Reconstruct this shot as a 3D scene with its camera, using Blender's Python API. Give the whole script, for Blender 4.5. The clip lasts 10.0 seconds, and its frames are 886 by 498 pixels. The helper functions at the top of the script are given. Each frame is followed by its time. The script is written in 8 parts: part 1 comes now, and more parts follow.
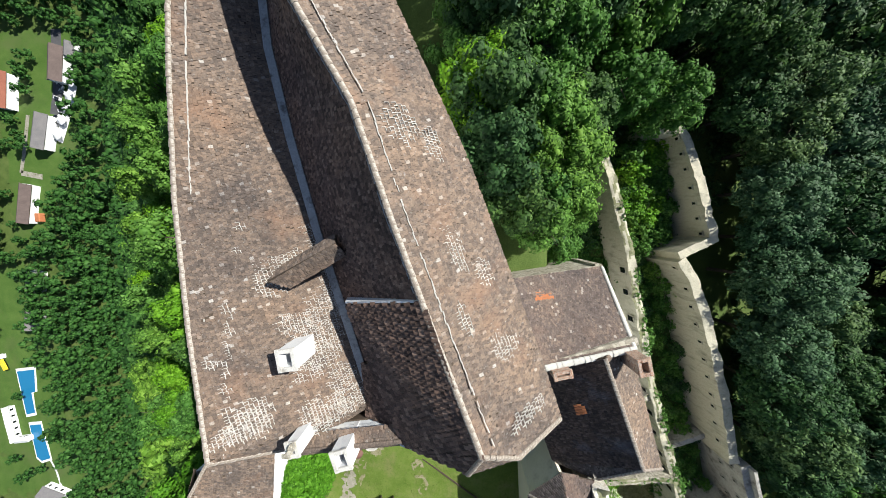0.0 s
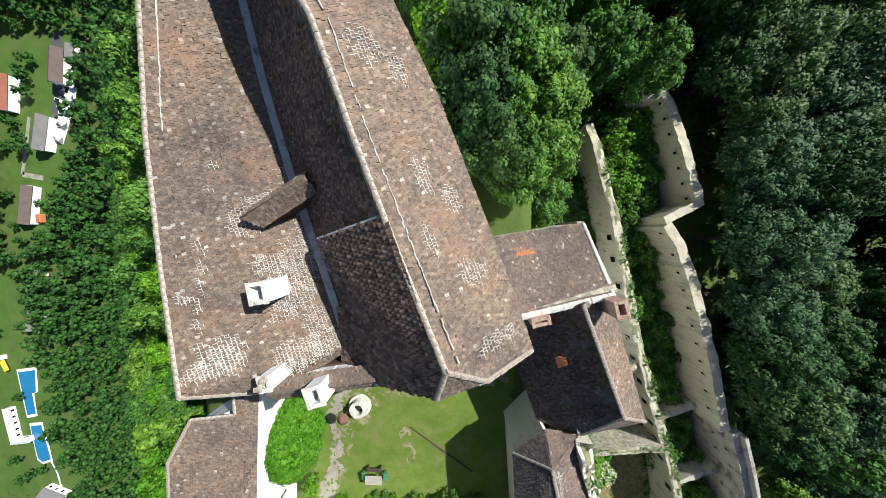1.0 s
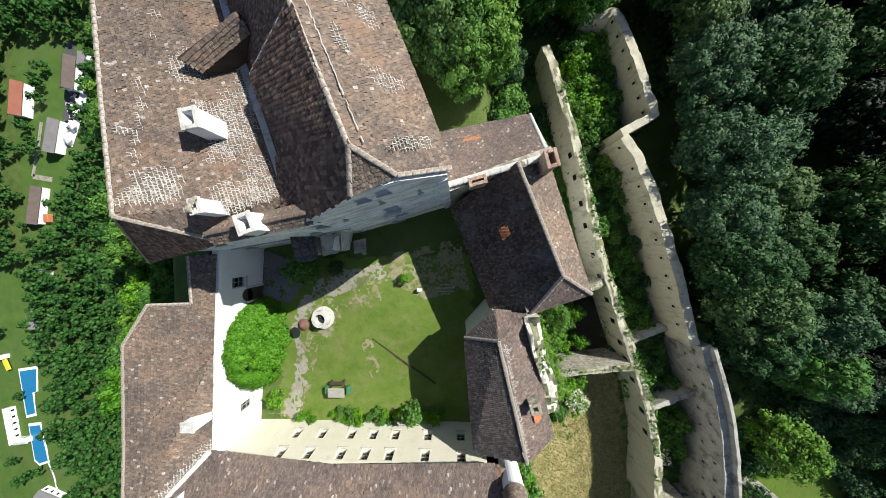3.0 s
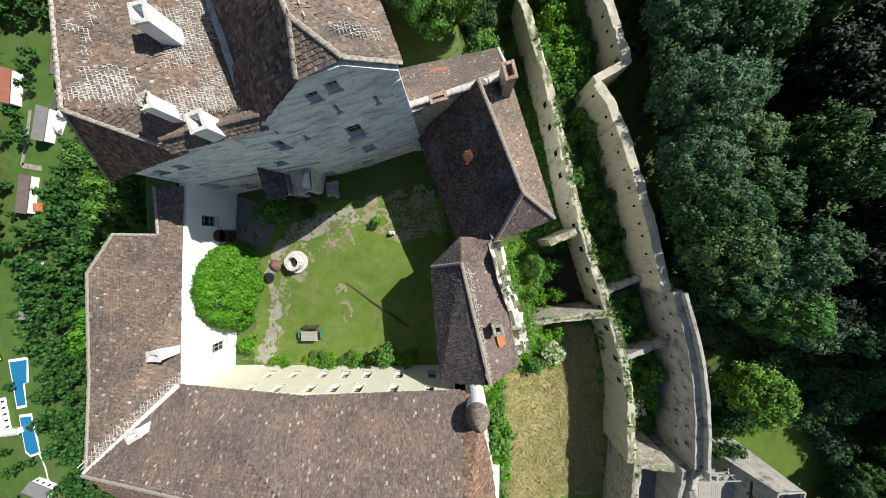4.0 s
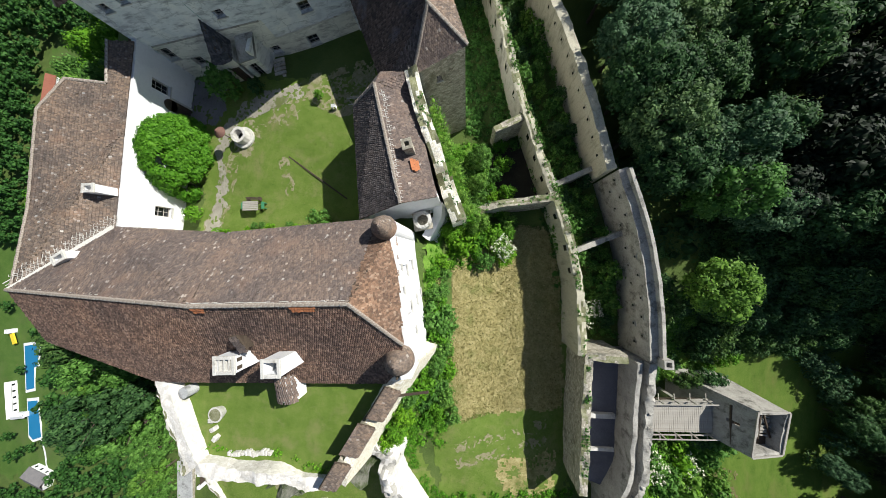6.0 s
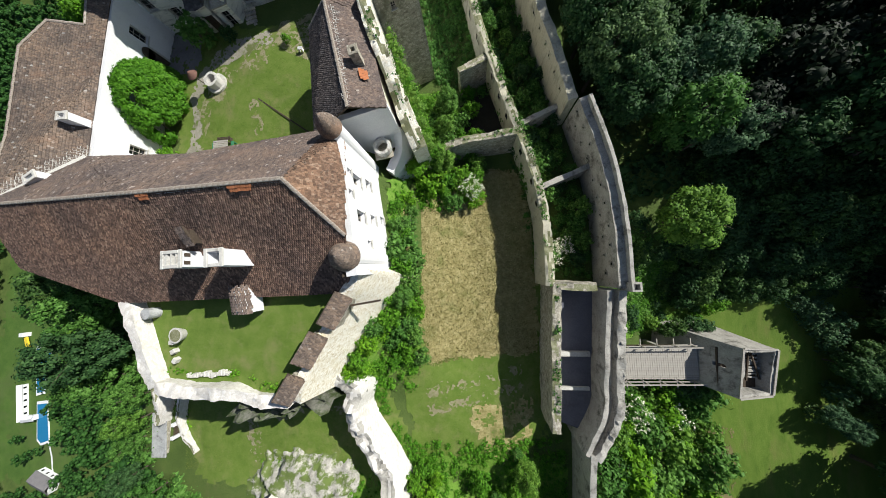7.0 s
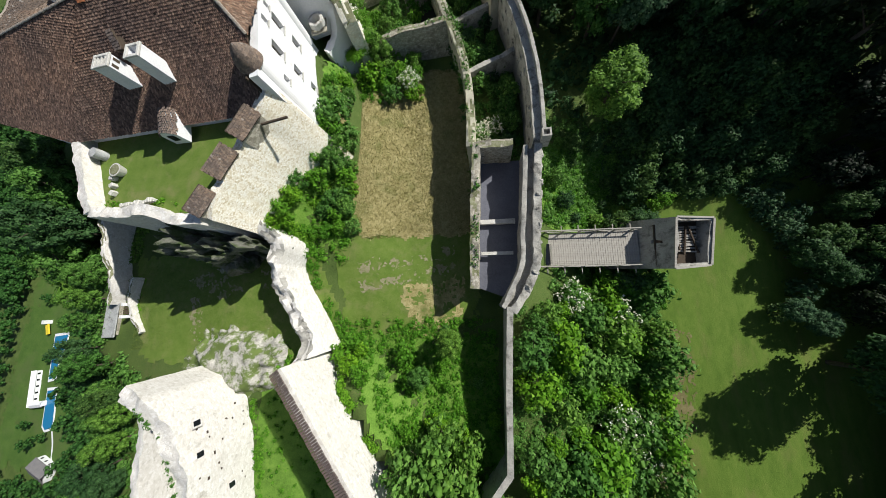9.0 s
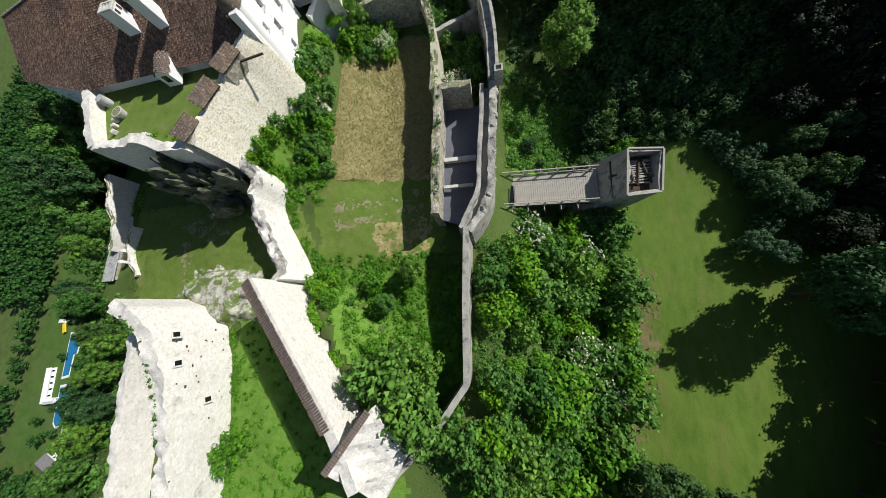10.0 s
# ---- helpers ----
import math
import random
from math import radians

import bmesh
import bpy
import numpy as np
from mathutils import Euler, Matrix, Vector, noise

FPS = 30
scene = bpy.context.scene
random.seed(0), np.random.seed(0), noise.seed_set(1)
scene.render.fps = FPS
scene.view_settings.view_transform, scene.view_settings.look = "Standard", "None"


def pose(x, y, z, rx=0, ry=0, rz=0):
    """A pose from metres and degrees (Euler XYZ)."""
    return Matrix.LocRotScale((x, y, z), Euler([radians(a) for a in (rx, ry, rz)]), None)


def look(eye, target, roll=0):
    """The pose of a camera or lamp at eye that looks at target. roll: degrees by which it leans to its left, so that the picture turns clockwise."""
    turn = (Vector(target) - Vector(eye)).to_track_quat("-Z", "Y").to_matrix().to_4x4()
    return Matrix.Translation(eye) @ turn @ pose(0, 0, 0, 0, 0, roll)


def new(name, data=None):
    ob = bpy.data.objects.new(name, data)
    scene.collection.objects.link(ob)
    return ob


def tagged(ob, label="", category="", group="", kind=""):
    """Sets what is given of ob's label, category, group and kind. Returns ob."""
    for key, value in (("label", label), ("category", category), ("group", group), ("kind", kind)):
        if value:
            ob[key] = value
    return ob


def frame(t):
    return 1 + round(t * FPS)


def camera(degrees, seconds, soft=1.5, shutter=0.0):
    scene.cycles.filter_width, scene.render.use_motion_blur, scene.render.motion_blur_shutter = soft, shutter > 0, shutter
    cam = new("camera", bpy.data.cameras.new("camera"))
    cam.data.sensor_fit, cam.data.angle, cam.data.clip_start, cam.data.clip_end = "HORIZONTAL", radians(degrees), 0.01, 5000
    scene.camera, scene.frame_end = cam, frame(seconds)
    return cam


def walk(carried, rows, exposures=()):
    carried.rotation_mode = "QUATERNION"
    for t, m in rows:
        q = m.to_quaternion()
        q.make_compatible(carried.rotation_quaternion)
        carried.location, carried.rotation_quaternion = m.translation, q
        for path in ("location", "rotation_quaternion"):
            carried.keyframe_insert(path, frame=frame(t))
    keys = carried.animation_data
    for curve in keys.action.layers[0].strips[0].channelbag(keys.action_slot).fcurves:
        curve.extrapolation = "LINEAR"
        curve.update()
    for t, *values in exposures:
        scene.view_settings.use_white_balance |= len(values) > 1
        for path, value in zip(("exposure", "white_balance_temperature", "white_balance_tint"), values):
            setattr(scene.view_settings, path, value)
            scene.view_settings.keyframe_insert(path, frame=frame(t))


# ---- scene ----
cam = camera(119.2, 10.0, soft=0.7)
ROWS = [
    (0, 0.79, 1.48, 28.47, -4.22, 2.14, 0.25),
    (0.5, 1.51, -0.16, 28.51, -4.34, 2.07, -0.55),
    (1, 2.46, -2.24, 28.7, -3.76, 2.32, -0.43),
    (1.5, 3.5, -4.61, 28.96, -2.96, 2.62, -0.4),
    (2, 4.59, -7.22, 29.2, -2.14, 2.93, -0.73),
    (2.5, 5.74, -9.98, 29.39, -1.49, 3.23, -1.36),
    (4, 9.36, -18.48, 29.62, -1.76, 2.69, -1.36),
    (4.5, 10.94, -22.1, 29.72, -0.69, 3.03, -0.29),
    (5, 12.7, -26.01, 29.6, 0.49, 3.54, 0.56),
    (5.5, 14.67, -29.83, 29.36, 1.22, 4.32, 0.02),
    (7, 21.03, -42.39, 28.16, 4.35, 6.64, -1.71),
    (7.5, 23.32, -46.75, 27.52, 5.6, 7.59, -2.18),
    (8, 25.44, -51.02, 26.88, 6.74, 8.26, -2.48),
    (8.5, 27.73, -55.45, 26.16, 8.01, 9.02, -2.39),
    (9, 30.15, -60.08, 25.57, 9.67, 9.49, -0.56),
    (9.5, 32.58, -64.93, 25.19, 11.35, 10.24, -0.16),
    (10, 34.89, -69.43, 24.83, 12.28, 11.2, -0.61),
]
walk(cam, [(t, pose(x, y, z, rx, ry, rz)) for t, x, y, z, rx, ry, rz in ROWS], [(0.0, 0.67), (2.5, 0.62), (4.0, 0.54), (5.5, 0.50), (7.0, 0.28), (8.5, 0.19), (10.0, 0.10)])

# ---- world and light ----
SUN_AZ, SUN_EL = radians(56.0), radians(37.0)
world = bpy.data.worlds.new("sky")
scene.world = world
world.use_nodes = True
wn = world.node_tree
sky = wn.nodes.new("ShaderNodeTexSky")
sky.sky_type = "NISHITA"
sky.sun_disc = False
sky.sun_elevation, sky.sun_rotation = SUN_EL, SUN_AZ
sky.air_density, sky.dust_density = 1.0, 0.6
wn.links.new(sky.outputs[0], wn.nodes["Background"].inputs[0])
wn.nodes["Background"].inputs[1].default_value = 0.06
sun_data = bpy.data.lights.new("sun", "SUN")
sun_data.energy, sun_data.angle, sun_data.color = 5.0, radians(0.55), (1.0, 0.98, 0.91)
sun = new("sun", sun_data)
SUN_DIR = Vector((math.sin(SUN_AZ) * math.cos(SUN_EL), math.cos(SUN_AZ) * math.cos(SUN_EL), math.sin(SUN_EL)))
sun.matrix_world = look(SUN_DIR * 300, (0, 0, 0))


# ---- materials ----
def mat_base(name, rough=0.85):
    m = bpy.data.materials.new(name)
    m.use_nodes = True
    nt = m.node_tree
    bsdf = nt.nodes["Principled BSDF"]
    bsdf.inputs["Roughness"].default_value = rough
    bsdf.inputs["Specular IOR Level"].default_value = 0.25
    return m, nt, bsdf


def node(nt, kind, **values):
    n = nt.nodes.new(kind)
    for key, value in values.items():
        n.inputs[key.replace("_", " ")].default_value = value
    return n


def noise_tex(nt, scale, detail=6.0, rough=0.6, coords="Object", stretch=None):
    tc = nt.nodes.new("ShaderNodeTexCoord")
    n = node(nt, "ShaderNodeTexNoise", Scale=scale, Detail=detail, Roughness=rough)
    if stretch:
        mp = nt.nodes.new("ShaderNodeMapping")
        mp.inputs["Scale"].default_value = stretch
        nt.links.new(tc.outputs[coords], mp.inputs[0])
        nt.links.new(mp.outputs[0], n.inputs["Vector"])
    else:
        nt.links.new(tc.outputs[coords], n.inputs["Vector"])
    return n


def ramp(nt, source, stops):
    r = nt.nodes.new("ShaderNodeValToRGB")
    els = r.color_ramp.elements
    while len(els) < len(stops):
        els.new(0.5)
    for el, (pos, col) in zip(els, stops):
        el.position, el.color = pos, (*col, 1.0)
    nt.links.new(source, r.inputs[0])
    return r


def blend(nt, fac, a, b, mode="MIX"):
    mx = nt.nodes.new("ShaderNodeMix")
    mx.data_type, mx.blend_type = "RGBA", mode
    if isinstance(fac, float):
        mx.inputs[0].default_value = fac
    else:
        nt.links.new(fac, mx.inputs[0])
    for socket, val in ((mx.inputs[6], a), (mx.inputs[7], b)):
        if isinstance(val, tuple):
            socket.default_value = (*val, 1.0)
        else:
            nt.links.new(val, socket)
    return mx.outputs[2]


def bump(nt, bsdf, height, strength=0.5, distance=0.02):
    b = node(nt, "ShaderNodeBump", Strength=strength, Distance=distance)
    nt.links.new(height, b.inputs["Height"])
    nt.links.new(b.outputs[0], bsdf.inputs["Normal"])


def surface(name, stops, scale=1.0, fine=14.0, rough=0.9, relief=0.5, depth=0.03, stains=None, stain_scale=0.35, stretch=None, stain_at=(0.5, 0.62), coords="Object"):
    """A mottled surface: broad tone, fine grain, and stains with a shape of their own."""
    m, nt, bsdf = mat_base(name, rough)
    broad = noise_tex(nt, scale, 8, 0.65, coords, stretch)
    grain = noise_tex(nt, fine, 5, 0.7, coords)
    mixed = nt.nodes.new("ShaderNodeMath")
    mixed.operation = "MULTIPLY_ADD"
    nt.links.new(grain.outputs[0], mixed.inputs[0])
    mixed.inputs[1].default_value = 0.5
    half = nt.nodes.new("ShaderNodeMath")
    half.operation = "MULTIPLY"
    nt.links.new(broad.outputs[0], half.inputs[0])
    half.inputs[1].default_value = 0.5
    nt.links.new(half.outputs[0], mixed.inputs[2])
    col = ramp(nt, mixed.outputs[0], stops).outputs[0]
    if stains:
        st = noise_tex(nt, stain_scale, 9, 0.7, coords, stretch)
        mask = ramp(nt, st.outputs[0], [(stain_at[0], (0, 0, 0)), (stain_at[1], (1, 1, 1))])
        col = blend(nt, mask.outputs[0], col, stains)
    nt.links.new(col, bsdf.inputs["Base Color"])
    bump(nt, bsdf, mixed.outputs[0], relief, depth)
    return m


def plaster(name, stops, dirt, bare):
    """Old lime plaster: cloudy tone, dark wisps lying level, pale patches of repair and thin cracks."""
    m, nt, bsdf = mat_base(name, 0.93)
    broad = noise_tex(nt, 0.42, 9, 0.7, stretch=(1.0, 1.0, 2.2))
    col = ramp(nt, broad.outputs[0], stops).outputs[0]
    repair = noise_tex(nt, 0.3, 4, 0.5)
    col = blend(nt, ramp(nt, repair.outputs[0], [(0.56, (0, 0, 0)), (0.60, (0.55, 0.55, 0.55))]).outputs[0], col, bare)
    wisps = noise_tex(nt, 0.75, 12, 0.72, stretch=(0.8, 0.8, 3.6))
    col = blend(nt, ramp(nt, wisps.outputs[0], [(0.50, (0, 0, 0)), (0.68, (0.9, 0.9, 0.9))]).outputs[0], col, dirt)
    crack = node(nt, "ShaderNodeTexVoronoi", Scale=0.4)
    crack.feature = "DISTANCE_TO_EDGE"
    tc = nt.nodes.new("ShaderNodeTexCoord")
    wob = noise_tex(nt, 1.1, 6, 0.7)
    warp = nt.nodes.new("ShaderNodeVectorMath")
    warp.operation = "MULTIPLY_ADD"
    warp.inputs[1].default_value = (0.9, 0.9, 0.9)
    nt.links.new(wob.outputs["Color"], warp.inputs[0])
    nt.links.new(tc.outputs["Object"], warp.inputs[2])
    nt.links.new(warp.outputs[0], crack.inputs["Vector"])
    col = blend(nt, ramp(nt, crack.outputs["Distance"], [(0.002, (0.6, 0.6, 0.6)), (0.010, (0, 0, 0))]).outputs[0], col, dirt)
    nt.links.new(col, bsdf.inputs["Base Color"])
    grain = noise_tex(nt, 9.0, 6, 0.7)
    bump(nt, bsdf, grain.outputs[0], 0.4, 0.03)
    return m


def masonry(name, stops, stone=0.42, joint=(0.30, 0.28, 0.24), stains=None, stain_scale=0.5, stain_at=(0.54, 0.66), relief=0.9, squat=1.5):
    """Rubble stones in mortar, each of its own tone, with weather stains."""
    m, nt, bsdf = mat_base(name, 0.95)
    tc = nt.nodes.new("ShaderNodeTexCoord")
    wob = noise_tex(nt, 2.4, 6, 0.65)
    warp = nt.nodes.new("ShaderNodeVectorMath")
    warp.operation = "MULTIPLY_ADD"
    nt.links.new(wob.outputs["Color"], warp.inputs[0])
    warp.inputs[1].default_value = (0.55, 0.55, 0.55)
    mp = nt.nodes.new("ShaderNodeMapping")
    mp.inputs["Scale"].default_value = (1.0, 1.0, squat)
    nt.links.new(tc.outputs["Object"], mp.inputs[0])
    nt.links.new(mp.outputs[0], warp.inputs[2])
    cell = node(nt, "ShaderNodeTexVoronoi", Scale=1.0 / stone)
    edge = node(nt, "ShaderNodeTexVoronoi", Scale=1.0 / stone)
    edge.feature = "DISTANCE_TO_EDGE"
    for v in (cell, edge):
        nt.links.new(warp.outputs[0], v.inputs["Vector"])
    grain = noise_tex(nt, 6.0, 8, 0.7)
    tone = nt.nodes.new("ShaderNodeMix")
    tone.data_type = "RGBA"
    tone.inputs[0].default_value = 0.55
    nt.links.new(cell.outputs["Color"], tone.inputs[6])
    nt.links.new(grain.outputs[0], tone.inputs[7])
    bw = nt.nodes.new("ShaderNodeRGBToBW")
    nt.links.new(tone.outputs[2], bw.inputs[0])
    col = ramp(nt, bw.outputs[0], stops).outputs[0]
    lines = ramp(nt, edge.outputs["Distance"], [(0.02, (1, 1, 1)), (0.09, (0, 0, 0))]).outputs[0]
    col = blend(nt, lines, col, joint)
    if stains:
        st = noise_tex(nt, stain_scale, 9, 0.7)
        col = blend(nt, ramp(nt, st.outputs[0], [(stain_at[0], (0, 0, 0)), (stain_at[1], (0.85, 0.85, 0.85))]).outputs[0], col, stains)
    nt.links.new(col, bsdf.inputs["Base Color"])
    hgt = nt.nodes.new("ShaderNodeMath")
    hgt.operation = "MULTIPLY_ADD"
    nt.links.new(grain.outputs[0], hgt.inputs[0])
    hgt.inputs[1].default_value = 0.5
    nt.links.new(ramp(nt, edge.outputs["Distance"], [(0.0, (0, 0, 0)), (0.25, (1, 1, 1))]).outputs[0], hgt.inputs[2])
    bump(nt, bsdf, hgt.outputs[0], relief, 0.05)
    return m


def tile_material(name, tones, lichen, patch=None, patch_at=(0.62, 0.68)):
    """Clay tiles: each tile its own tone, weathered in broad drifts, specks and clouds of lichen."""
    m, nt, bsdf = mat_base(name, 0.92)
    geo = nt.nodes.new("ShaderNodeNewGeometry")
    own = ramp(nt, geo.outputs["Random Per Island"], tones).outputs[0]
    drift = noise_tex(nt, 0.22, 6, 0.65)
    worn = ramp(nt, drift.outputs[0], [(0.34, (0.66, 0.67, 0.70)), (0.48, (0.95, 0.93, 0.91)), (0.64, (1.18, 1.09, 0.99))]).outputs[0]
    col = blend(nt, 1.0, own, worn, "MULTIPLY")
    soot = noise_tex(nt, 9.0, 8, 0.8)
    dark = ramp(nt, soot.outputs[0], [(0.36, (0.55, 0.55, 0.57)), (0.52, (1.0, 1.0, 1.0)), (0.66, (1.25, 1.22, 1.18))]).outputs[0]
    col = blend(nt, 1.0, col, dark, "MULTIPLY")
    if patch:
        big = noise_tex(nt, 0.35, 6, 0.6)
        pm = ramp(nt, big.outputs[0], [(patch_at[0], (0, 0, 0)), (patch_at[1], (0.5, 0.5, 0.5))]).outputs[0]
        col = blend(nt, pm, col, patch)
    spots = noise_tex(nt, 5.5, 12, 0.9)
    mask = ramp(nt, spots.outputs[0], [(0.56, (0, 0, 0)), (0.64, (0.9, 0.9, 0.9))]).outputs[0]
    col = blend(nt, mask, col, lichen)
    nt.links.new(col, bsdf.inputs["Base Color"])
    grit = noise_tex(nt, 25.0, 4, 0.7)
    bump(nt, bsdf, grit.outputs[0], 0.5, 0.012)
    return m


def leaf_material(name, dark, mid, light, gloss=0.62):
    m, nt, bsdf = mat_base(name, gloss)
    geo = nt.nodes.new("ShaderNodeNewGeometry")
    info = nt.nodes.new("ShaderNodeObjectInfo")
    own = ramp(nt, geo.outputs["Random Per Island"], [(0.0, dark), (0.55, mid), (1.0, light)]).outputs[0]
    tree = ramp(nt, info.outputs["Random"], [(0.0, (0.62, 0.75, 0.7)), (0.5, (1, 1, 1)), (1.0, (1.3, 1.15, 0.8))]).outputs[0]
    col = blend(nt, 1.0, own, tree, "MULTIPLY")
    nt.links.new(col, bsdf.inputs["Base Color"])
    bsdf.inputs["Specular IOR Level"].default_value = 0.2
    trans = node(nt, "ShaderNodeBsdfTranslucent")
    nt.links.new(col, trans.inputs[0])
    mix = node(nt, "ShaderNodeMixShader", Fac=0.32)
    nt.links.new(bsdf.outputs[0], mix.inputs[1])
    nt.links.new(trans.outputs[0], mix.inputs[2])
    nt.links.new(mix.outputs[0], nt.nodes["Material Output"].inputs[0])
    return m


TILE_WARM = tile_material("clay_tiles_weathered", [(0.0, (0.127, 0.104, 0.090)), (0.3, (0.162, 0.129, 0.109)), (0.7, (0.205, 0.161, 0.132)), (0.93, (0.243, 0.185, 0.148)), (0.985, (0.292, 0.248, 0.215)), (1.0, (0.475, 0.462, 0.441))], (0.410, 0.408, 0.400), (0.292, 0.174, 0.114), (0.54, 0.70))
TILE_GREY = tile_material("clay_tiles_grey_brown", [(0.0, (0.123, 0.100, 0.092)), (0.4, (0.158, 0.126, 0.114)), (0.8, (0.192, 0.152, 0.134)), (0.97, (0.224, 0.173, 0.146)), (1.0, (0.425, 0.395, 0.372))], (0.389, 0.372, 0.360), (0.254, 0.163, 0.119), (0.54, 0.72))
# dark brown tiles; on the palace valley they also carry its shade
TILE_DARK = tile_material("clay_tiles_dark_brown_and_shaded", [(0.0, (0.092, 0.062, 0.052)), (0.4, (0.162, 0.109, 0.087)), (0.8, (0.232, 0.152, 0.118)), (1.0, (0.332, 0.231, 0.180))], (0.290, 0.243, 0.220), (0.277, 0.300, 0.355), (0.72, 0.88))
TILE_RUST = tile_material("rust_red_clay_tiles", [(0.0, (0.115, 0.074, 0.054)), (0.4, (0.175, 0.112, 0.080)), (0.8, (0.235, 0.15, 0.105)), (1.0, (0.31, 0.225, 0.17))], (0.34, 0.31, 0.27))
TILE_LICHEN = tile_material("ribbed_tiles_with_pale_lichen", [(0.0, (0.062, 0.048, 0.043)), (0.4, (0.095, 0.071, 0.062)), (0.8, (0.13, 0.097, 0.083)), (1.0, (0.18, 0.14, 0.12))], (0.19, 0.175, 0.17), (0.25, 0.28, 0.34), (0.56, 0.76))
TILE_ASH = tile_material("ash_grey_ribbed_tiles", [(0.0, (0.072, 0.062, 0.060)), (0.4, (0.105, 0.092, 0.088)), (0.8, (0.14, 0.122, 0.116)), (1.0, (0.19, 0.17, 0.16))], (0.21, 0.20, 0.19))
TILE_ORANGE = surface("new_orange_tiles", [(0.3, (0.36, 0.12, 0.05)), (0.7, (0.52, 0.21, 0.10))], 1.5, 12)
RIDGE_CLAY = surface("mortared_ridge_clay", [(0.32, (0.16, 0.125, 0.10)), (0.5, (0.30, 0.26, 0.22)), (0.68, (0.58, 0.55, 0.50))], 2.2, 9, relief=0.7)
MORTAR = surface("lime_mortar", [(0.3, (0.34, 0.33, 0.30)), (0.5, (0.56, 0.545, 0.51)), (0.75, (0.74, 0.73, 0.69))], 1.2, 16, relief=0.7, stains=(0.26, 0.235, 0.20), stain_scale=1.4, stain_at=(0.57, 0.70))
PLASTER_GREY = plaster("weathered_grey_plaster", [(0.32, (0.50, 0.53, 0.57)), (0.5, (0.74, 0.765, 0.79)), (0.66, (0.83, 0.84, 0.85))], (0.22, 0.235, 0.265), (0.86, 0.86, 0.84))
PLASTER_PALE = plaster("pale_grey_cream_plaster", [(0.3, (0.60, 0.595, 0.55)), (0.5, (0.76, 0.75, 0.69)), (0.7, (0.82, 0.81, 0.76))], (0.30, 0.29, 0.27), (0.88, 0.86, 0.80))
PLASTER_WHITE = surface("white_lime_plaster", [(0.3, (0.653, 0.650, 0.671)), (0.6, (0.792, 0.790, 0.800))], 0.5, 8, relief=0.25, stains=(0.544, 0.520, 0.506), stain_scale=0.4, stain_at=(0.60, 0.76))
PLASTER_CREAM = surface("cream_lime_plaster", [(0.3, (0.60, 0.56, 0.44)), (0.6, (0.74, 0.70, 0.58))], 0.5, 8, relief=0.25, stains=(0.42, 0.38, 0.28), stain_scale=0.5, stain_at=(0.58, 0.74))
RUBBLE = masonry("limestone_rubble", [(0.28, (0.20, 0.18, 0.14)), (0.48, (0.40, 0.37, 0.30)), (0.7, (0.56, 0.52, 0.44))], 0.34, (0.30, 0.275, 0.225), (0.15, 0.145, 0.10), 0.6, relief=0.5)
RUBBLE_PALE = masonry("sunbleached_limestone", [(0.26, (0.554, 0.520, 0.473)), (0.46, (0.693, 0.660, 0.616)), (0.7, (0.782, 0.760, 0.737))], 0.32, (0.655, 0.625, 0.575), (0.376, 0.350, 0.297), 0.7, (0.58, 0.70), relief=0.4)
RUBBLE_CREAM = masonry("limewashed_rubble", [(0.34, (0.58, 0.49, 0.33)), (0.46, (0.86, 0.81, 0.69)), (0.62, (0.91, 0.89, 0.82))], 0.17, (0.70, 0.63, 0.49), (0.74, 0.66, 0.48), 0.45, (0.56, 0.70), relief=0.2)
RUBBLE_TAN = masonry("tan_rubble", [(0.3, (0.684, 0.621, 0.499)), (0.48, (0.912, 0.868, 0.741)), (0.68, (0.920, 0.900, 0.840))], 0.24, (0.684, 0.657, 0.575), (0.411, 0.386, 0.307), 0.55, (0.57, 0.70), relief=0.8)
BRICK = masonry("worn_orange_brick", [(0.3, (0.24, 0.13, 0.09)), (0.5, (0.40, 0.24, 0.17)), (0.7, (0.52, 0.36, 0.27))], 0.16, (0.45, 0.42, 0.37), (0.20, 0.17, 0.14), 0.9, (0.56, 0.70), relief=0.5, squat=2.4)
ROCK_PALE = surface("bleached_rock", [(0.34, (0.20, 0.195, 0.175)), (0.5, (0.40, 0.385, 0.345)), (0.64, (0.58, 0.56, 0.51))], 1.1, 5, relief=0.8, depth=0.1, stains=(0.12, 0.165, 0.045), stain_scale=0.8, stain_at=(0.45, 0.54))
LUSH = surface("lush_grass", [(0.34, (0.065, 0.138, 0.017)), (0.5, (0.119, 0.234, 0.030)), (0.66, (0.188, 0.312, 0.053))], 1.3, 12, relief=1.0, depth=0.12)
WALL_TAN = surface("tan_rendered_stone", [(0.3, (0.33, 0.305, 0.235)), (0.5, (0.50, 0.47, 0.365)), (0.72, (0.62, 0.59, 0.48))], 0.7, 7, relief=0.6, depth=0.05, stains=(0.20, 0.19, 0.14), stain_scale=0.7, stretch=(1.3, 1.3, 0.4), stain_at=(0.50, 0.70))
WALL_GREY = surface("grey_parapet_stone", [(0.3, (0.20, 0.19, 0.175)), (0.5, (0.38, 0.365, 0.33)), (0.72, (0.54, 0.52, 0.47))], 0.9, 7, relief=0.8, depth=0.08, stains=(0.12, 0.115, 0.10), stain_scale=0.8, stain_at=(0.52, 0.66))
MOSS = surface("mossy_wall_top", [(0.36, (0.10, 0.11, 0.045)), (0.5, (0.21, 0.215, 0.12)), (0.66, (0.36, 0.345, 0.27))], 1.4, 10, relief=1.0, depth=0.08)
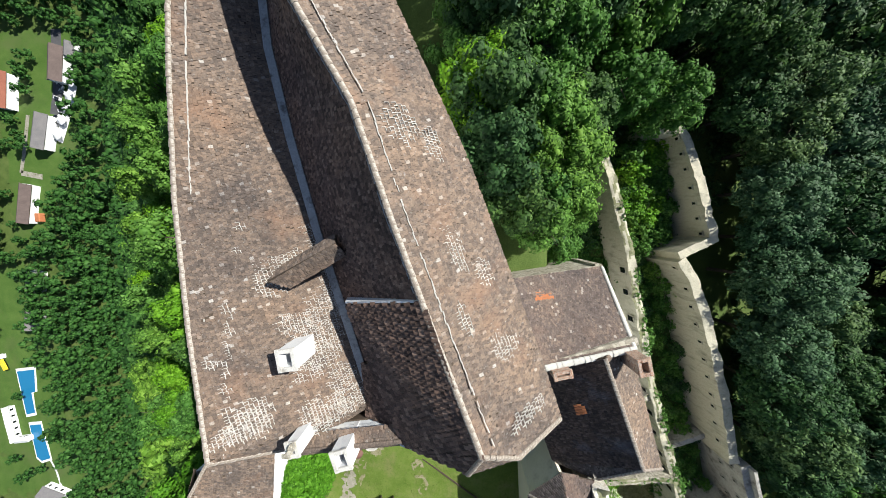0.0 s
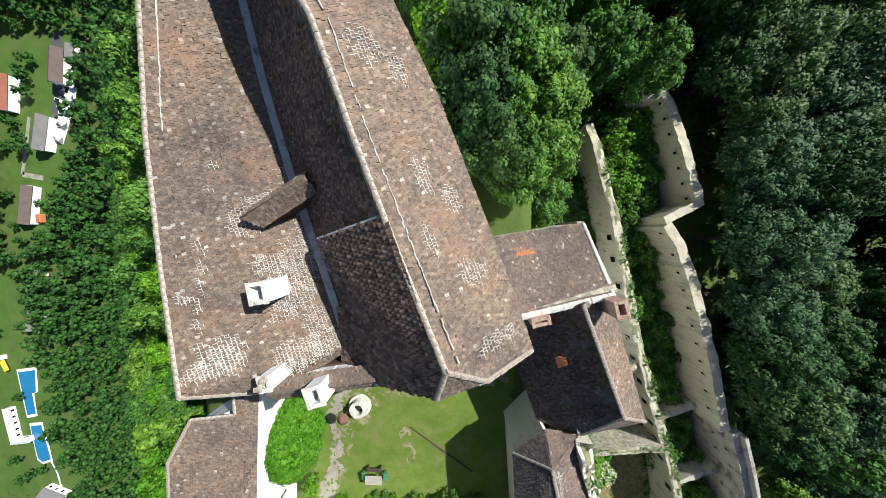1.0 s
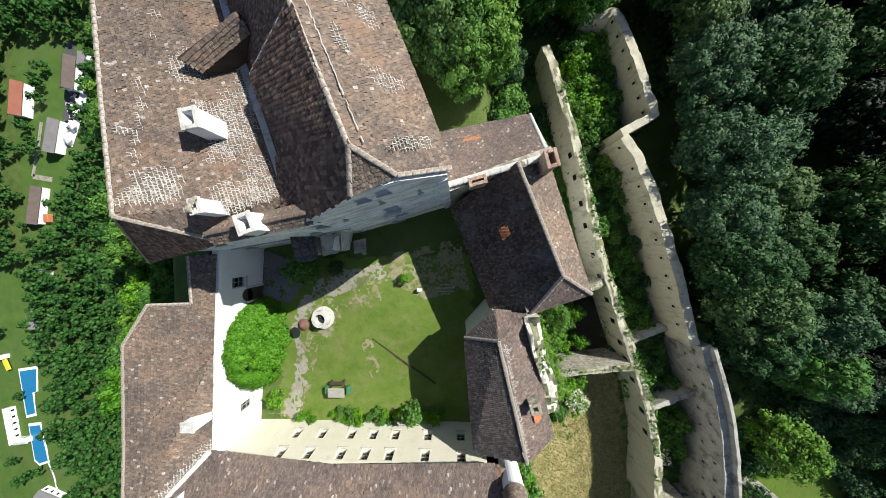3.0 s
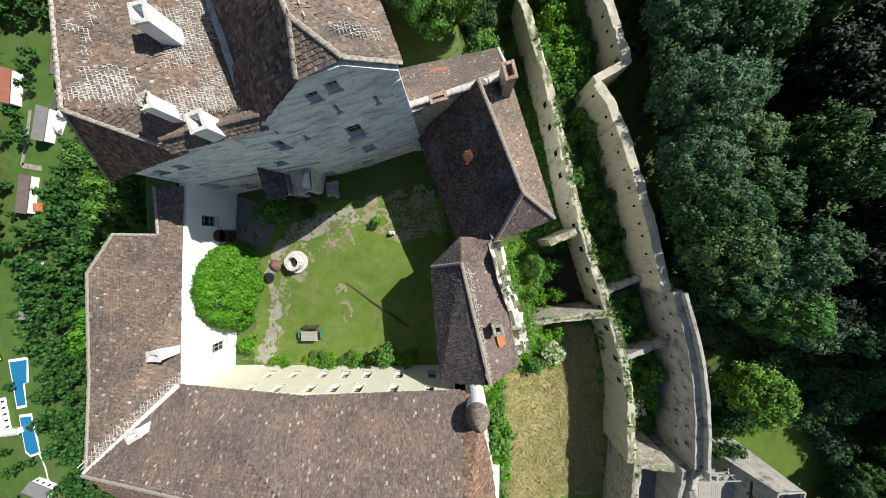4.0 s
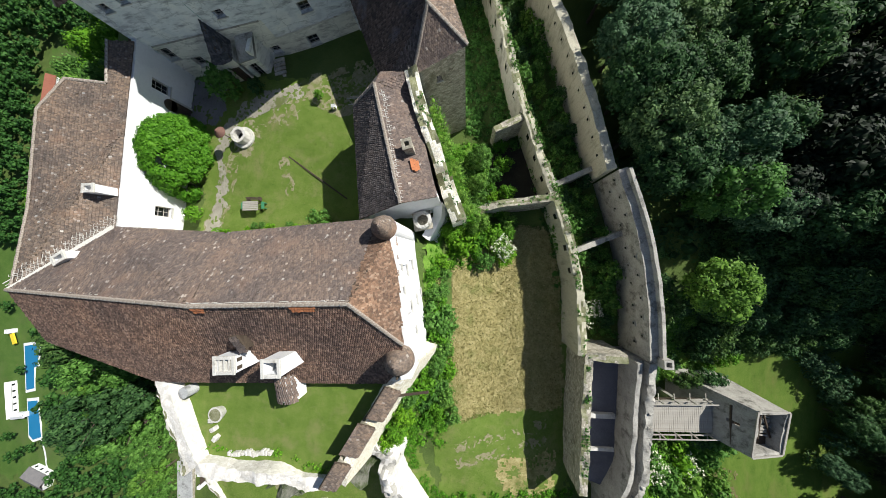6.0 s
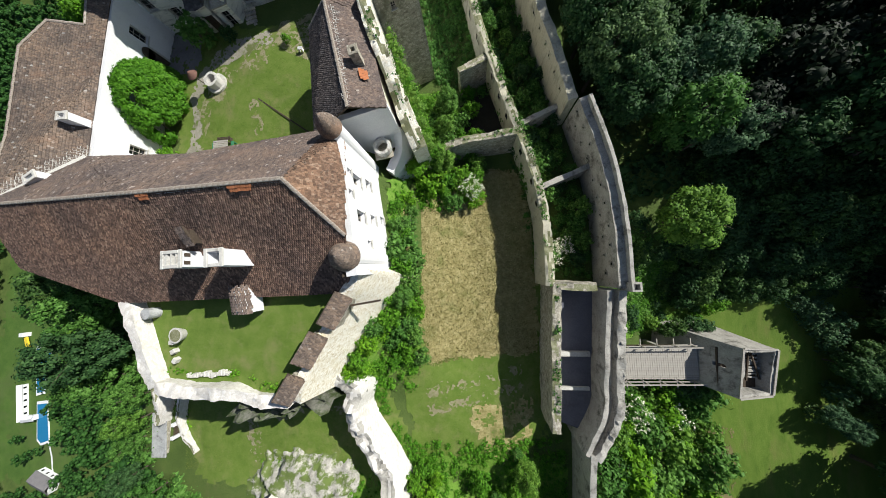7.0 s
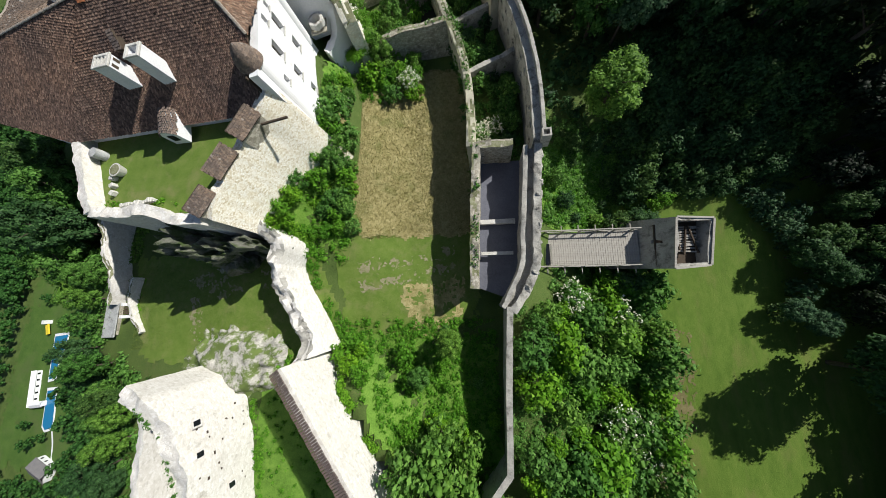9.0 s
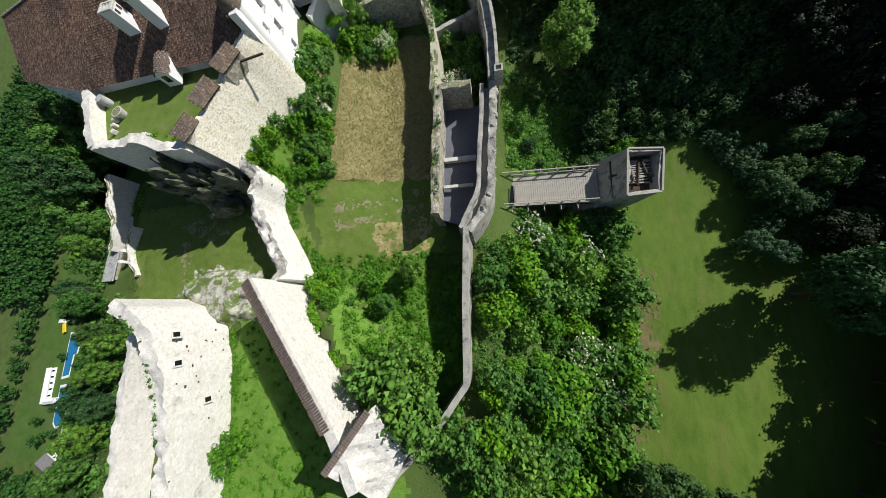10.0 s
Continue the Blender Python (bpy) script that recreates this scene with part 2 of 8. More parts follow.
ROCK = surface("bare_grey_rock", [(0.3, (0.055, 0.057, 0.047)), (0.5, (0.149, 0.151, 0.125)), (0.7, (0.248, 0.249, 0.208))], 0.8, 5, relief=1.0, depth=0.25, stains=(0.050, 0.075, 0.023), stain_scale=0.7, stain_at=(0.44, 0.58))
LAWN = surface("mown_lawn", [(0.34, (0.072, 0.128, 0.016)), (0.5, (0.118, 0.184, 0.030)), (0.66, (0.175, 0.219, 0.056))], 0.8, 16, relief=0.9, depth=0.06, stains=(0.208, 0.209, 0.085), stain_scale=0.45, stain_at=(0.52, 0.76))
FIELD = surface("mown_field", [(0.34, (0.058, 0.112, 0.011)), (0.5, (0.094, 0.160, 0.020)), (0.66, (0.140, 0.195, 0.034))], 0.5, 9, relief=0.8, depth=0.08, stains=(0.149, 0.160, 0.044), stain_scale=0.18, stretch=(2.116, 0.682, 0.812), stain_at=(0.52, 0.74))
MEADOW = surface("valley_grass", [(0.34, (0.042, 0.092, 0.014)), (0.5, (0.066, 0.128, 0.022)), (0.66, (0.10, 0.16, 0.036))], 0.12, 2.5, relief=0.6, depth=0.1, stains=(0.085, 0.125, 0.035), stain_scale=0.05, stain_at=(0.5, 0.66))
HAY = surface("dry_hay_meadow", [(0.36, (0.150, 0.141, 0.045)), (0.5, (0.317, 0.273, 0.119)), (0.64, (0.484, 0.431, 0.230))], 1.6, 10, relief=1.0, depth=0.12, stains=(0.150, 0.167, 0.049), stain_scale=0.3, stain_at=(0.52, 0.68))
TRACK = surface("dry_trodden_grass", [(0.34, (0.10, 0.095, 0.035)), (0.5, (0.165, 0.145, 0.062)), (0.66, (0.25, 0.215, 0.11))], 1.2, 14, relief=0.8, depth=0.05, stains=(0.105, 0.135, 0.03), stain_scale=0.6, stain_at=(0.50, 0.64))
WORN = surface("bare_trodden_earth", [(0.34, (0.17, 0.16, 0.085)), (0.5, (0.26, 0.24, 0.145)), (0.66, (0.37, 0.345, 0.24))], 1.2, 14, relief=0.9, depth=0.05, stains=(0.16, 0.19, 0.06), stain_scale=1.1, stain_at=(0.50, 0.60))
GROUND = surface("grass_and_scrub", [(0.3, (0.035, 0.06, 0.014)), (0.5, (0.075, 0.12, 0.026)), (0.7, (0.13, 0.165, 0.05))], 0.22, 9, relief=1.0, depth=0.15, stains=(0.16, 0.14, 0.07), stain_scale=0.12, stain_at=(0.62, 0.8))
DIRT = surface("trodden_gravel", [(0.3, (0.16, 0.145, 0.115)), (0.5, (0.30, 0.28, 0.23)), (0.7, (0.46, 0.44, 0.39))], 0.8, 18, relief=0.9, depth=0.04, stains=(0.12, 0.14, 0.05), stain_scale=0.5, stain_at=(0.55, 0.65))
# shade of the roofless room, put into the ground's colour
FLOOR_SHADE = surface("shaded_floor_tone", [(0.3, (0.018, 0.016, 0.012)), (0.6, (0.042, 0.038, 0.028))], 0.8, 10, relief=0.8, depth=0.08)
PAVING = surface("dark_stone_paving", [(0.3, (0.09, 0.09, 0.095)), (0.6, (0.18, 0.18, 0.19))], 0.6, 9)
WOOD = surface("silvered_timber", [(0.3, (0.21, 0.195, 0.17)), (0.6, (0.43, 0.405, 0.365))], 1.0, 14, stretch=(1, 8, 8))
WOOD_DARK = surface("dark_timber", [(0.3, (0.035, 0.026, 0.02)), (0.6, (0.09, 0.068, 0.05))], 1.2, 14)
LEAD = surface("dull_sheet_metal", [(0.3, (0.24, 0.245, 0.25)), (0.6, (0.50, 0.51, 0.51))], 0.9, 8, rough=0.65, relief=0.4, stains=(0.16, 0.155, 0.15), stain_scale=1.1, stain_at=(0.52, 0.66))
GLASS_DARK, _nt, _b = mat_base("dark_window_glass", 0.12)
_b.inputs["Base Color"].default_value = (0.012, 0.014, 0.018, 1)
_b.inputs["Specular IOR Level"].default_value = 0.6
PAINT_WHITE = surface("white_paint", [(0.3, (0.614, 0.620, 0.660)), (0.6, (0.792, 0.800, 0.800))], 1.0, 10, rough=0.6, relief=0.1)
PAINT_GREEN = surface("green_paint", [(0.3, (0.03, 0.16, 0.08)), (0.6, (0.06, 0.24, 0.12))], 1.0, 10, rough=0.6, relief=0.1)
BARK = surface("bark", [(0.3, (0.045, 0.036, 0.027)), (0.6, (0.11, 0.09, 0.07))], 1.0, 8)
LEAF_DARK = leaf_material("leaves_deep_green", (0.021, 0.059, 0.019), (0.048, 0.119, 0.036), (0.097, 0.195, 0.063))
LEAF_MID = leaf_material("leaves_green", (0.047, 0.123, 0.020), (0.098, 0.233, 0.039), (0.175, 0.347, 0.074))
LEAF_BRIGHT = leaf_material("leaves_bright_green", (0.055, 0.159, 0.008), (0.109, 0.286, 0.016), (0.182, 0.392, 0.035))
LEAF_BLUE = leaf_material("leaves_blue_green", (0.036, 0.086, 0.038), (0.077, 0.158, 0.070), (0.134, 0.242, 0.113))
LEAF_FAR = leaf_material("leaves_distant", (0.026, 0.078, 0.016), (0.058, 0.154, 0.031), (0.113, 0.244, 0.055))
# the deep shade of the forest edge is put into this leaf colour
LEAF_SHADED = leaf_material("leaves_in_shade", (0.006, 0.014, 0.006), (0.012, 0.027, 0.011), (0.023, 0.044, 0.018))
BLOSSOM = surface("cream_blossom", [(0.3, (0.55, 0.55, 0.38)), (0.6, (0.75, 0.75, 0.60))], 1.0, 8)


# ---- builders ----
def mesh_object(name, verts, faces, material, parent=None, label="", smooth=False):
    me = bpy.data.meshes.new(name)
    me.from_pydata(verts, [], faces)
    me.materials.append(material)
    if smooth:
        me.polygons.foreach_set("use_smooth", [True] * len(me.polygons))
    me.update()
    ob = new(name, me)
    ob.parent = parent
    if label:
        ob["label"] = label
    return ob


def part(name, bm, material, parent=None, label="", smooth=False):
    me = bpy.data.meshes.new(name)
    bmesh.ops.recalc_face_normals(bm, faces=bm.faces)
    bm.to_mesh(me)
    bm.free()
    me.materials.append(material)
    if smooth:
        me.polygons.foreach_set("use_smooth", [True] * len(me.polygons))
    ob = new(name, me)
    ob.parent = parent
    if label:
        ob["label"] = label
    return ob


def thing(name, at, label, category, group="", kind=""):
    ob = new(name)
    ob.empty_display_size = 0.5
    ob.location = at
    return tagged(ob, label, category, group, kind)


def box_bm(bm, size, m, bevel=0.0):
    got = bmesh.ops.create_cube(bm, size=1.0, matrix=m @ Matrix.Diagonal((*size, 1)))
    if bevel:
        edges = list({e for v in got["verts"] for e in v.link_edges})
        bmesh.ops.bevel(bm, geom=edges, offset=bevel, segments=1, affect="EDGES")
    return bm


def box(name, size, m, material, parent=None, label="", bevel=0.0):
    ob = part(name, box_bm(bmesh.new(), size, m, bevel), material, parent, label)
    if parent:
        ob.matrix_parent_inverse = parent.matrix_basis.inverted()
    return ob


def keep(ob):
    """The part's mesh is in world places: hold it there under its parent."""
    if ob.parent:
        base = ob.parent.matrix_basis.copy()
        up = ob.parent.parent
        if up:
            base = up.matrix_basis @ ob.parent.matrix_parent_inverse @ base
        ob.matrix_parent_inverse = base.inverted()
    return ob


def slab(name, pts, thick, material, parent=None, label=""):
    """A flat polygon in space with thickness below it."""
    pts = [Vector(p) for p in pts]
    nor = Vector((0, 0, 0))
    for a, b in zip(pts, pts[1:] + pts[:1]):
        nor += a.cross(b)
    nor.normalize()
    if nor.z < 0:
        nor = -nor
    n = len(pts)
    verts = pts + [p - nor * thick for p in pts]
    faces = [list(range(n)), list(range(2 * n - 1, n - 1, -1))] + [[i, (i + 1) % n, n + (i + 1) % n, n + i] for i in range(n)]
    return keep(mesh_object(name, verts, faces, material, parent, label))


def inside(px, py, poly):
    hit = np.zeros(len(px), bool)
    for (x0, y0), (x1, y1) in zip(poly, poly[1:] + poly[:1]):
        cross = ((y0 > py) != (y1 > py)) & (px < (x1 - x0) * (py - y0) / ((y1 - y0) or 1e-9) + x0)
        hit ^= cross
    return hit


def tiles(parent, pts, eave, material, du=0.21, dv=0.30, seed=1, label="overlapping clay tiles", pan=False):
    """Rows of single clay tiles over a flat roof face. pts: corners; eave: two points along the eave."""
    rng = np.random.default_rng(seed)
    P = np.array(pts, float)
    u = np.array(eave[1], float) - np.array(eave[0], float)
    u /= np.linalg.norm(u)
    n = np.zeros(3)
    for a, b in zip(P, np.roll(P, -1, 0)):
        n += np.cross(a, b)
    n /= np.linalg.norm(n)
    if n[2] < 0:
        n = -n
    u -= n * (u @ n)
    u /= np.linalg.norm(u)
    v = np.cross(n, u)
    if v[2] < 0:
        u, v = -u, np.cross(n, -u)
    o = P[0]
    pu, pv = (P - o) @ u, (P - o) @ v
    rows = np.arange(pv.min() + dv * 0.3, pv.max(), dv)
    cu, cv = [], []
    for k, rv in enumerate(rows):
        c = np.arange(pu.min() - du + (k % 2) * du * 0.5, pu.max() + du, du)
        cu.append(c)
        cv.append(np.full(len(c), rv))
    cu, cv = np.concatenate(cu), np.concatenate(cv)
    ok = inside(cu, cv, list(zip(pu, pv)))
    cu, cv = cu[ok] + rng.normal(0, 0.008, ok.sum()), cv[ok] + rng.normal(0, 0.012, ok.sum())
    k = len(cu)
    w, top, low = du * 0.485, dv * 0.56, dv * 0.56
    lift = rng.uniform(0.035, 0.062, k)
    bow = rng.normal(0, 0.010, k)
    skew = rng.normal(0, 0.012, k)
    centre = o + cu[:, None] * u + cv[:, None] * v
    hump = 0.035 if pan else 0.006

    def at(du_, dv_, h):
        return centre + np.outer(du_ + skew * np.sign(dv_), u) + dv_ * v + np.outer(h, n)

    one = np.ones(k)
    lo_l, lo_m, lo_r = at(-w * one, -low, lift + bow), at(0 * one, -low, lift + hump), at(w * one, -low, lift - bow)
    hi_l, hi_m, hi_r = at(-w * one, top, 0.012 * one), at(0 * one, top, 0.012 + hump * one), at(w * one, top, 0.012 * one)
    f_l, f_r = at(-w * one, -low, lift + bow - 0.04), at(w * one, -low, lift - bow - 0.04)
    verts = np.stack([lo_l, lo_m, lo_r, hi_l, hi_m, hi_r, f_l, f_r], 1).reshape(-1, 3)
    b = (np.arange(k) * 8)[:, None]
    faces = np.concatenate([b + [0, 1, 4, 3], b + [1, 2, 5, 4]]).tolist() + np.concatenate([b + [6, 7, 2, 1], ]).tolist() + (b + [6, 1, 0]).tolist()
    ob = keep(mesh_object("roof_tiles", verts.tolist(), faces, material, parent, label))
    ob["kind"] = "stuff"
    return ob


def roof_face(parent, pts, eave, material, seed, pan=False, du=0.165, dv=0.205):
    """A roof slope: boards below, tiles above; a warped slope is laid as flat triangles."""
    P = [Vector(p) for p in pts]
    nor = sum((a.cross(b) for a, b in zip(P, P[1:] + P[:1])), Vector()).normalized()
    flat = max(abs((p - P[0]).dot(nor)) for p in P) < 0.02
    pieces = [P] if flat else [[P[0], P[i], P[i + 1]] for i in range(1, len(P) - 1)]
    for k, piece in enumerate(pieces):
        slab("roof_deck", piece, 0.16, WOOD_DARK, parent)
        tiles(parent, [tuple(p) for p in piece], eave, material, du, dv, seed * 7 + k, pan=pan)


def mortar_net(parent, pts, eave, cx, cy, rx, ry, seed, du=0.165, dv=0.205):
    """Lime mortar smeared into the joints round a patch of tiles."""
    rng = np.random.default_rng(seed)
    P = [Vector(p) for p in pts]
    nor = (P[1] - P[0]).cross(P[2] - P[0]).normalized()
    if nor.z < 0:
        nor = -nor
    u = (Vector(eave[1]) - Vector(eave[0]))
    u = (u - nor * u.dot(nor)).normalized()
    v = nor.cross(u)
    z0 = P[0].z - (nor.x * (cx - P[0].x) + nor.y * (cy - P[0].y)) / nor.z
    c = Vector((cx, cy, z0)) + nor * 0.058
    verts, faces = [], []

    def strip(p, along, across, la, lb):
        n = len(verts)
        for sa, sb, h in ((-1, -1, 0), (1, -1, 0), (1, 1, 0), (-1, 1, 0)):
            verts.append(p + along * sa * la + across * sb * lb)
        verts.extend([q - nor * 0.05 for q in verts[n:n + 4]])
        faces.extend([(n, n + 1, n + 2, n + 3), (n, n + 4, n + 5, n + 1), (n + 1, n + 5, n + 6, n + 2), (n + 2, n + 6, n + 7, n + 3), (n + 3, n + 7, n + 4, n)])

    for j in range(-int(ry / dv) - 1, int(ry / dv) + 2):
        for i in range(-int(rx / du) - 1, int(rx / du) + 2):
            x, y = (i + 0.5 * (j % 2)) * du, j * dv
            if (x / rx) ** 2 + (y / ry) ** 2 > 1 + rng.normal(0, 0.34) or rng.random() < 0.06:
                continue
            p = c + u * (x + rng.normal(0, 0.02)) + v * (y + rng.normal(0, 0.016))
            strip(p, u, v, du * 0.52, rng.uniform(0.006, 0.014))
            if rng.random() < 0.92:
                strip(p + u * du * 0.5 + v * dv * 0.5, v, u, dv * 0.52, rng.uniform(0.006, 0.013))
    if verts:
        ob = keep(mesh_object("mortar_joints", verts, faces, MORTAR, parent, "white lime mortar between the tiles"))
        ob["kind"] = "stuff"


RIDGES = []


def ridge(parent, a, b, material=RIDGE_CLAY, wide=0.3):
    """Ridge to be laid with single hollow tiles at the end of the file."""
    RIDGES.append((parent, Vector(a), Vector(b), material, wide))


def fillets(parent, a, b, offs, seed=1):
    """Uneven beads of white mortar that run beside a ridge. offs: sideways and downward shifts."""
    rng = random.Random(seed)
    a, b = Vector(a), Vector(b)
    d = (b - a).normalized()
    side = Vector((d.y, -d.x, 0)).normalized()
    for o, dz in offs:
        bm = bmesh.new()
        n = max(2, int((b - a).length / 0.3))
        for k in range(n):
            if rng.random() < 0.08:
                continue
            p = a.lerp(b, (k + 0.5) / n) + side * (o + rng.uniform(-0.03, 0.03)) + Vector((0, 0, dz))
            m = Matrix.Translation(p) @ d.to_track_quat("X", "Z").to_matrix().to_4x4() @ Matrix.Rotation(rng.uniform(-0.07, 0.07), 4, "Z")
            box_bm(bm, (rng.uniform(0.28, 0.36), rng.uniform(0.02, 0.065), 0.05), m)
        ob = keep(part("mortar_bead", bm, MORTAR, parent, "line of white mortar beside the ridge"))
        ob["kind"] = "stuff"


def rounded(line, *values):
    """Corner-cutting: the wall's line in plan and its heights, rounded."""
    rows = [(*p, *[v[i] for v in values]) for i, p in enumerate(line)]
    for _ in range(2):
        out = [rows[0]]
        for a, b in zip(rows, rows[1:]):
            out.append(tuple(p * 0.78 + q * 0.22 for p, q in zip(a, b)))
            out.append(tuple(p * 0.22 + q * 0.78 for p, q in zip(a, b)))
        rows = out + [rows[-1]]
    return [r[:2] for r in rows], *[[r[2 + k] for r in rows] for k in range(len(values))]


def wall_run(name, line, bottom, top, thick, material, parent=None, label="", jag=0.0, step=0.32, seed=1, batter=0.0, soft=True, crest=None):
    """A masonry wall along a line in plan; bottom and top: heights at its points. Its crest may be broken, its foot spread."""
    rng = random.Random(seed)
    if soft and len(line) > 2:
        line, bottom, top = rounded(line, bottom, top)
    samples = []
    for i in range(len(line) - 1):
        (x0, y0), (x1, y1) = line[i], line[i + 1]
        n = max(1, round(math.dist(line[i], line[i + 1]) / step))
        for k in range(n + (i == len(line) - 2)):
            f = k / n
            samples.append((x0 + (x1 - x0) * f, y0 + (y1 - y0) * f, bottom[i] + (bottom[i + 1] - bottom[i]) * f, top[i] + (top[i + 1] - top[i]) * f))
    verts, faces, levels, across = [], [], 8, 4
    m = len(samples)
    ring = 2 * (levels + 1) + across - 1
    for i, (x, y, zb, zt) in enumerate(samples):
        xa, ya = samples[max(0, i - 1)][:2]
        xb, yb = samples[min(m - 1, i + 1)][:2]
        d = math.hypot(xb - xa, yb - ya) or 1
        nx, ny = (yb - ya) / d, -(xb - xa) / d

        def put(off, z):
            verts.append((x + nx * off, y + ny * off, z))

        def crest_z(off):
            p = Vector((x + nx * off, y + ny * off, seed * 1.7))
            return zt + jag * (0.9 * noise.noise(p * 0.45) + 0.55 * noise.noise(p * 1.3) + 0.3 * noise.noise(p * 3.1)) - jag * 0.15

        def side_off(side, f):
            p = Vector((x, y, zb + (zt - zb) * f)) + Vector((0, 0, side * 31.0 + seed))
            return side * (thick / 2 + batter * (1 - f) * (zt - zb) + min(jag, 0.3) * (0.30 * noise.noise(p * 0.5) + 0.22 * noise.noise(p * 1.6) + 0.12 * rng.uniform(-1, 1)))

        for k in range(levels + 1):
            f = k / levels
            o = side_off(1, f)
            put(o, zb + (crest_z(o) - zb) * f)
        for k in range(1, across):
            o = thick / 2 * (1 - 2 * k / across)
            put(o, crest_z(o) + 0.06 * jag)
        for k in range(levels, -1, -1):
            f = k / levels
            o = side_off(-1, f)
            put(o, zb + (crest_z(o) - zb) * f)
    for i in range(m - 1):
        a, b = i * ring, (i + 1) * ring
        for k in range(ring - 1):
            faces.append((a + k, b + k, b + k + 1, a + k + 1))
        faces.append((a + ring - 1, b + ring - 1, b, a))
    faces.append(tuple(range(ring - 1, -1, -1)))
    faces.append(tuple((m - 1) * ring + k for k in range(ring)))
    ob = keep(mesh_object(name, verts, faces, material, parent, label, smooth=True))
    ob.data.set_sharp_from_angle(angle=math.radians(38))
    if crest:
        ob.data.materials.append(crest)
        lo, hi = levels, ring - levels - 2
        for i in range(m - 1):
            for k in range(lo, hi + 1):
                x, y = samples[i][:2]
                if noise.noise(Vector((x * 0.8, y * 0.8, k * 0.7 + seed))) > 0.02:
                    ob.data.polygons[i * ring + k].material_index = 1
    return ob


def facade(name, a, b, z0, z1, thick, material, openings=(), parent=None, label="", cuts=()):
    """An upright wall from a to b in plan, with openings (along, width, sill, head) that go through it. The outer face is on the
    right hand from a to b. cuts: planes (point, normal) that trim it, such as the slopes of a gable."""
    a, b = Vector((*a, 0)), Vector((*b, 0))
    length = (b - a).length
    ux = (b - a) / length
    inward = Vector((-ux.y, ux.x, 0))
    xs = sorted({0.0, length, *[round(o[0] - o[1] / 2, 3) for o in openings], *[round(o[0] + o[1] / 2, 3) for o in openings]})
    zs = sorted({z0, z1, *[o[2] for o in openings], *[o[3] for o in openings]})

    def is_open(x, z):
        return any(abs(x - o[0]) < o[1] / 2 and o[2] < z < o[3] for o in openings)

    bm = bmesh.new()
    cache = {}

    def vert(i, k, d):
        if (i, k, d) not in cache:
            cache[i, k, d] = bm.verts.new(a + ux * xs[i] + Vector((0, 0, zs[k])) + inward * (thick * d))
        return cache[i, k, d]

    solid = {(i, k): not is_open((xs[i] + xs[i + 1]) / 2, (zs[k] + zs[k + 1]) / 2) for i in range(len(xs) - 1) for k in range(len(zs) - 1)}
    for (i, k), full in solid.items():
        if not full:
            continue
        bm.faces.new([vert(i, k, 0), vert(i + 1, k, 0), vert(i + 1, k + 1, 0), vert(i, k + 1, 0)])
        bm.faces.new([vert(i, k + 1, 1), vert(i + 1, k + 1, 1), vert(i + 1, k, 1), vert(i, k, 1)])
        for di, dk, p, q in ((-1, 0, (i, k), (i, k + 1)), (1, 0, (i + 1, k + 1), (i + 1, k)), (0, -1, (i + 1, k), (i, k)), (0, 1, (i, k + 1), (i + 1, k + 1))):
            if not solid.get((i + di, k + dk), False):
                bm.faces.new([vert(*p, 0), vert(*q, 0), vert(*q, 1), vert(*p, 1)])
    for point, normal in cuts:
        geom = bm.verts[:] + bm.edges[:] + bm.faces[:]
        got = bmesh.ops.bisect_plane(bm, geom=geom, plane_co=Vector(point), plane_no=Vector(normal), clear_outer=True)
        bmesh.ops.edgenet_fill(bm, edges=[e for e in got["geom_cut"] if isinstance(e, bmesh.types.BMEdge)])
    return keep(part(name, bm, material, parent, label))


def window(parent, a, b, along, width, sill, head, thick=0.5, frame_mat=None, bars=(1, 2)):
    """A casement set back in its opening: frame, bars, dark panes, sill."""
    a, b = Vector((*a, 0)), Vector((*b, 0))
    ux = (b - a).normalized()
    inward = Vector((-ux.y, ux.x, 0))
    turn = Matrix((ux, inward, Vector((0, 0, 1)))).transposed().to_4x4()
    mid = a + ux * along + inward * (thick * 0.55) + Vector((0, 0, (sill + head) / 2))
    m = Matrix.Translation(mid) @ turn
    h = head - sill
    w = new("window")
    w.parent = parent
    w.matrix_basis = Matrix.Identity(4)
    w["label"] = "small dark casement window in a deep reveal"
    frame_mat = frame_mat or WOOD
    bm = bmesh.new()
    t = 0.07
    for sx in (-1, 1):
        box_bm(bm, (t, 0.08, h), m @ Matrix.Translation((sx * (width - t) / 2, 0, 0)))
    for sz in (-1, 1):
        box_bm(bm, (width - 2 * t, 0.08, t), m @ Matrix.Translation((0, 0, sz * (h - t) / 2)))
    for i in range(bars[0]):
        box_bm(bm, (0.04, 0.06, h - 2 * t), m @ Matrix.Translation((-width / 2 + width * (i + 1) / (bars[0] + 1), 0, 0)))
    for i in range(bars[1]):
        box_bm(bm, (width - 2 * t, 0.055, 0.035), m @ Matrix.Translation((0, 0, -h / 2 + h * (i + 1) / (bars[1] + 1))))
    f = part("window_frame", bm, frame_mat, w)
    g = part("pane", box_bm(bmesh.new(), (width - 0.02, 0.02, h - 0.02), m @ Matrix.Translation((0, 0.05, 0))), GLASS_DARK, w)
    s = part("sill", box_bm(bmesh.new(), (width + 0.2, 0.16, 0.07), m @ Matrix.Translation((0, -thick * 0.55 - 0.04, -h / 2 - 0.035))), MORTAR, w)
    for ob in (f, g, s):
        base = parent.matrix_basis if parent else Matrix.Identity(4)
        ob.matrix_parent_inverse = base.inverted()
    return w


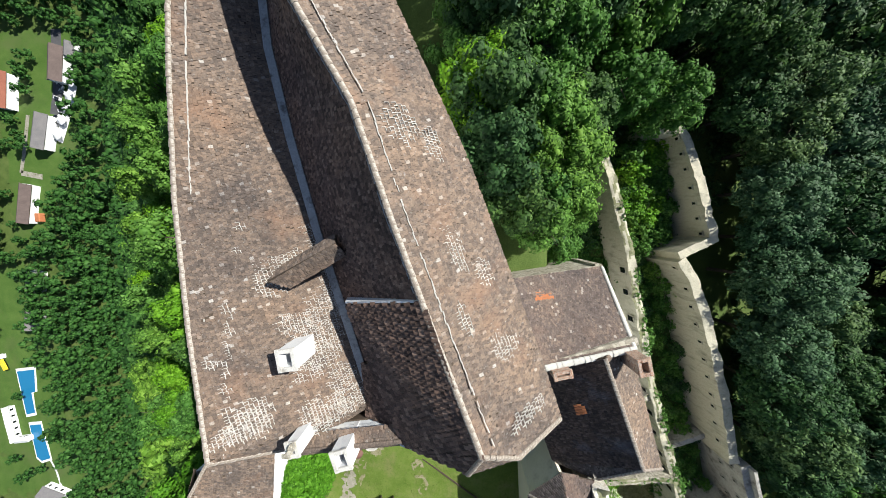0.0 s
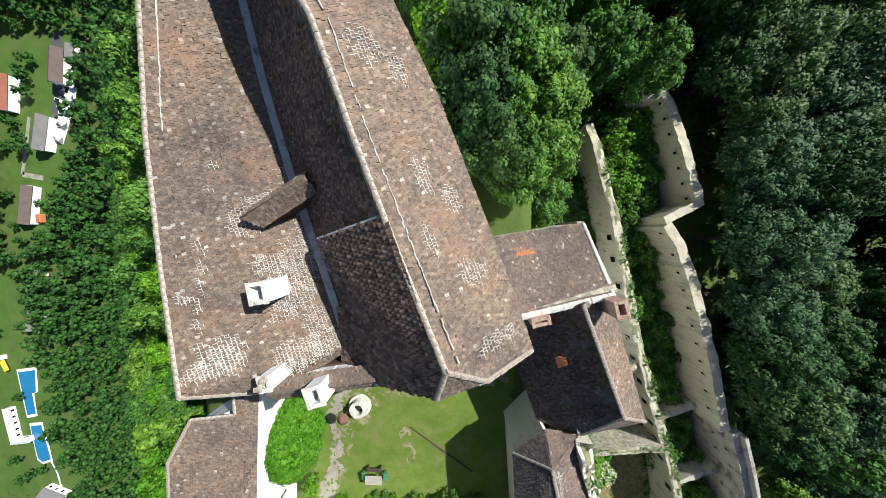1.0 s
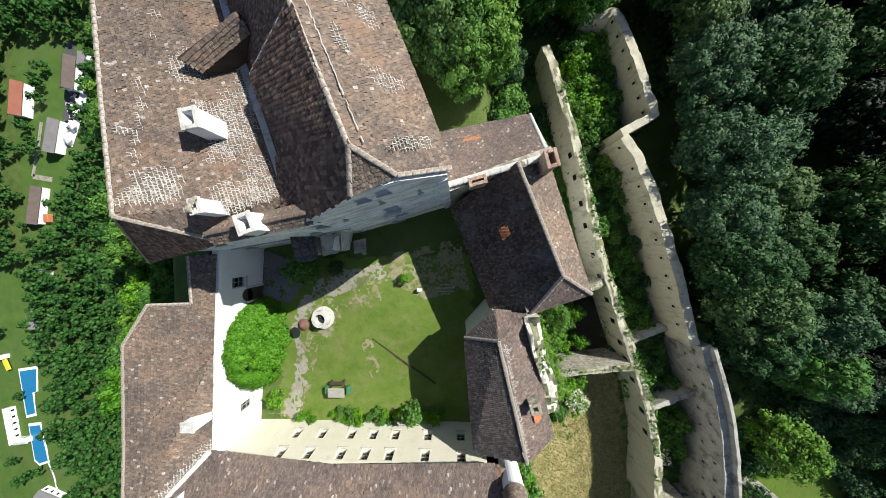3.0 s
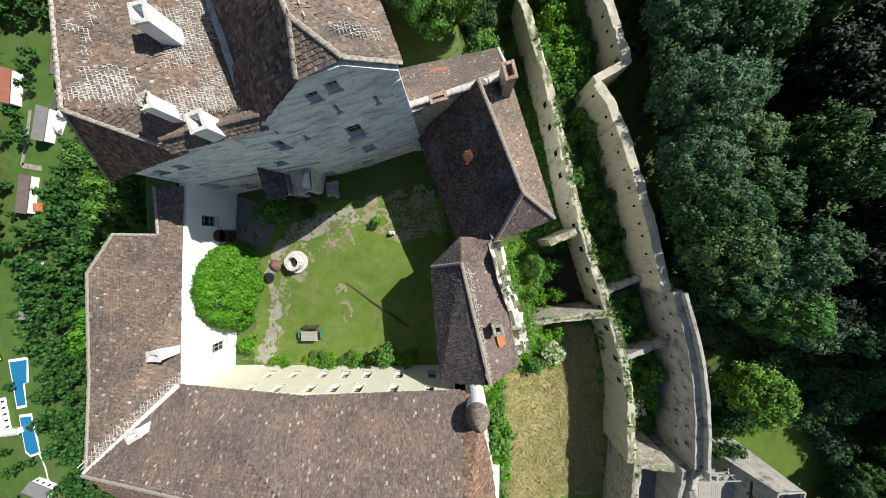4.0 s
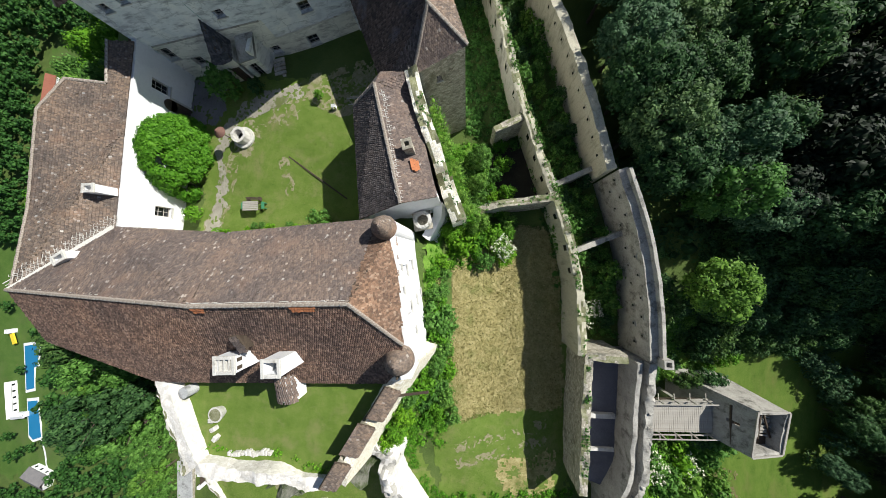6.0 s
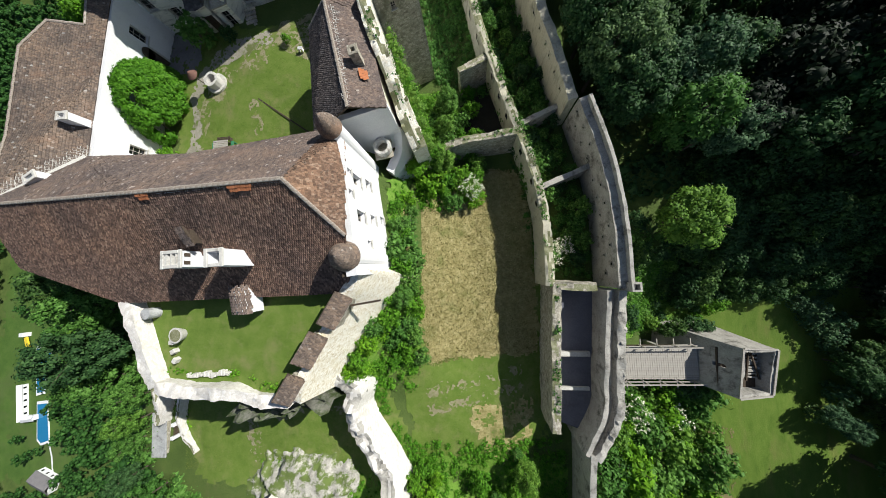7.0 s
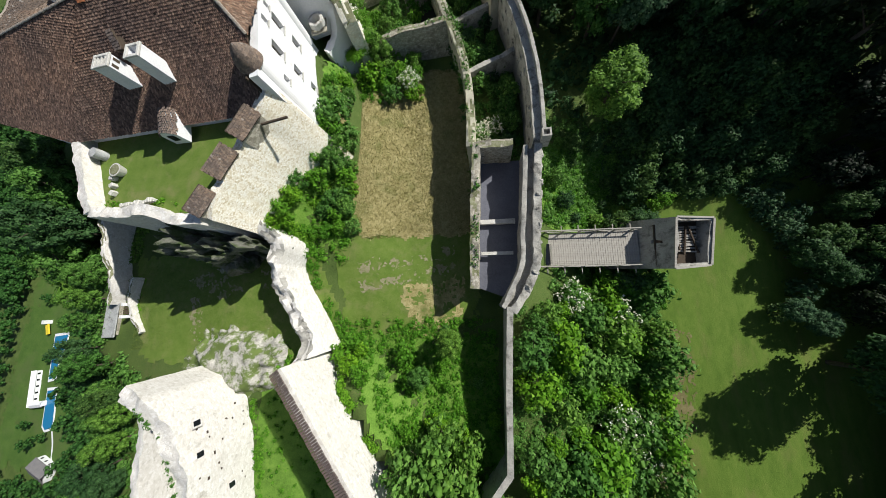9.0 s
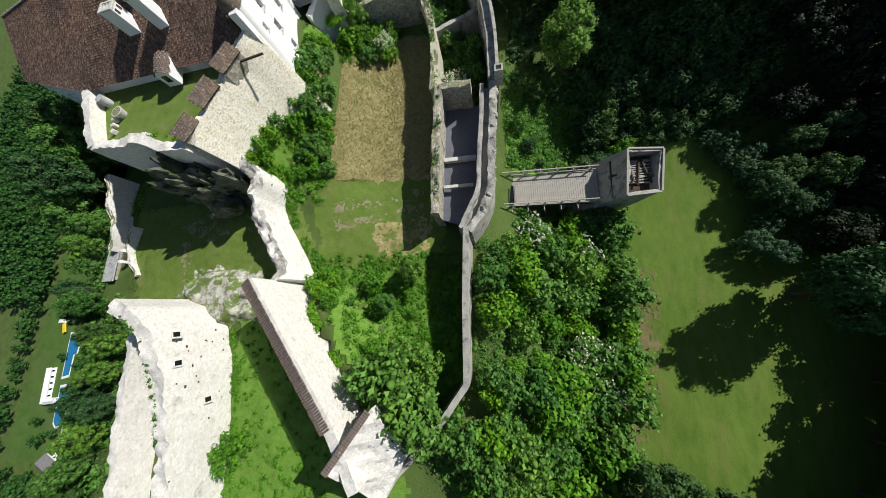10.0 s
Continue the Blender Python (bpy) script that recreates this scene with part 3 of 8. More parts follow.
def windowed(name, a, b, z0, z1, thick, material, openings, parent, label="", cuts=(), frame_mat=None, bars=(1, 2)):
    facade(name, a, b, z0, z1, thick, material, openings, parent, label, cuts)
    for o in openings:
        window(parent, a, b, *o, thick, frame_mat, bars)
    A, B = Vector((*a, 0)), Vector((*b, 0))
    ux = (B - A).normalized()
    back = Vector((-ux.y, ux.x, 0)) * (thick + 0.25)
    # an added dark sheet stands in for the unlit room behind the openings
    facade("dark_backing", (A + back)[:2], (B + back)[:2], z0, z1, 0.1, WOOD_DARK, (), parent, "", [(Vector(p) - Vector((0, 0, 0.2)), n) for p, n in cuts])


def lump(bm, centre, size, seed, rough=0.25, level=3):
    got = bmesh.ops.create_icosphere(bm, subdivisions=level, radius=1.0)
    for v in got["verts"]:
        n = 1 + rough * noise.noise(v.co * 1.7 + Vector((seed * 3.1, seed, 0))) + rough * 0.5 * noise.noise(v.co * 4.1 + Vector((0, seed * 2.3, 1))) + rough * 0.3 * noise.noise(v.co * 9.3 + Vector((seed, 0, 2))) + rough * 0.16 * noise.noise(v.co * 19.0 + Vector((seed, 5, 2)))
        v.co = Vector(centre) + Vector((v.co.x * size[0], v.co.y * size[1], v.co.z * size[2])) * n


def ico(level):
    bm = bmesh.new()
    bmesh.ops.create_icosphere(bm, subdivisions=level, radius=1.0)
    bm.verts.index_update()
    V = np.array([v.co for v in bm.verts])
    F = np.array([[v.index for v in f.verts] for f in bm.faces])
    bm.free()
    return V, F


ICO = {1: ico(1), 2: ico(2)}


def leaf_cloud(seed, blobs, per, size, squash=0.8, core=0, spread=(0.7, 1.12), heart=0.72):
    """Leaves on the outside of many clumps, over lumpy inner masses. blobs: (centre, radius). Returns verts and triangles."""
    rng = np.random.default_rng(seed)
    V, T, n_all = [], [], 0
    for c, r in blobs:
        k = max(6, int(per * r * r))
        d = rng.normal(size=(k, 3))
        d /= np.linalg.norm(d, axis=1)[:, None]
        d = d[d[:, 2] > -0.5]
        k = len(d)
        rad = r * rng.uniform(*spread, k)[:, None]
        p = np.array(c) + d * rad * np.array([1, 1, squash])
        n = d * 1.0 + rng.normal(0, 0.36, (k, 3)) + [0, 0, 0.7]
        n /= np.linalg.norm(n, axis=1)[:, None]
        t = np.cross(n, rng.normal(size=(k, 3)))
        t /= np.linalg.norm(t, axis=1)[:, None] + 1e-9
        b = np.cross(n, t)
        s = size * rng.uniform(0.6, 1.4, k)[:, None]
        tri = np.stack([p - t * s * 0.75 - b * s * 0.5, p + t * s * 0.75 - b * s * 0.5, p + b * s * 1.0 + n * s * 0.1], 1)
        V.append(tri.reshape(-1, 3))
        T.append(np.arange(k * 3).reshape(-1, 3) + n_all)
        n_all += k * 3
        if core:
            iv, it = ICO[core]
            iv = iv * (heart * r * (1 + rng.normal(0, 0.2, (len(iv), 1)))) * [1, 1, squash] + np.array(c)
            V.append(iv)
            T.append(it + n_all)
            n_all += len(iv)
    return np.concatenate(V), np.concatenate(T)


def fast_mesh(name, V, F, material):
    me = bpy.data.meshes.new(name)
    me.vertices.add(len(V))
    me.vertices.foreach_set("co", np.asarray(V, np.float32).ravel())
    k = F.shape[1]
    me.loops.add(F.size)
    me.loops.foreach_set("vertex_index", F.astype(np.int32).ravel())
    me.polygons.add(len(F))
    me.polygons.foreach_set("loop_start", np.arange(0, F.size, k, dtype=np.int32))
    me.update(calc_edges=True)
    me.materials.append(material)
    return me


def crown_blobs(seed, radius, height, count, low=0.35, lump_r=0.36):
    rng = np.random.default_rng(seed)
    blobs = [((0, 0, height * 0.62), radius * 0.55)]
    lean = rng.normal(0, 0.12, 2) * radius
    for i in range(count):
        f = (i + 0.5) / count
        ang = i * 2.399 + rng.normal(0, 0.35)
        up = low + (1 - low) * f
        girth = math.sin(math.pi * min(1.0, 0.18 + 0.82 * (1 - f) ** 0.75) * 0.62 + 0.35)
        r = radius * girth * rng.uniform(0.72, 1.05) * (0.95 if f < 0.85 else 0.45)
        blobs.append(((r * math.cos(ang) * 0.78 + lean[0] * f, r * math.sin(ang) * 0.78 + lean[1] * f, height * up * rng.uniform(0.92, 1.03)), radius * lump_r * rng.uniform(0.65, 1.2)))
    return blobs


def trunk_mesh(seed, height, girth, spread, material=BARK):
    rng = random.Random(seed)
    bm = bmesh.new()

    def limb(p, q, r0, r1, sides=7):
        p, q = Vector(p), Vector(q)
        d = (q - p).normalized()
        s = d.orthogonal().normalized()
        t = d.cross(s)
        rings = []
        for f in (0, 0.5, 1):
            c = p.lerp(q, f) + s * rng.uniform(-0.04, 0.04) * (q - p).length * (f == 0.5)
            r = r0 + (r1 - r0) * f
            rings.append([bm.verts.new(c + (s * math.cos(a) + t * math.sin(a)) * r) for a in [i * math.tau / sides for i in range(sides)]])
        for x, y in zip(rings, rings[1:]):
            for i in range(sides):
                bm.faces.new([x[i], x[(i + 1) % sides], y[(i + 1) % sides], y[i]])
        bm.faces.new(rings[-1])

    limb((0, 0, -1.2), (0, 0, height * 0.55), girth, girth * 0.6)
    limb((0, 0, height * 0.52), (rng.uniform(-.3, .3), rng.uniform(-.3, .3), height * 0.9), girth * 0.6, girth * 0.12)
    for i in range(6):
        a = i * 1.05 + rng.uniform(-.3, .3)
        z = height * (0.3 + 0.07 * i)
        limb((0, 0, z), (math.cos(a) * spread * 0.7, math.sin(a) * spread * 0.7, z + height * 0.22), girth * 0.35, girth * 0.07, 5)
    me = bpy.data.meshes.new("trunk")
    bmesh.ops.recalc_face_normals(bm, faces=bm.faces)
    bm.to_mesh(me)
    bm.free()
    me.materials.append(material)
    return me


TREE_KINDS, CROWN_LEAVES = {}, {}


def tree_kind(key, seed, radius, height, count, per, leaf, material, low=0.35, girth=0.28, lump_r=0.36, core=1, spread=(0.7, 1.12), heart=0.72):
    V, F = leaf_cloud(seed, crown_blobs(seed, radius, height, count, low, lump_r), per, leaf, core=core, spread=spread, heart=heart)
    TREE_KINDS[key] = (fast_mesh("crown", V, F, material), trunk_mesh(seed, height, girth, radius))
    CROWN_LEAVES[key] = (V, F)


def plant_tree(key, x, y, z, scale, turn, label, category="tree", name="tree", group="", tall=1.0):
    crown, trunk = TREE_KINDS[key]
    t = tagged(new(name), label, category, group)
    t.matrix_basis = Matrix.LocRotScale((x, y, z), Euler((0, 0, turn)), (scale, scale, scale * tall))
    for nm, me in (("trunk", trunk), ("crown", crown)):
        ob = new(nm, me)
        ob.parent = t
    return t


def smooth01(a, b, x):
    f = min(1.0, max(0.0, (x - a) / (b - a)))
    return f * f * (3 - 2 * f)


def ground_z(x, y):
    """The lie of the land: the castle hill, its terraces, the wooded slopes and the valley floor."""
    inner = -4.6 - 0.6 * smooth01(12, 30, x)
    court = smooth01(12.5, 10.5, x) * smooth01(-45.5, -42, y) * smooth01(-27, -24.5, x)
    z = inner + (2.8 - inner) * court
    lower = smooth01(-44, -56, y)
    z += lower * (1.2 * smooth01(16, 6, x) - 0.9 * smooth01(20, 30, x))
    # outside the walls to the east: a ditch, then the slope down to the field
    z += -2.2 * smooth01(33, 42, x) * smooth01(-40, -20, y)
    z += -7.6 * smooth01(33, 48, x) * smooth01(-30, -50, y)
    # the far side falls towards the valley
    z += -70 * smooth01(60, 260, x)
    west = -25.0 - 1.5 * smooth01(-40, -60, y) + 3.5 * smooth01(-44, -56, y) + 9 * smooth01(-64, -76, y)
    if x < west:
        z += max(-113.0, (x - west) * 0.72) * smooth01(west, west - 4, x)
    z += 8 * smooth01(30, 90, y) * smooth01(-40, 0, x)
    near = smooth01(-29, -33, y) * (1 - court) * smooth01(5, 8, x)
    z += 1.9 * smooth01(22.0, 14.0, x) * near * smooth01(-64, -52, y)
    lean = 0.42 * min(0.0, max(-10.0, y + 43.0))
    z += 4.2 * smooth01(14.8 + lean, 12.4 + lean, x) * near * smooth01(-58, -51, y)
    off, along = (x - 11.2) * 0.808 + (y + 66.8) * 0.589, (x - 11.2) * 0.589 - (y + 66.8) * 0.808
    z += 3.1 * smooth01(6.5, 1.0, off) * smooth01(-0.2, 0.4, off) * smooth01(0, 5, along) * smooth01(24, 19, along)
    z += 0.35 * noise.noise(Vector((x * 0.13, y * 0.13, 0.0)))
    return max(z, -117.0 + 0.0) if x < -60 else z


# ---- ground ----
def ground_sheet():
    xs = [-2600, -1500, -900, -600, -450] + list(np.arange(-380, -60, 16.0)) + list(np.arange(-60, 70, 1.25)) + list(np.arange(70, 300, 15.0)) + [400, 700, 1300, 2600]
    ys = [-2600, -1300, -700, -450, -300, -240, -200, -170, -150, -135, -122] + list(np.arange(-115, 45, 1.25)) + list(np.arange(45, 200, 12.0)) + [260, 400, 700, 1300, 2600]
    verts = [(x, y, ground_z(x, y)) for y in ys for x in xs]
    n = len(xs)
    faces = [(j * n + i, j * n + i + 1, (j + 1) * n + i + 1, (j + 1) * n + i) for j in range(len(ys) - 1) for i in range(n - 1)]
    return tagged(mesh_object("ground", verts, faces, GROUND, smooth=True), "rough green grass and scrub on the castle hill", "ground", kind="structure")


ground_sheet()


def patch(name, poly, material, label, lift=0.03, step=0.3, ragged=0.35, category="lawn", gaps=0.0):
    """A patch of other ground laid over the sheet, with an uneven edge, and gaps where the grass comes through."""
    xs, ys = [p[0] for p in poly], [p[1] for p in poly]
    pad = ragged * 2
    x0, y0 = min(xs) - pad, min(ys) - pad
    nx, ny = int((max(xs) + pad - x0) / step) + 2, int((max(ys) + pad - y0) / step) + 2
    verts, faces, seen = [], [], {}

    def vid(i, j):
        if (i, j) not in seen:
            seen[i, j] = len(verts)
            x, y = x0 + i * step, y0 + j * step
            p = Vector((x / step * 0.31, y / step * 0.31, 7.0))
            x, y = x + 1.1 * step * noise.noise(p), y + 1.1 * step * noise.noise(p + Vector((0, 0, 9)))
            verts.append((x, y, ground_z(x, y) + lift))
        return seen[i, j]

    cx, cy = np.meshgrid(x0 + (np.arange(nx) + 0.5) * step, y0 + (np.arange(ny) + 0.5) * step)
    wob = np.array([[noise.noise(Vector((x * 0.5, y * 0.5, 3.0))) + 0.6 * noise.noise(Vector((x * 1.7, y * 1.7, 5.0))) for x in cx[0]] for y in cy[:, 0]]) * ragged * 1.7
    ok = inside((cx + wob).ravel(), (cy - wob).ravel(), poly).reshape(cx.shape)
    for j in range(ny):
        for i in range(nx):
            if ok[j, i]:
                if gaps:
                    x, y = cx[j, i], cy[j, i]
                    if 0.7 * noise.noise(Vector((x * 0.8, y * 0.8, 11.0))) + 0.6 * noise.noise(Vector((x * 2.9, y * 2.9, 4.0))) < gaps - 0.5:
                        continue
                faces.append((vid(i, j), vid(i + 1, j), vid(i + 1, j + 1), vid(i, j + 1)))
    return tagged(mesh_object(name, verts, faces, material, smooth=True), label, category, kind="structure")


patch("courtyard_lawn", [(-12.6, -31.5), (8.5, -31.5), (8.5, -14), (-10, -14), (-12.3, -19)], LAWN, "short mown courtyard lawn with worn patches", 0.04, 0.2)
patch("gravel_path", [(-14.8, -30.5), (-12.4, -31.0), (-10.6, -25), (-11.2, -20.5), (-8.2, -16.5), (-1, -14.5), (-0.5, -16), (-7.5, -18.5), (-10.2, -21.5), (-9.4, -26), (-10.8, -31.4)], DIRT, "pale trodden gravel path along the wall", 0.07, 0.085, 0.35, "path", 0.28)
for ring in ([(-9.3, -21.9), (-9.0, -18.8), (-6.0, -18.6), (-5.4, -21.0), (-6.6, -22.4)], [(-12.6, -31.0), (-11.2, -31.2), (-8.6, -23.0), (-8.0, -21.6), (-9.2, -21.6), (-10.2, -24.5)], [(-2.8, -18.9), (-4.2, -18.6), (-3.4, -15.6), (-1.0, -14.8), (-0.6, -17.6)], [(-5.6, -19.0), (-3.0, -19.6), (-0.6, -17.6), (-3.2, -17.8)], [(-3.2, -23.0), (-2.2, -22.8), (-1.4, -26.8), (-2.6, -27.2)]):
    patch("worn_patch", ring, WORN, "bare trodden earth worn into the lawn", 0.06, 0.085, 0.4, "path", 0.56)
for ring in ([(-9.4, -22.2), (-9.0, -22.1), (-11.9, -30.6), (-12.35, -30.5)], [(-8.0, -22.2), (-7.65, -22.1), (-10.2, -30.4), (-10.6, -30.3)], [(0.2, -13.6), (7.2, -12.4), (8.0, -17.6), (3.6, -18.6), (-0.6, -16.6)]):
    patch("worn_patch", ring, WORN, "bare trodden earth worn into the lawn", 0.062, 0.08, 0.14, "path", 0.42)
# this dark patch stands in for the shade on the room's floor
patch("shaded_floor", [(19.6, -20.4), (24.2, -18.6), (26.2, -26.8), (19.8, -27.6)], FLOOR_SHADE, "floor of the roofless room, its shade put into a dark colour", 0.06, 0.25, 0.3, "floor")
patch("stone_paving", [(-14.0, -18.5), (-10.6, -18.6), (-9.6, -14.6), (-13.6, -13.2)], PAVING, "dark worn stone paving in the courtyard corner", 0.09, 0.10, 0.2, "paving", 0.2)
HAY_POLY = [(13.2, -35.4), (16, -33.6), (20.0, -32.2), (23.5, -29.6), (27.2, -30.2), (28.4, -36.5), (28.5, -52.8), (21, -53.0), (15.6, -53.6), (14.4, -48), (13.6, -42)]
patch("lower_lawn", [(13.6, -33.0), (27.0, -31.0), (29.4, -44.0), (29.0, -62), (24, -67), (13.5, -66), (12.0, -52)], LAWN, "green lawn with worn tracks below the meadow", 0.05, 0.4)
patch("hay_meadow", HAY_POLY, HAY, "dry straw-coloured hay meadow between the walls", 0.10, 0.25, 0.5, "meadow")
for ring in ([(15.0, -56.2), (20.5, -55.6), (26.5, -54.2), (26.8, -55.4), (20.5, -57.0), (15.2, -57.6)], [(15.0, -58.6), (21.0, -57.6), (27.0, -56.4), (27.0, -57.2), (21.0, -58.8), (15.2, -59.8)]):
    patch("worn_patch", ring, WORN, "bare trodden earth worn into the lawn", 0.08, 0.10, 0.35, "path", 0.58)
patch("hay_meadow", [(20.0, -59.2), (27.2, -58.0), (27.0, -62.6), (24.2, -66.0), (21.0, -63.5)], HAY, "strip of dry hay on the lower lawn", 0.09, 0.22, 0.5, "meadow", 0.36)
patch("ward_lawn", [(-18.5, -54.5), (10, -54.5), (12.5, -62), (12, -67), (-3, -69), (-15, -68)], LAWN, "lawn of the lower ward among ruins", 0.05, 0.4)
for ring in ([(-9.5, -57.6), (-2.0, -57.4), (0.0, -59.8), (-5.0, -60.4)], [(2.0, -57.2), (5.5, -57.4), (5.0, -59.4), (2.4, -59.2)], [(-8.2, -60.5), (-6.8, -60.4), (-5.6, -65.0), (-7.4, -65.4)]):
    patch("worn_patch", ring, WORN, "bare trodden earth worn into the lawn", 0.08, 0.10, 0.5, "path", 0.55)
patch("field", [(49, -46), (120, -40), (140, -120), (44, -120), (47, -80)], FIELD, "wide mown field below the castle", 0.05, 1.2, 0.8)
patch("grass_bank", [(3.5, -66.5), (11.5, -66.5), (21, -79), (25, -88), (18, -95), (4, -95)], LUSH, "lush grass between the ruined walls", 0.05, 0.5, 0.4)
patch("grass_bank", [(13.5, -64.5), (24, -65), (31, -66), (31, -78), (26, -80), (21, -78)], LUSH, "lush grass and nettles in the lower ward", 0.06, 0.5, 0.4)
patch("grass_bank", [(7.5, -55), (14.2, -54), (13.4, -46), (13.4, -42), (13.2, -35), (15.4, -33), (19.5, -27), (19.5, -19), (15, -19), (12.2, -30), (12.2, -44)], LUSH, "lush weeds at the foot of the white wing", 0.09, 0.4, 0.5)
patch("grass_bank", [(37.5, -52), (37.5, -41), (52, -43), (52, -51.5)], LUSH, "rough green bank beside the bridge", 0.06, 0.6, 0.4)
for lo, hi, seed_gap in (((0.0, 0.45), 0.20, 0.30), ((0.35, 0.75), 0.16, 0.42), ((0.7, 1.15), 0.14, 0.52)):
    edge = [(53.2, -65.0), (53.4, -73.0), (51.2, -80.0), (49.6, -86.0), (47.0, -96.0)]
    patch("field_track", [(x + 2.6 * lo[0] - 1.0, y) for x, y in edge] + [(x + 2.6 * lo[1] - 1.0, y) for x, y in edge[::-1]], TRACK, "dry brown worn track along the edge of the field", hi - 0.06, 0.14, 0.35, "track", seed_gap)

# ---- palace ----
palace = thing("palace", (-3, 2, 2.8), "tall grey-plastered castle palace under two long weathered tile roofs", "castle building")
WR = [(-11.9, -10.8, 16.2), (-13.2, -4.0, 15.5), (-13.8, 3.0, 15.2), (-13.6, 9.5, 15.2), (-13.2, 16.0, 15.2), (-12.6, 26.0, 15.2)]
GU = [(-4.3, -9.6, 12.9), (-6.0, -4.0, 12.9), (-7.6, 1.2, 12.9), (-9.1, 6.9, 12.9), (-10.2, 12.0, 12.9), (-11.0, 22.0, 12.9)]
ER = [(2.1, -8.2, 18.0), (0.2, -3.4, 17.8), (-1.8, 2.0, 17.7), (-3.4, 6.7, 17.6), (-6.0, 11.2, 17.5), (-10.0, 22.0, 17.4)]
EE = [(6.65, -8.55, 15.0), (5.4, -4.9, 14.7), (4.0, -1.2, 14.6), (1.5, 5.2, 14.6), (-1.1, 10.6, 14.6), (-6.0, 21.0, 14.6)]
H1, H2 = (1.6, -10.25, 16.75), (4.0, -9.3, 16.75)
A_S, B_S, C_S = (-11.9, -10.8, 16.2), (-15.2, -13.6, 12.0), (-8.4, -12.3, 13.1)
for i in range(5):
    roof_face(palace, [WR[i], WR[i + 1], GU[i + 1], GU[i]], (GU[i], GU[i + 1]), TILE_WARM, 10 + i)
    roof_face(palace, [ER[i + 1], EE[i + 1], EE[i]] + ([H2] if i == 0 else []) + [ER[i]], (EE[i], EE[i + 1]), TILE_WARM, 20 + i)
    lowA = (GU[i][0] + 0.5, GU[i][1], 12.9)
    lowB = (GU[i + 1][0] + 0.5, GU[i + 1][1], 12.9)
    # inner slope turned from the sun: its shade is in the darker tiles
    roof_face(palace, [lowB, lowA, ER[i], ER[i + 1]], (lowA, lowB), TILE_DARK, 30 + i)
    slab("gutter", [(GU[i][0] - 0.05, GU[i][1], 13.0), (GU[i + 1][0] - 0.05, GU[i + 1][1], 13.0), (GU[i + 1][0] + 0.45, GU[i + 1][1], 13.0), (GU[i][0] + 0.45, GU[i][1], 13.0)], 0.12, LEAD, palace, "grey sheet-metal valley gutter")
    ww = (WR[i][0] - 2.4, WR[i][1], 12.3), (WR[i + 1][0] - 2.4, WR[i + 1][1], 12.3)
    roof_face(palace, [WR[i], WR[i + 1], ww[1], ww[0]], (ww[0], ww[1]), TILE_WARM, 40 + i)
    ridge(palace, WR[i], WR[i + 1])
    ridge(palace, ER[i], ER[i + 1])
roof_face(palace, [A_S, C_S, GU[0]], (C_S, GU[0]), TILE_WARM, 50)
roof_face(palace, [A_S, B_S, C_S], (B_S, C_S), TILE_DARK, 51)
roof_face(palace, [A_S, B_S, (-14.3, -10.8, 12.3)], (B_S, (-14.3, -10.8, 12.3)), TILE_WARM, 52)
ridge(palace, A_S, C_S)
FW, FM, FE = (-14.2, -12.9), (-2.2, -11.2), (6.4, -8.9)
# the south front: three zones of plaster between string courses
windowed("south_wall", FW, FM, 7.0, 13.0, 0.7, PLASTER_GREY, [(1.3, 0.8, 10.4, 11.1), (3.2, 0.8, 10.7, 11.4), (11.3, 0.9, 10.7, 12.0), (9.2, 0.9, 8.0, 8.7)], palace, "grey weathered plaster wall with dark stains", cuts=[((-14.2, -12.9, 11.95), (-0.17, 0.0, 0.985))])
windowed("south_wall", FW, FM, 1.8, 7.0, 0.7, PLASTER_PALE, [(1.1, 1.1, 5.2, 6.6), (3.0, 1.1, 3.8, 5.0), (9.9, 0.9, 4.8, 5.6), (11.2, 1.0, 3.4, 4.2)], palace, "pale stained plaster of the ground storey")
GABLE_CUTS = [((-2.2, -11.0, 14.2), (-0.53, 0.0, 0.85)), ((6.6, -8.6, 14.8), (0.55, 0.0, 0.83)), ((1.7, -10, 16.6), (0, 0, 1))]
windowed("gable_wall", FM, FE, 9.3, 17.4, 0.7, PLASTER_GREY, [(3.9, 0.75, 14.7, 15.5), (5.2, 0.75, 15.0, 15.8), (4.5, 0.28, 13.0, 13.9), (7.0, 0.25, 12.6, 13.5), (1.2, 0.25, 11.2, 11.8), (4.4, 1.15, 9.5, 11.0)], palace, "tall grey plaster gable with dark streaks", cuts=GABLE_CUTS)
windowed("gable_wall", FM, FE, 5.0, 9.3, 0.7, PLASTER_GREY, [(4.3, 1.1, 6.3, 7.3)], palace, "grey plaster of the middle storey")
windowed("gable_wall", FM, FE, 1.8, 5.0, 0.7, PLASTER_PALE, [(3.2, 1.2, 2.9, 4.1)], palace, "cream plaster of the ground storey")


def string_course(a, b, f0, f1, z, mat, high=0.12, proud=0.1):
    a, b = Vector((*a, z)), Vector((*b, z))
    p, q = a.lerp(b, f0), a.lerp(b, f1)
    d = (q - p)
    out = Vector((d.y, -d.x, 0)).normalized()
    m = Matrix.Translation((p + q) / 2 + out * (proud / 2 - 0.02)) @ Matrix.Rotation(math.atan2(d.y, d.x), 4, "Z")
    keep(part("string_course", box_bm(bmesh.new(), (d.length, proud, high), m, 0.02), mat, palace, "stone string course"))


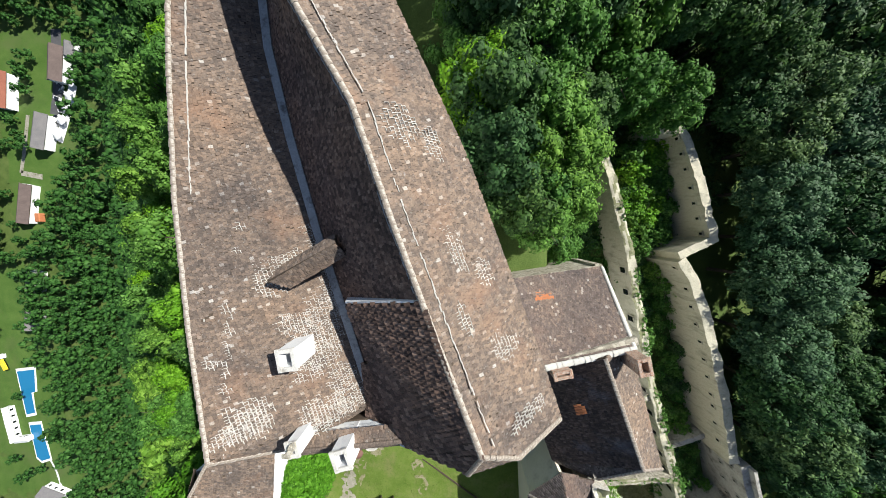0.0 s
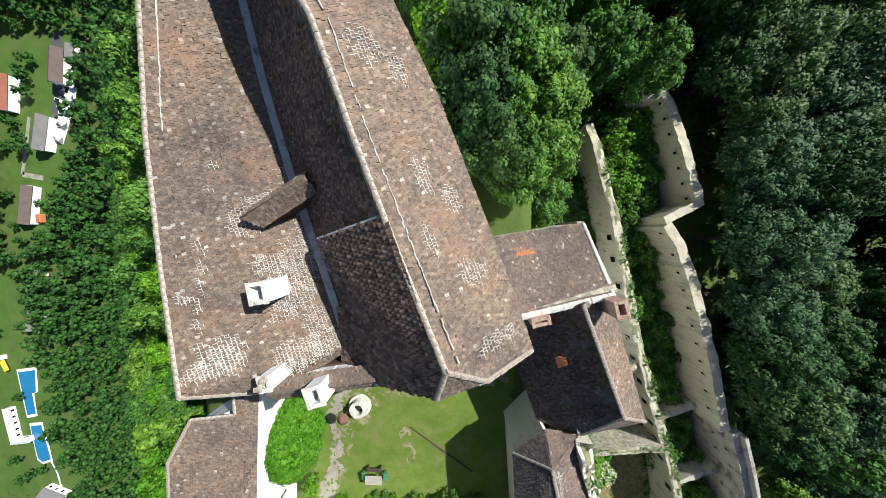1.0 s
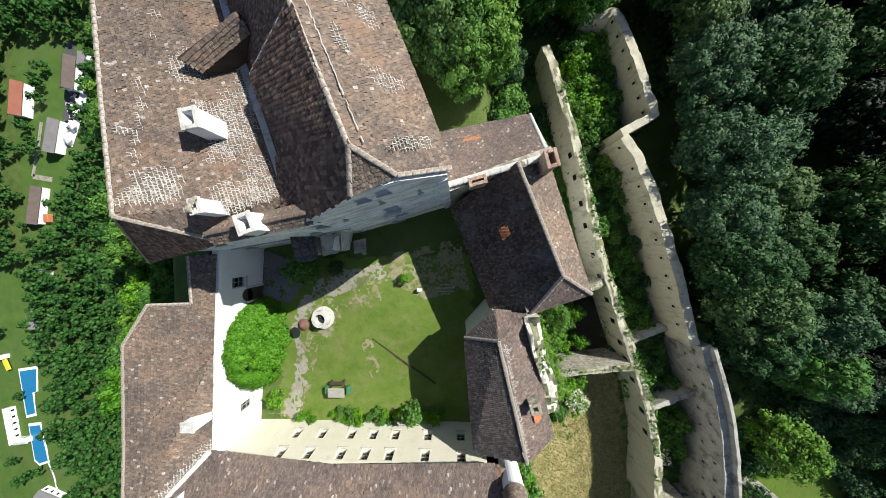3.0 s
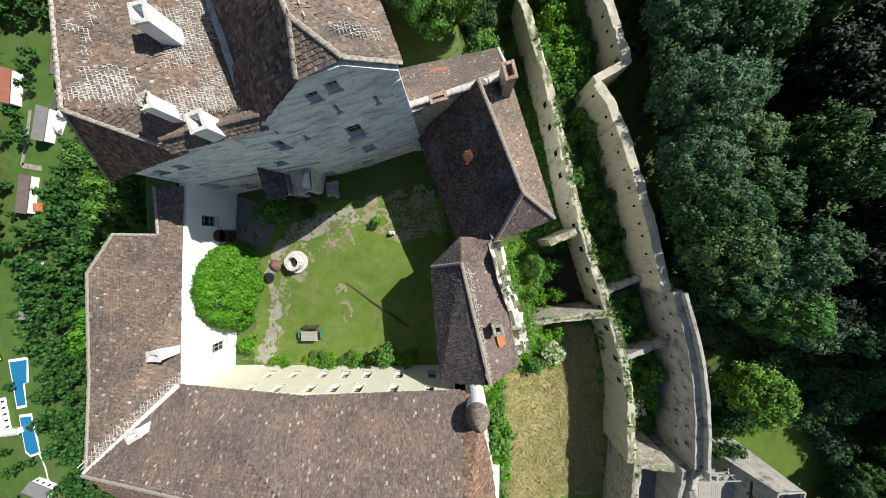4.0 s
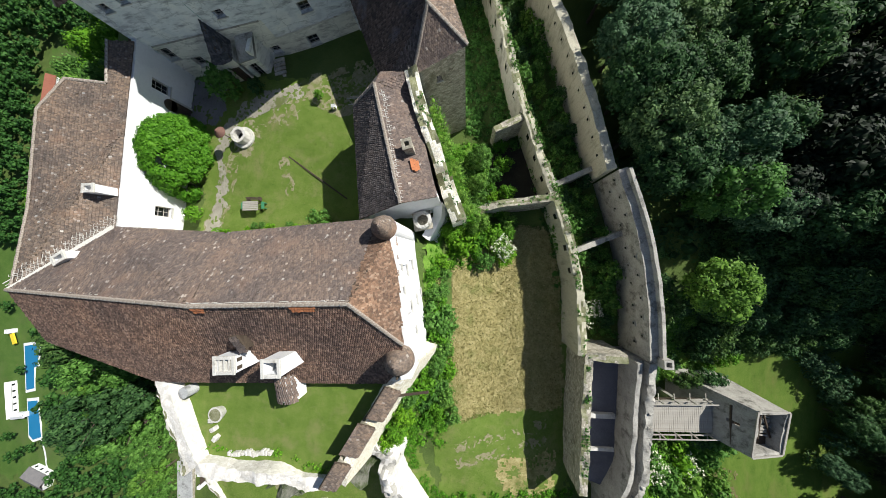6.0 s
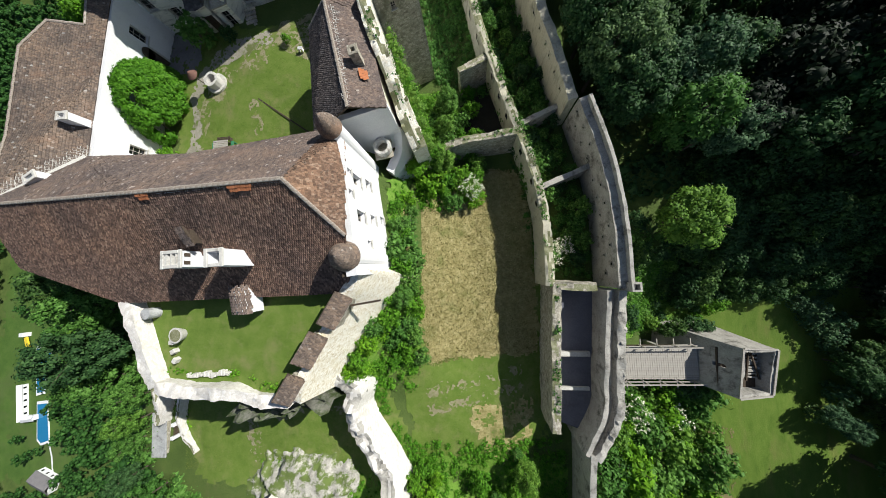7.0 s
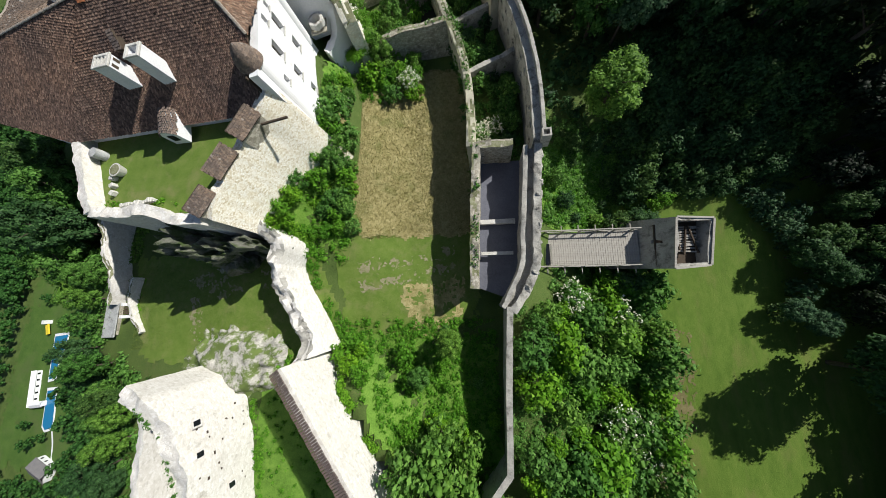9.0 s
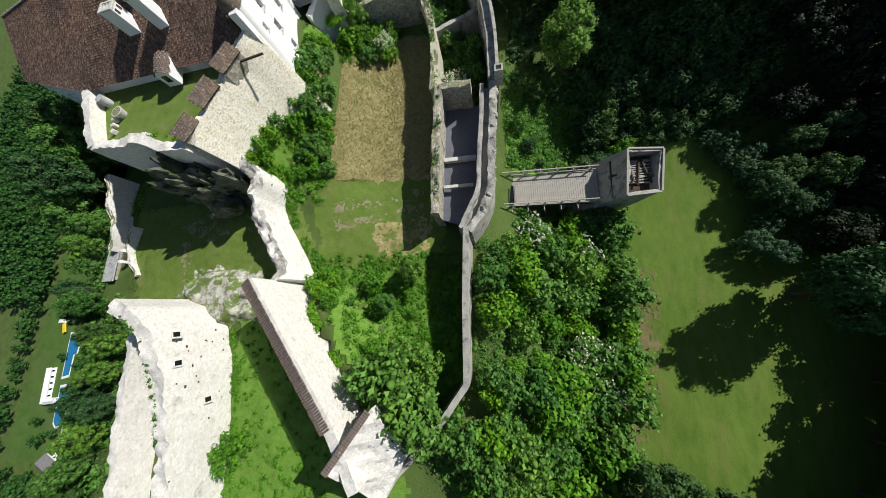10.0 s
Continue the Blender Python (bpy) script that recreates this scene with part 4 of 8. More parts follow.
string_course(FM, FE, 0.0, 1.0, 9.3, PLASTER_GREY)
string_course(FM, FE, 0.0, 1.0, 5.0, MORTAR)
string_course(FW, FM, 0.05, 0.98, 7.0, WALL_GREY)
keep(part("sill_block", box_bm(bmesh.new(), (1.5, 0.35, 0.3), Matrix.Translation((1.95, -10.35, 9.38)) @ Matrix.Rotation(0.26, 4, "Z"), 0.06), MORTAR, palace, "heavy stone sill"))
roof_face(palace, [ER[0], H1, H2], (H1, H2), TILE_WARM, 53)
LW = [(-2.0, -11.1, 14.3), (-5.1, -2.6, 14.6)]
LT = (-0.45, -1.55, 17.9)
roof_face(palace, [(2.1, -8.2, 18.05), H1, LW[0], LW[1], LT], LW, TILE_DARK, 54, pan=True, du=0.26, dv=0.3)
slab("cheek", [LW[1], LT, (-0.5, -1.6, 17.2), (-5.6, -2.7, 13.0)], 0.1, PLASTER_GREY, palace)
slab("eave_wall", [LW[0], LW[1], (-5.5, -2.7, 12.9), (-2.1, -11.2, 12.9)], 0.1, WOOD_DARK, palace)
for i in range(5):
    fillets(palace, ER[i], ER[i + 1], ((-0.19, -0.10), (0.62, -0.36)), 60 + i)
    fillets(palace, WR[i], WR[i + 1], ((-0.17, -0.16), (0.6, -0.26)), 70 + i)
ridge(palace, H1, ER[0])
ridge(palace, ER[0], H2)
ridge(palace, H2, EE[0], RIDGE_CLAY, 0.3)
ridge(palace, A_S, B_S)
facade("parapet", (-8.6, -12.2), (-2.1, -11.1), 12.2, 13.75, 0.9, PLASTER_GREY, (), palace, "plastered parapet under a small tile roof")
for lo, hi in ((((-8.7, -12.45, 13.7), (-2.0, -11.3, 13.9)), ((-8.7, -11.8, 14.2), (-2.1, -10.7, 14.4))), (((-8.6, -11.1, 13.75), (-2.2, -10.05, 13.95)), ((-8.7, -11.8, 14.2), (-2.1, -10.7, 14.4)))):
    roof_face(palace, [lo[0], lo[1], hi[1], hi[0]], lo, TILE_WARM, 57)
ridge(palace, (-8.7, -11.8, 14.2), (-2.1, -10.7, 14.4), TILE_WARM, 0.3)
# valley end beside the gutter, shaded by the same darker tile colour
roof_face(palace, [(-4.6, -10.4, 12.95), (-1.9, -10.3, 14.2), (-3.2, -6.6, 14.2), (-4.9, -6.8, 12.95)], ((-4.6, -10.4, 12.95), (-4.9, -6.8, 12.95)), TILE_DARK, 58)
# the saddle roof that bridges the valley between the two slopes
LK = [(-9.4, -1.4, 14.7), (-5.4, 0.7, 15.0)]
roof_face(palace, [LK[0], LK[1], (-5.1, 0.1, 14.35), (-8.6, -1.9, 14.05)], ((-8.6, -1.9, 14.05), (-5.1, 0.1, 14.35)), TILE_WARM, 55)
roof_face(palace, [LK[0], LK[1], (-5.7, 1.2, 14.35), (-9.1, -0.7, 14.05)], ((-9.1, -0.7, 14.05), (-5.7, 1.2, 14.35)), TILE_WARM, 56)
slab("link_gable", [(-8.6, -1.85, 14.0), (-5.1, 0.12, 14.3), (-5.1, 0.15, 12.8), (-7.4, -1.2, 12.8)], 0.1, WOOD_DARK, palace, "dark side of the saddle roof")
nr = random.Random(8)
WEST_NETS = [(-9.6, -1.3, 1.0, 1.2), (-7.3, -5.0, 1.5, 1.0), (-6.9, -3.6, 1.0, 1.4), (-9.9, -9.0, 0.9, 1.1), (-6.4, -9.4, 1.4, 0.8), (-11.2, -9.8, 0.9, 0.5), (-7.6, -7.0, 0.8, 0.6), (-7.0, -10.2, 1.2, 0.35)]
WEST_NETS += [(-8.3, -4.1, 1.0, 0.7), (-7.0, -6.0, 1.2, 0.9), (-5.4, -9.0, 1.1, 0.8), (-7.2, -9.3, 0.9, 0.7), (-10.4, -9.2, 1.0, 0.8), (-5.9, -7.6, 0.8, 0.9), (-8.6, -0.6, 0.9, 0.8)]
WEST_NETS += [(nr.uniform(-12.3, -7.0), nr.uniform(-8.5, 2.0), nr.uniform(0.2, 0.45), nr.uniform(0.15, 0.35)) for _ in range(5)]
WEST_NETS += [(-11.2 - 0.06 * k, -9.6 + k * 1.1, 0.20, 0.5) for k in range(7)]
WEST_NETS += [(-6.3 - 0.3 * k, -3.4 + k * 0.95, 0.35, 0.55) for k in range(6)]
for sd, (cx, cy, rx, ry) in enumerate(WEST_NETS):
    i = 0 if cy < -4 else 1
    lower = (GU[i + 1][0] - WR[i][0]) * (cy - WR[i][1]) < (GU[i + 1][1] - WR[i][1]) * (cx - WR[i][0])
    mortar_net(palace, [WR[i], GU[i + 1], GU[i]] if lower else [WR[i], WR[i + 1], GU[i + 1]], (GU[i], GU[i + 1]), cx, cy, ry, rx, sd + 1)
EAST_NETS = [(-1.6, 6.2, 0.8, 1.0, 2), (-0.2, 5.6, 0.5, 0.9, 2), (3.4, -4.0, 0.9, 0.9, 0), (1.0, 0.5, 0.5, 1.2, 1), (2.4, -0.6, 0.5, 0.8, 1), (4.6, -7.6, 1.4, 0.4, 0), (1.4, -2.6, 0.3, 0.8, 1)]
for sd, (cx, cy, rx, ry, i) in enumerate(EAST_NETS):
    mortar_net(palace, [ER[i + 1], EE[i + 1], EE[i]], (EE[i], EE[i + 1]), cx, cy, ry, rx, sd + 61)
facade("north_west_wall", (-14.9, 26), (-14.4, -12.9), -6, 12.6, 0.7, PLASTER_GREY, (), palace)
facade("east_wall", (6.4, -9.0), (-1.7, 11.0), -4, 14.3, 0.7, PLASTER_GREY, (), palace)
facade("east_wall", (-1.7, 11.0), (-6.6, 22), -4, 14.3, 0.7, PLASTER_GREY, (), palace)
facade("north_wall", (-6.6, 24), (-15, 26), -4, 12.6, 0.7, PLASTER_GREY, (), palace)


# ---- chimneys ----
def chimney(x, y, z0, z1, w, d, turn, label, mat=PAINT_WHITE, cap=True, open_top=True):
    t = thing("chimney", (x, y, z0), label, "chimney")
    m = Matrix.Translation((x, y, (z0 + z1) / 2)) @ Matrix.Rotation(turn, 4, "Z")
    bm = bmesh.new()
    h = z1 - z0
    wall_t = 0.16
    for sx in (-1, 1):
        box_bm(bm, (wall_t, d, h), m @ Matrix.Translation((sx * (w - wall_t) / 2, 0, 0)))
    for sy in (-1, 1):
        box_bm(bm, (w - 2 * wall_t, wall_t, h), m @ Matrix.Translation((0, sy * (d - wall_t) / 2, 0)))
    keep(part("shaft", bm, mat, t))
    keep(part("flue", box_bm(bmesh.new(), (w - 0.3, d - 0.3, h * 0.6), m @ Matrix.Translation((0, 0, -0.2 * h))), WOOD_DARK, t, "sooty flue"))
    if cap:
        bm = bmesh.new()
        for sx in (-1, 1):
            box_bm(bm, (0.24, d + 0.16, 0.14), m @ Matrix.Translation((sx * (w - 0.12) / 2, 0, h / 2)), 0.02)
        for sy in (-1, 1):
            box_bm(bm, (w - 0.36, 0.24, 0.138), m @ Matrix.Translation((0, sy * (d - 0.12) / 2, h / 2)), 0.02)
        keep(part("rim", bm, mat if mat in (BRICK, RUBBLE) else MORTAR, t))
    if w > 1.3:
        for sx in (-1, 1):
            for sy in (-0.28, 0.28):
                # thin dark plates on the shaft, coloured as the shade in its vents
                keep(part("vent", box_bm(bmesh.new(), (0.04, 0.26, 0.4), m @ Matrix.Translation((sx * (w / 2 + 0.005), sy, h / 2 - 0.42))), WOOD_DARK, t, "dark smoke vent"))
        for k in range(3):
            keep(part("baffle", box_bm(bmesh.new(), (0.09, d - 0.3, 0.3), m @ Matrix.Translation((-w / 4 + k * w / 4, 0, h / 2 - 0.12))), MORTAR, t, "brick baffle in the flue"))
    return t


chimney(-7.9, -5.4, 13.2, 15.6, 0.95, 1.1, 0.15, "square white-plastered chimney with an open top on the tiles")
cowled = chimney(-7.7, -10.3, 13.0, 15.7, 0.62, 0.8, 0.2, "whitewashed chimney with a broken clay cowl")
for k in range(5):
    keep(part("cowl_piece", box_bm(bmesh.new(), (0.5 - 0.05 * k, 0.26, 0.07), Matrix.Translation((-7.95 + 0.1 * k, -10.55 + 0.16 * k, 15.85 + 0.05 * (k % 2))) @ Matrix.Rotation(0.9 * k, 4, "Z") @ Matrix.Rotation(0.35 * math.sin(k * 2.1), 4, "X"), 0.02), RUBBLE, cowled, "broken clay cowl piece"))
chimney(-5.3, -11.3, 12.4, 15.2, 0.95, 1.1, 0.3, "pale grey chimney standing on the parapet")

# ---- east annexes ----
annex = thing("annex", (11, -4, 2.8), "stone annex under a steep lean-to roof of mossy tiles", "castle building")
AN = [(5.9, -8.6, 10.5), (13.5, -6.7, 10.5), (13.5, -1.6, 6.0), (4.4, -3.0, 6.0)]
roof_face(annex, AN, (AN[3], AN[2]), TILE_GREY, 60)
facade("south_wall", (6.2, -9.0), (13.9, -6.5), -4.5, 10.3, 0.6, RUBBLE, (), annex)
facade("east_wall", (13.9, -6.5), (13.7, -1.4), -5, 10.3, 0.6, RUBBLE, (), annex, cuts=[((13.9, -6.7, 10.3), (0.0, 0.66, 0.75))])
facade("north_wall", (13.7, -1.5), (5.5, -2.8), -5, 5.8, 0.6, RUBBLE, (), annex)
tiles(annex, [(7.5, -4.3, 7.42), (9.1, -4.1, 7.42), (9.0, -3.4, 6.8), (7.7, -3.6, 6.8)], (AN[3], AN[2]), TILE_ORANGE, 0.19, 0.23, 92, "patch of pale new tiles")
ridge(annex, AN[0], AN[1], MORTAR, 0.5)
ridge(annex, AN[1], AN[2], MORTAR, 0.3)

store = thing("store_house", (12, -12, 2.8), "stone outbuilding with a hipped roof of dark ribbed tiles", "castle building")
SR = [(11.2, -7.2, 11.0), (14.2, -15.2, 11.0)]
SWe = [(6.4, -9.6, 7.0), (9.6, -18.4, 7.0)]
SEe = [(13.9, -6.4, 9.0), (17.1, -16.9, 9.0)]
SSe = (12.6, -18.6, 8.4)
# west slope in darker ribbed tiles than the east slope
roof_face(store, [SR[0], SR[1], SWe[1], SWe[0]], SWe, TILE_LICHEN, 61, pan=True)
sr_u = (Vector(SWe[1]) - Vector(SWe[0])).normalized()
sr_c = Vector(SR[0]).lerp(Vector(SR[1]), 0.45).lerp(Vector(SWe[0]).lerp(Vector(SWe[1]), 0.45), 0.42) + Vector((-0.05, 0, 0.10))
sr_v = (Vector(SR[0]) - Vector(SWe[0])).normalized()
tiles(store, [tuple(sr_c + sr_u * a + sr_v * b) for a, b in ((-0.45, -0.3), (0.45, -0.35), (0.4, 0.3), (-0.3, 0.4))], SWe, TILE_ORANGE, 0.22, 0.26, 91, "patch of new orange tiles", True)
roof_face(store, [SR[0], SR[1], SEe[1], SEe[0]], SEe, TILE_WARM, 62)
roof_face(store, [SR[1], SEe[1], SSe], (SEe[1], SSe), TILE_GREY, 63)
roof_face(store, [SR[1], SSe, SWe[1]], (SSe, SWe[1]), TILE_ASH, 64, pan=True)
for a, b in ((SR[0], SR[1]), (SR[1], SEe[1]), (SR[1], SSe)):
    ridge(store, a, b)
facade("west_wall", (6.7, -9.4), (9.8, -18.2), 1.0, 7.0, 0.5, PLASTER_CREAM, (), store)
windowed("south_wall", (12.3, -18.4), (16.9, -16.8), -5, 8.6, 0.5, RUBBLE, [(2.4, 0.5, 6.0, 6.7)], store)
facade("east_wall", (16.9, -16.8), (13.8, -6.4), -5, 8.9, 0.5, PLASTER_GREY, (), store)
facade("south_west_wall", (9.8, -18.2), (12.3, -18.4), 1, 7.0, 0.5, PLASTER_CREAM, (), store)

chimney(8.4, -8.4, 9.6, 11.1, 1.2, 0.5, 0.24, "low brick chimney with two flues on the annex ridge", BRICK)
chimney(13.2, -7.3, 9.4, 11.9, 0.75, 1.1, 0.24, "pale brick chimney at the corner of the annex roof", BRICK)

stable = thing("stable_range", (10, -25, 2.8), "narrow courtyard range with a dark saddle roof", "castle building")
CR = [(9.8, -20.2, 9.9), (11.8, -29.6, 9.9)]
CW = [(7.3, -20.6, 8.0), (7.9, -30.4, 8.0)]
CE = [(12.4, -20.0, 8.2), (14.4, -28.8, 8.2)]
# the stable's west slope is also darker than its east slope
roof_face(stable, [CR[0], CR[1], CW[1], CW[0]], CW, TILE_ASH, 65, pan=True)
roof_face(stable, [CR[0], CR[1], CE[1], CE[0]], CE, TILE_GREY, 66)
roof_face(stable, [CR[0], (9.8, -18.2, 8.4), CW[0]], ((9.8, -18.2, 8.4), CW[0]), TILE_ASH, 67, pan=True)
roof_face(stable, [CR[0], (9.8, -18.2, 8.4), (12.3, -18.5, 8.6), CE[0]], ((9.8, -18.2, 8.4), (12.3, -18.5, 8.4)), TILE_GREY, 68)
tiles(stable, [(12.4, -25.9, 9.32), (13.0, -26.1, 8.98), (13.1, -26.9, 8.98), (12.6, -26.8, 9.28)], CE, TILE_ORANGE, 0.19, 0.23, 93, "patch of pale orange tiles")
for k in range(7):
    mortar_net(stable, [CR[0], CR[1], CE[1]], CE, 10.4 + 0.2 * k, -21.2 - 1.25 * k, 0.7, 0.22, 320 + k)
ridge(stable, CR[0], CR[1])
ridge(stable, CR[0], CW[0])
facade("west_wall", (7.6, -20.7), (8.2, -30.4), 1.5, 8.0, 0.5, PLASTER_CREAM, (), stable)
facade("south_wall", (8.2, -30.0), (14.4, -28.6), 1.5, 8.1, 0.5, PLASTER_WHITE, (), stable, cuts=[])
facade("east_wall", (14.3, -28.6), (12.2, -20.0), -4, 8.1, 0.5, PLASTER_CREAM, (), stable)
facade("north_wall", (9.7, -18.4), (7.5, -20.8), 1.5, 8.1, 0.5, PLASTER_CREAM, (), stable)
chimney(12.4, -25.2, 8.2, 10.2, 0.7, 0.7, 0.2, "small weathered stone chimney on the stable roof", RUBBLE)

link_block = thing("link_block", (13, -30.3, 2.0), "low whitewashed block between stable and turret", "outbuilding")
keep(wall_run("wall", [(14.1, -28.3), (13.7, -29.8), (12.4, -31.6)], [-4.6] * 3, [4.6, 2.2, 1.8], 0.9, PLASTER_WHITE, link_block, jag=0.5, seed=71, batter=0.05))
keep(part("roof", box_bm(bmesh.new(), (1.9, 1.9, 0.16), Matrix.Translation((12.4, -30.0, 3.3)) @ Matrix.Rotation(0.15, 4, "Z"), 0.03), RUBBLE, link_block, "flat rubble top"))
ring_wall = thing("round_oven", (12.9, -30.0, 3.5), "round whitewashed masonry ring with a dark mouth", "oven")
for k in range(14):
    a = math.tau * k / 14
    keep(part("ring_stone", box_bm(bmesh.new(), (0.34, 0.36, 0.6), Matrix.Translation((12.5 + 0.72 * math.cos(a), -30.0 + 0.72 * math.sin(a), 3.86 + 0.04 * math.sin(k * 2.2))) @ Matrix.Rotation(a, 4, "Z"), 0.04), MORTAR, ring_wall))
tagged(wall_run("ruined_wall", [(12.5, -18.6), (13.1, -21.5), (14.4, -25.0), (15.1, -28.0), (15.9, -30.0)], [-4.6] * 5, [9.3, 9.0, 7.9, 5.6, 3.4], 1.05, RUBBLE_TAN, jag=0.7, seed=3, crest=MOSS), "broken rubble wall with plants on its crest", "ruined wall")

tagged(wall_run("ruined_pier", [(14.9, -26.6), (16.1, -30.1)], [-4.6, -4.6], [5.9, 3.0], 1.5, RUBBLE_TAN, jag=0.5, seed=21, crest=MOSS), "broken pier of tan rubble at the end of the wall", "ruined wall")

# ---- west wing ----
west_wing = thing("west_wing", (-19, -24, 2.8), "white courtyard wing under a long weathered tile roof", "castle building")
WI = [(-14.0, -13.2, 8.1), (-14.7, -22.0, 8.1), (-15.3, -30.6, 8.1)]
WO = [(-18.9, -17.3, 9.4), (-20.3, -20.4, 10.1), (-20.7, -29.0, 10.1), (-19.8, -35.9, 11.2)]
WN = [(-15.9, -17.4, 8.6), (-16.0, -13.3, 8.6)]
roof_face(west_wing, [WI[0], WI[1], WN[0], WN[1]], (WI[0], WI[1]), TILE_WARM, 70)
roof_face(west_wing, [WN[0], WI[1], WO[1], WO[0]], (WI[0], WI[1]), TILE_WARM, 74)
ridge(west_wing, WO[0], WO[1])
ridge(west_wing, WN[0], WO[0], RIDGE_CLAY, 0.3)
ridge(west_wing, WN[0], WN[1], RIDGE_CLAY, 0.3)
roof_face(west_wing, [WI[1], WI[2], WO[3], WO[2], WO[1]], (WI[1], WI[2]), TILE_WARM, 71)
WX = [(-22.8, -20.6, 7.0), (-23.2, -29.0, 7.0), (-22.4, -38.0, 7.6)]
roof_face(west_wing, [WO[1], WO[2], WX[1], WX[0]], (WX[0], WX[1]), TILE_WARM, 72)
roof_face(west_wing, [WO[2], WO[3], WX[2], WX[1]], (WX[1], WX[2]), TILE_WARM, 73)
ridge(west_wing, WO[1], WO[2])
ridge(west_wing, WO[2], WO[3])
ridge(west_wing, WI[2], WO[3], MORTAR, 0.6)
windowed("court_wall", (-14.85, -31.6), (-13.8, -12.6), 1.8, 8.0, 0.6, PLASTER_WHITE, [(3.0, 1.0, 4.0, 5.5), (15.6, 1.0, 5.0, 6.6)], west_wing)
facade("outer_wall", (-22.4, -20.5), (-22.6, -38), -14, 7.2, 0.6, PLASTER_GREY, (), west_wing)
facade("north_wall", (-15.8, -13.4), (-15.9, -17.2), -12, 8.3, 0.6, PLASTER_GREY, (), west_wing)
facade("north_wall", (-15.9, -17.2), (-22.4, -20.5), -12, 7.2, 0.6, PLASTER_GREY, (), west_wing)
chimney(-16.6, -33.4, 8.6, 10.6, 1.2, 0.7, 0.5, "white weathered chimney on the hip of the wing roofs")
fillets(west_wing, WO[1], WO[2], ((-0.2, -0.14), (0.2, -0.1)), 90)
fillets(west_wing, WO[2], WO[3], ((-0.2, -0.14), (0.2, -0.1)), 91)
fillets(west_wing, WI[2], WO[3], ((-0.45, 0.08), (0.0, 0.16), (0.45, 0.08), (0.75, 0.1)), 92)
for k in range(9):
    f = 0.06 + 0.86 * k / 8
    px_, py_ = WI[2][0] + (WO[3][0] - WI[2][0]) * f, WI[2][1] + (WO[3][1] - WI[2][1]) * f
    mortar_net(west_wing, [WI[1], WI[2], WO[3]], (WI[1], WI[2]), px_ + 0.1, py_ + 0.75, 0.5, 0.62, 200 + k)
chimney(-15.6, -27.4, 8.0, 9.7, 1.1, 0.7, 0.0, "white oblong chimney on the wing roof")

# ---- south wing ----
south_wing = thing("south_wing", (-3, -37, 2.8), "long white wing with a tall hipped tile roof and corner turrets", "castle building")
SI = [(-15.3, -30.6, 8.1), (-4.0, -31.4, 8.4), (9.6, -30.6, 8.8)]
SRg = [(-19.8, -35.9, 11.4), (-1.0, -36.7, 13.8), (9.5, -36.5, 13.8)]
SO = [(-22.2, -41.0, 8.0), (-10.9, -44.5, 7.75), (11.0, -44.0, 7.7)]
HE = (12.2, -39.8, 11.0)
roof_face(south_wing, [SI[0], SI[1], SRg[1], SRg[0]], (SI[0], SI[1]), TILE_GREY, 80)
roof_face(south_wing, [SI[1], SI[2], SRg[2], SRg[1]], (SI[1], SI[2]), TILE_GREY, 81)
roof_face(south_wing, [SRg[0], SRg[1], SO[1], SO[0]], (SO[0], SO[1]), TILE_DARK, 82, pan=True)
roof_face(south_wing, [SRg[1], SRg[2], HE, SO[2], SO[1]], (SO[1], SO[2]), TILE_DARK, 83, pan=True)
roof_face(south_wing, [SRg[2], HE, (11.2, -31.2, 9.2), SI[2]], ((12.2, -39.8, 9.2), (11.2, -31.2, 9.2)), TILE_RUST, 84)
ridge(south_wing, SRg[0], SRg[1])
ridge(south_wing, SRg[1], SRg[2])
ridge(south_wing, SRg[2], HE)
for fa, fb in ((0.0, 0.09), (0.64, 0.80)):
    pa, pb = Vector(SRg[1]).lerp(Vector(SRg[2]), fa), Vector(SRg[1]).lerp(Vector(SRg[2]), fb)
    off = Vector((0.0, -0.42, -0.30))
    up = Vector((0, 0, 0.09))
    tiles(south_wing, [tuple(pa + up), tuple(pb + up), tuple(pb + off + up), tuple(pa + off + up)], (tuple(pa + off), tuple(pb + off)), TILE_ORANGE, 0.19, 0.23, 90, "patch of new orange tiles")
sw_open = [(x, 0.8, z, z + 1.2) for z in (4.2, 6.6) for x in (2.2, 5.4, 8.6, 10.8, 13.0, 16.0, 18.6)]
for k, (p, q) in enumerate(((SRg[0], SRg[1]), (SRg[1], SRg[2]))):
    fillets(south_wing, p, q, ((-0.16, -0.12), (0.16, -0.12)), 80 + k)
windowed("court_wall", (9.0, -31.4), (-14.8, -31.4), 1.8, 8.0, 0.6, PLASTER_CREAM, sw_open, south_wing)
ea_open = [(6.4, 0.55, 9.0, 9.7), (8.2, 0.5, 8.9, 9.5), (4.8, 0.95, 7.1, 8.6), (7.9, 0.95, 7.1, 8.6), (5.0, 0.9, 4.6, 5.8), (8.3, 0.9, 4.8, 6.0), (2.6, 0.6, 6.4, 7.2), (5.4, 0.8, 2.2, 3.2)]
windowed("east_wall", (12.6, -42.6), (11.2, -31.0), -4.5, 10.0, 0.8, PLASTER_WHITE, ea_open, south_wing)
facade("south_wall", (-21.8, -40.7), (-10.9, -43.4), -12, 7.5, 0.6, PLASTER_GREY, (), south_wing)
facade("terrace_wall", (-10.9, -43.8), (11.7, -43.2), -5, 8.2, 0.6, PLASTER_WHITE, (), south_wing)
facade("west_wall", (-22.3, -37.5), (-21.8, -40.7), -12, 7.4, 0.6, PLASTER_GREY, (), south_wing)


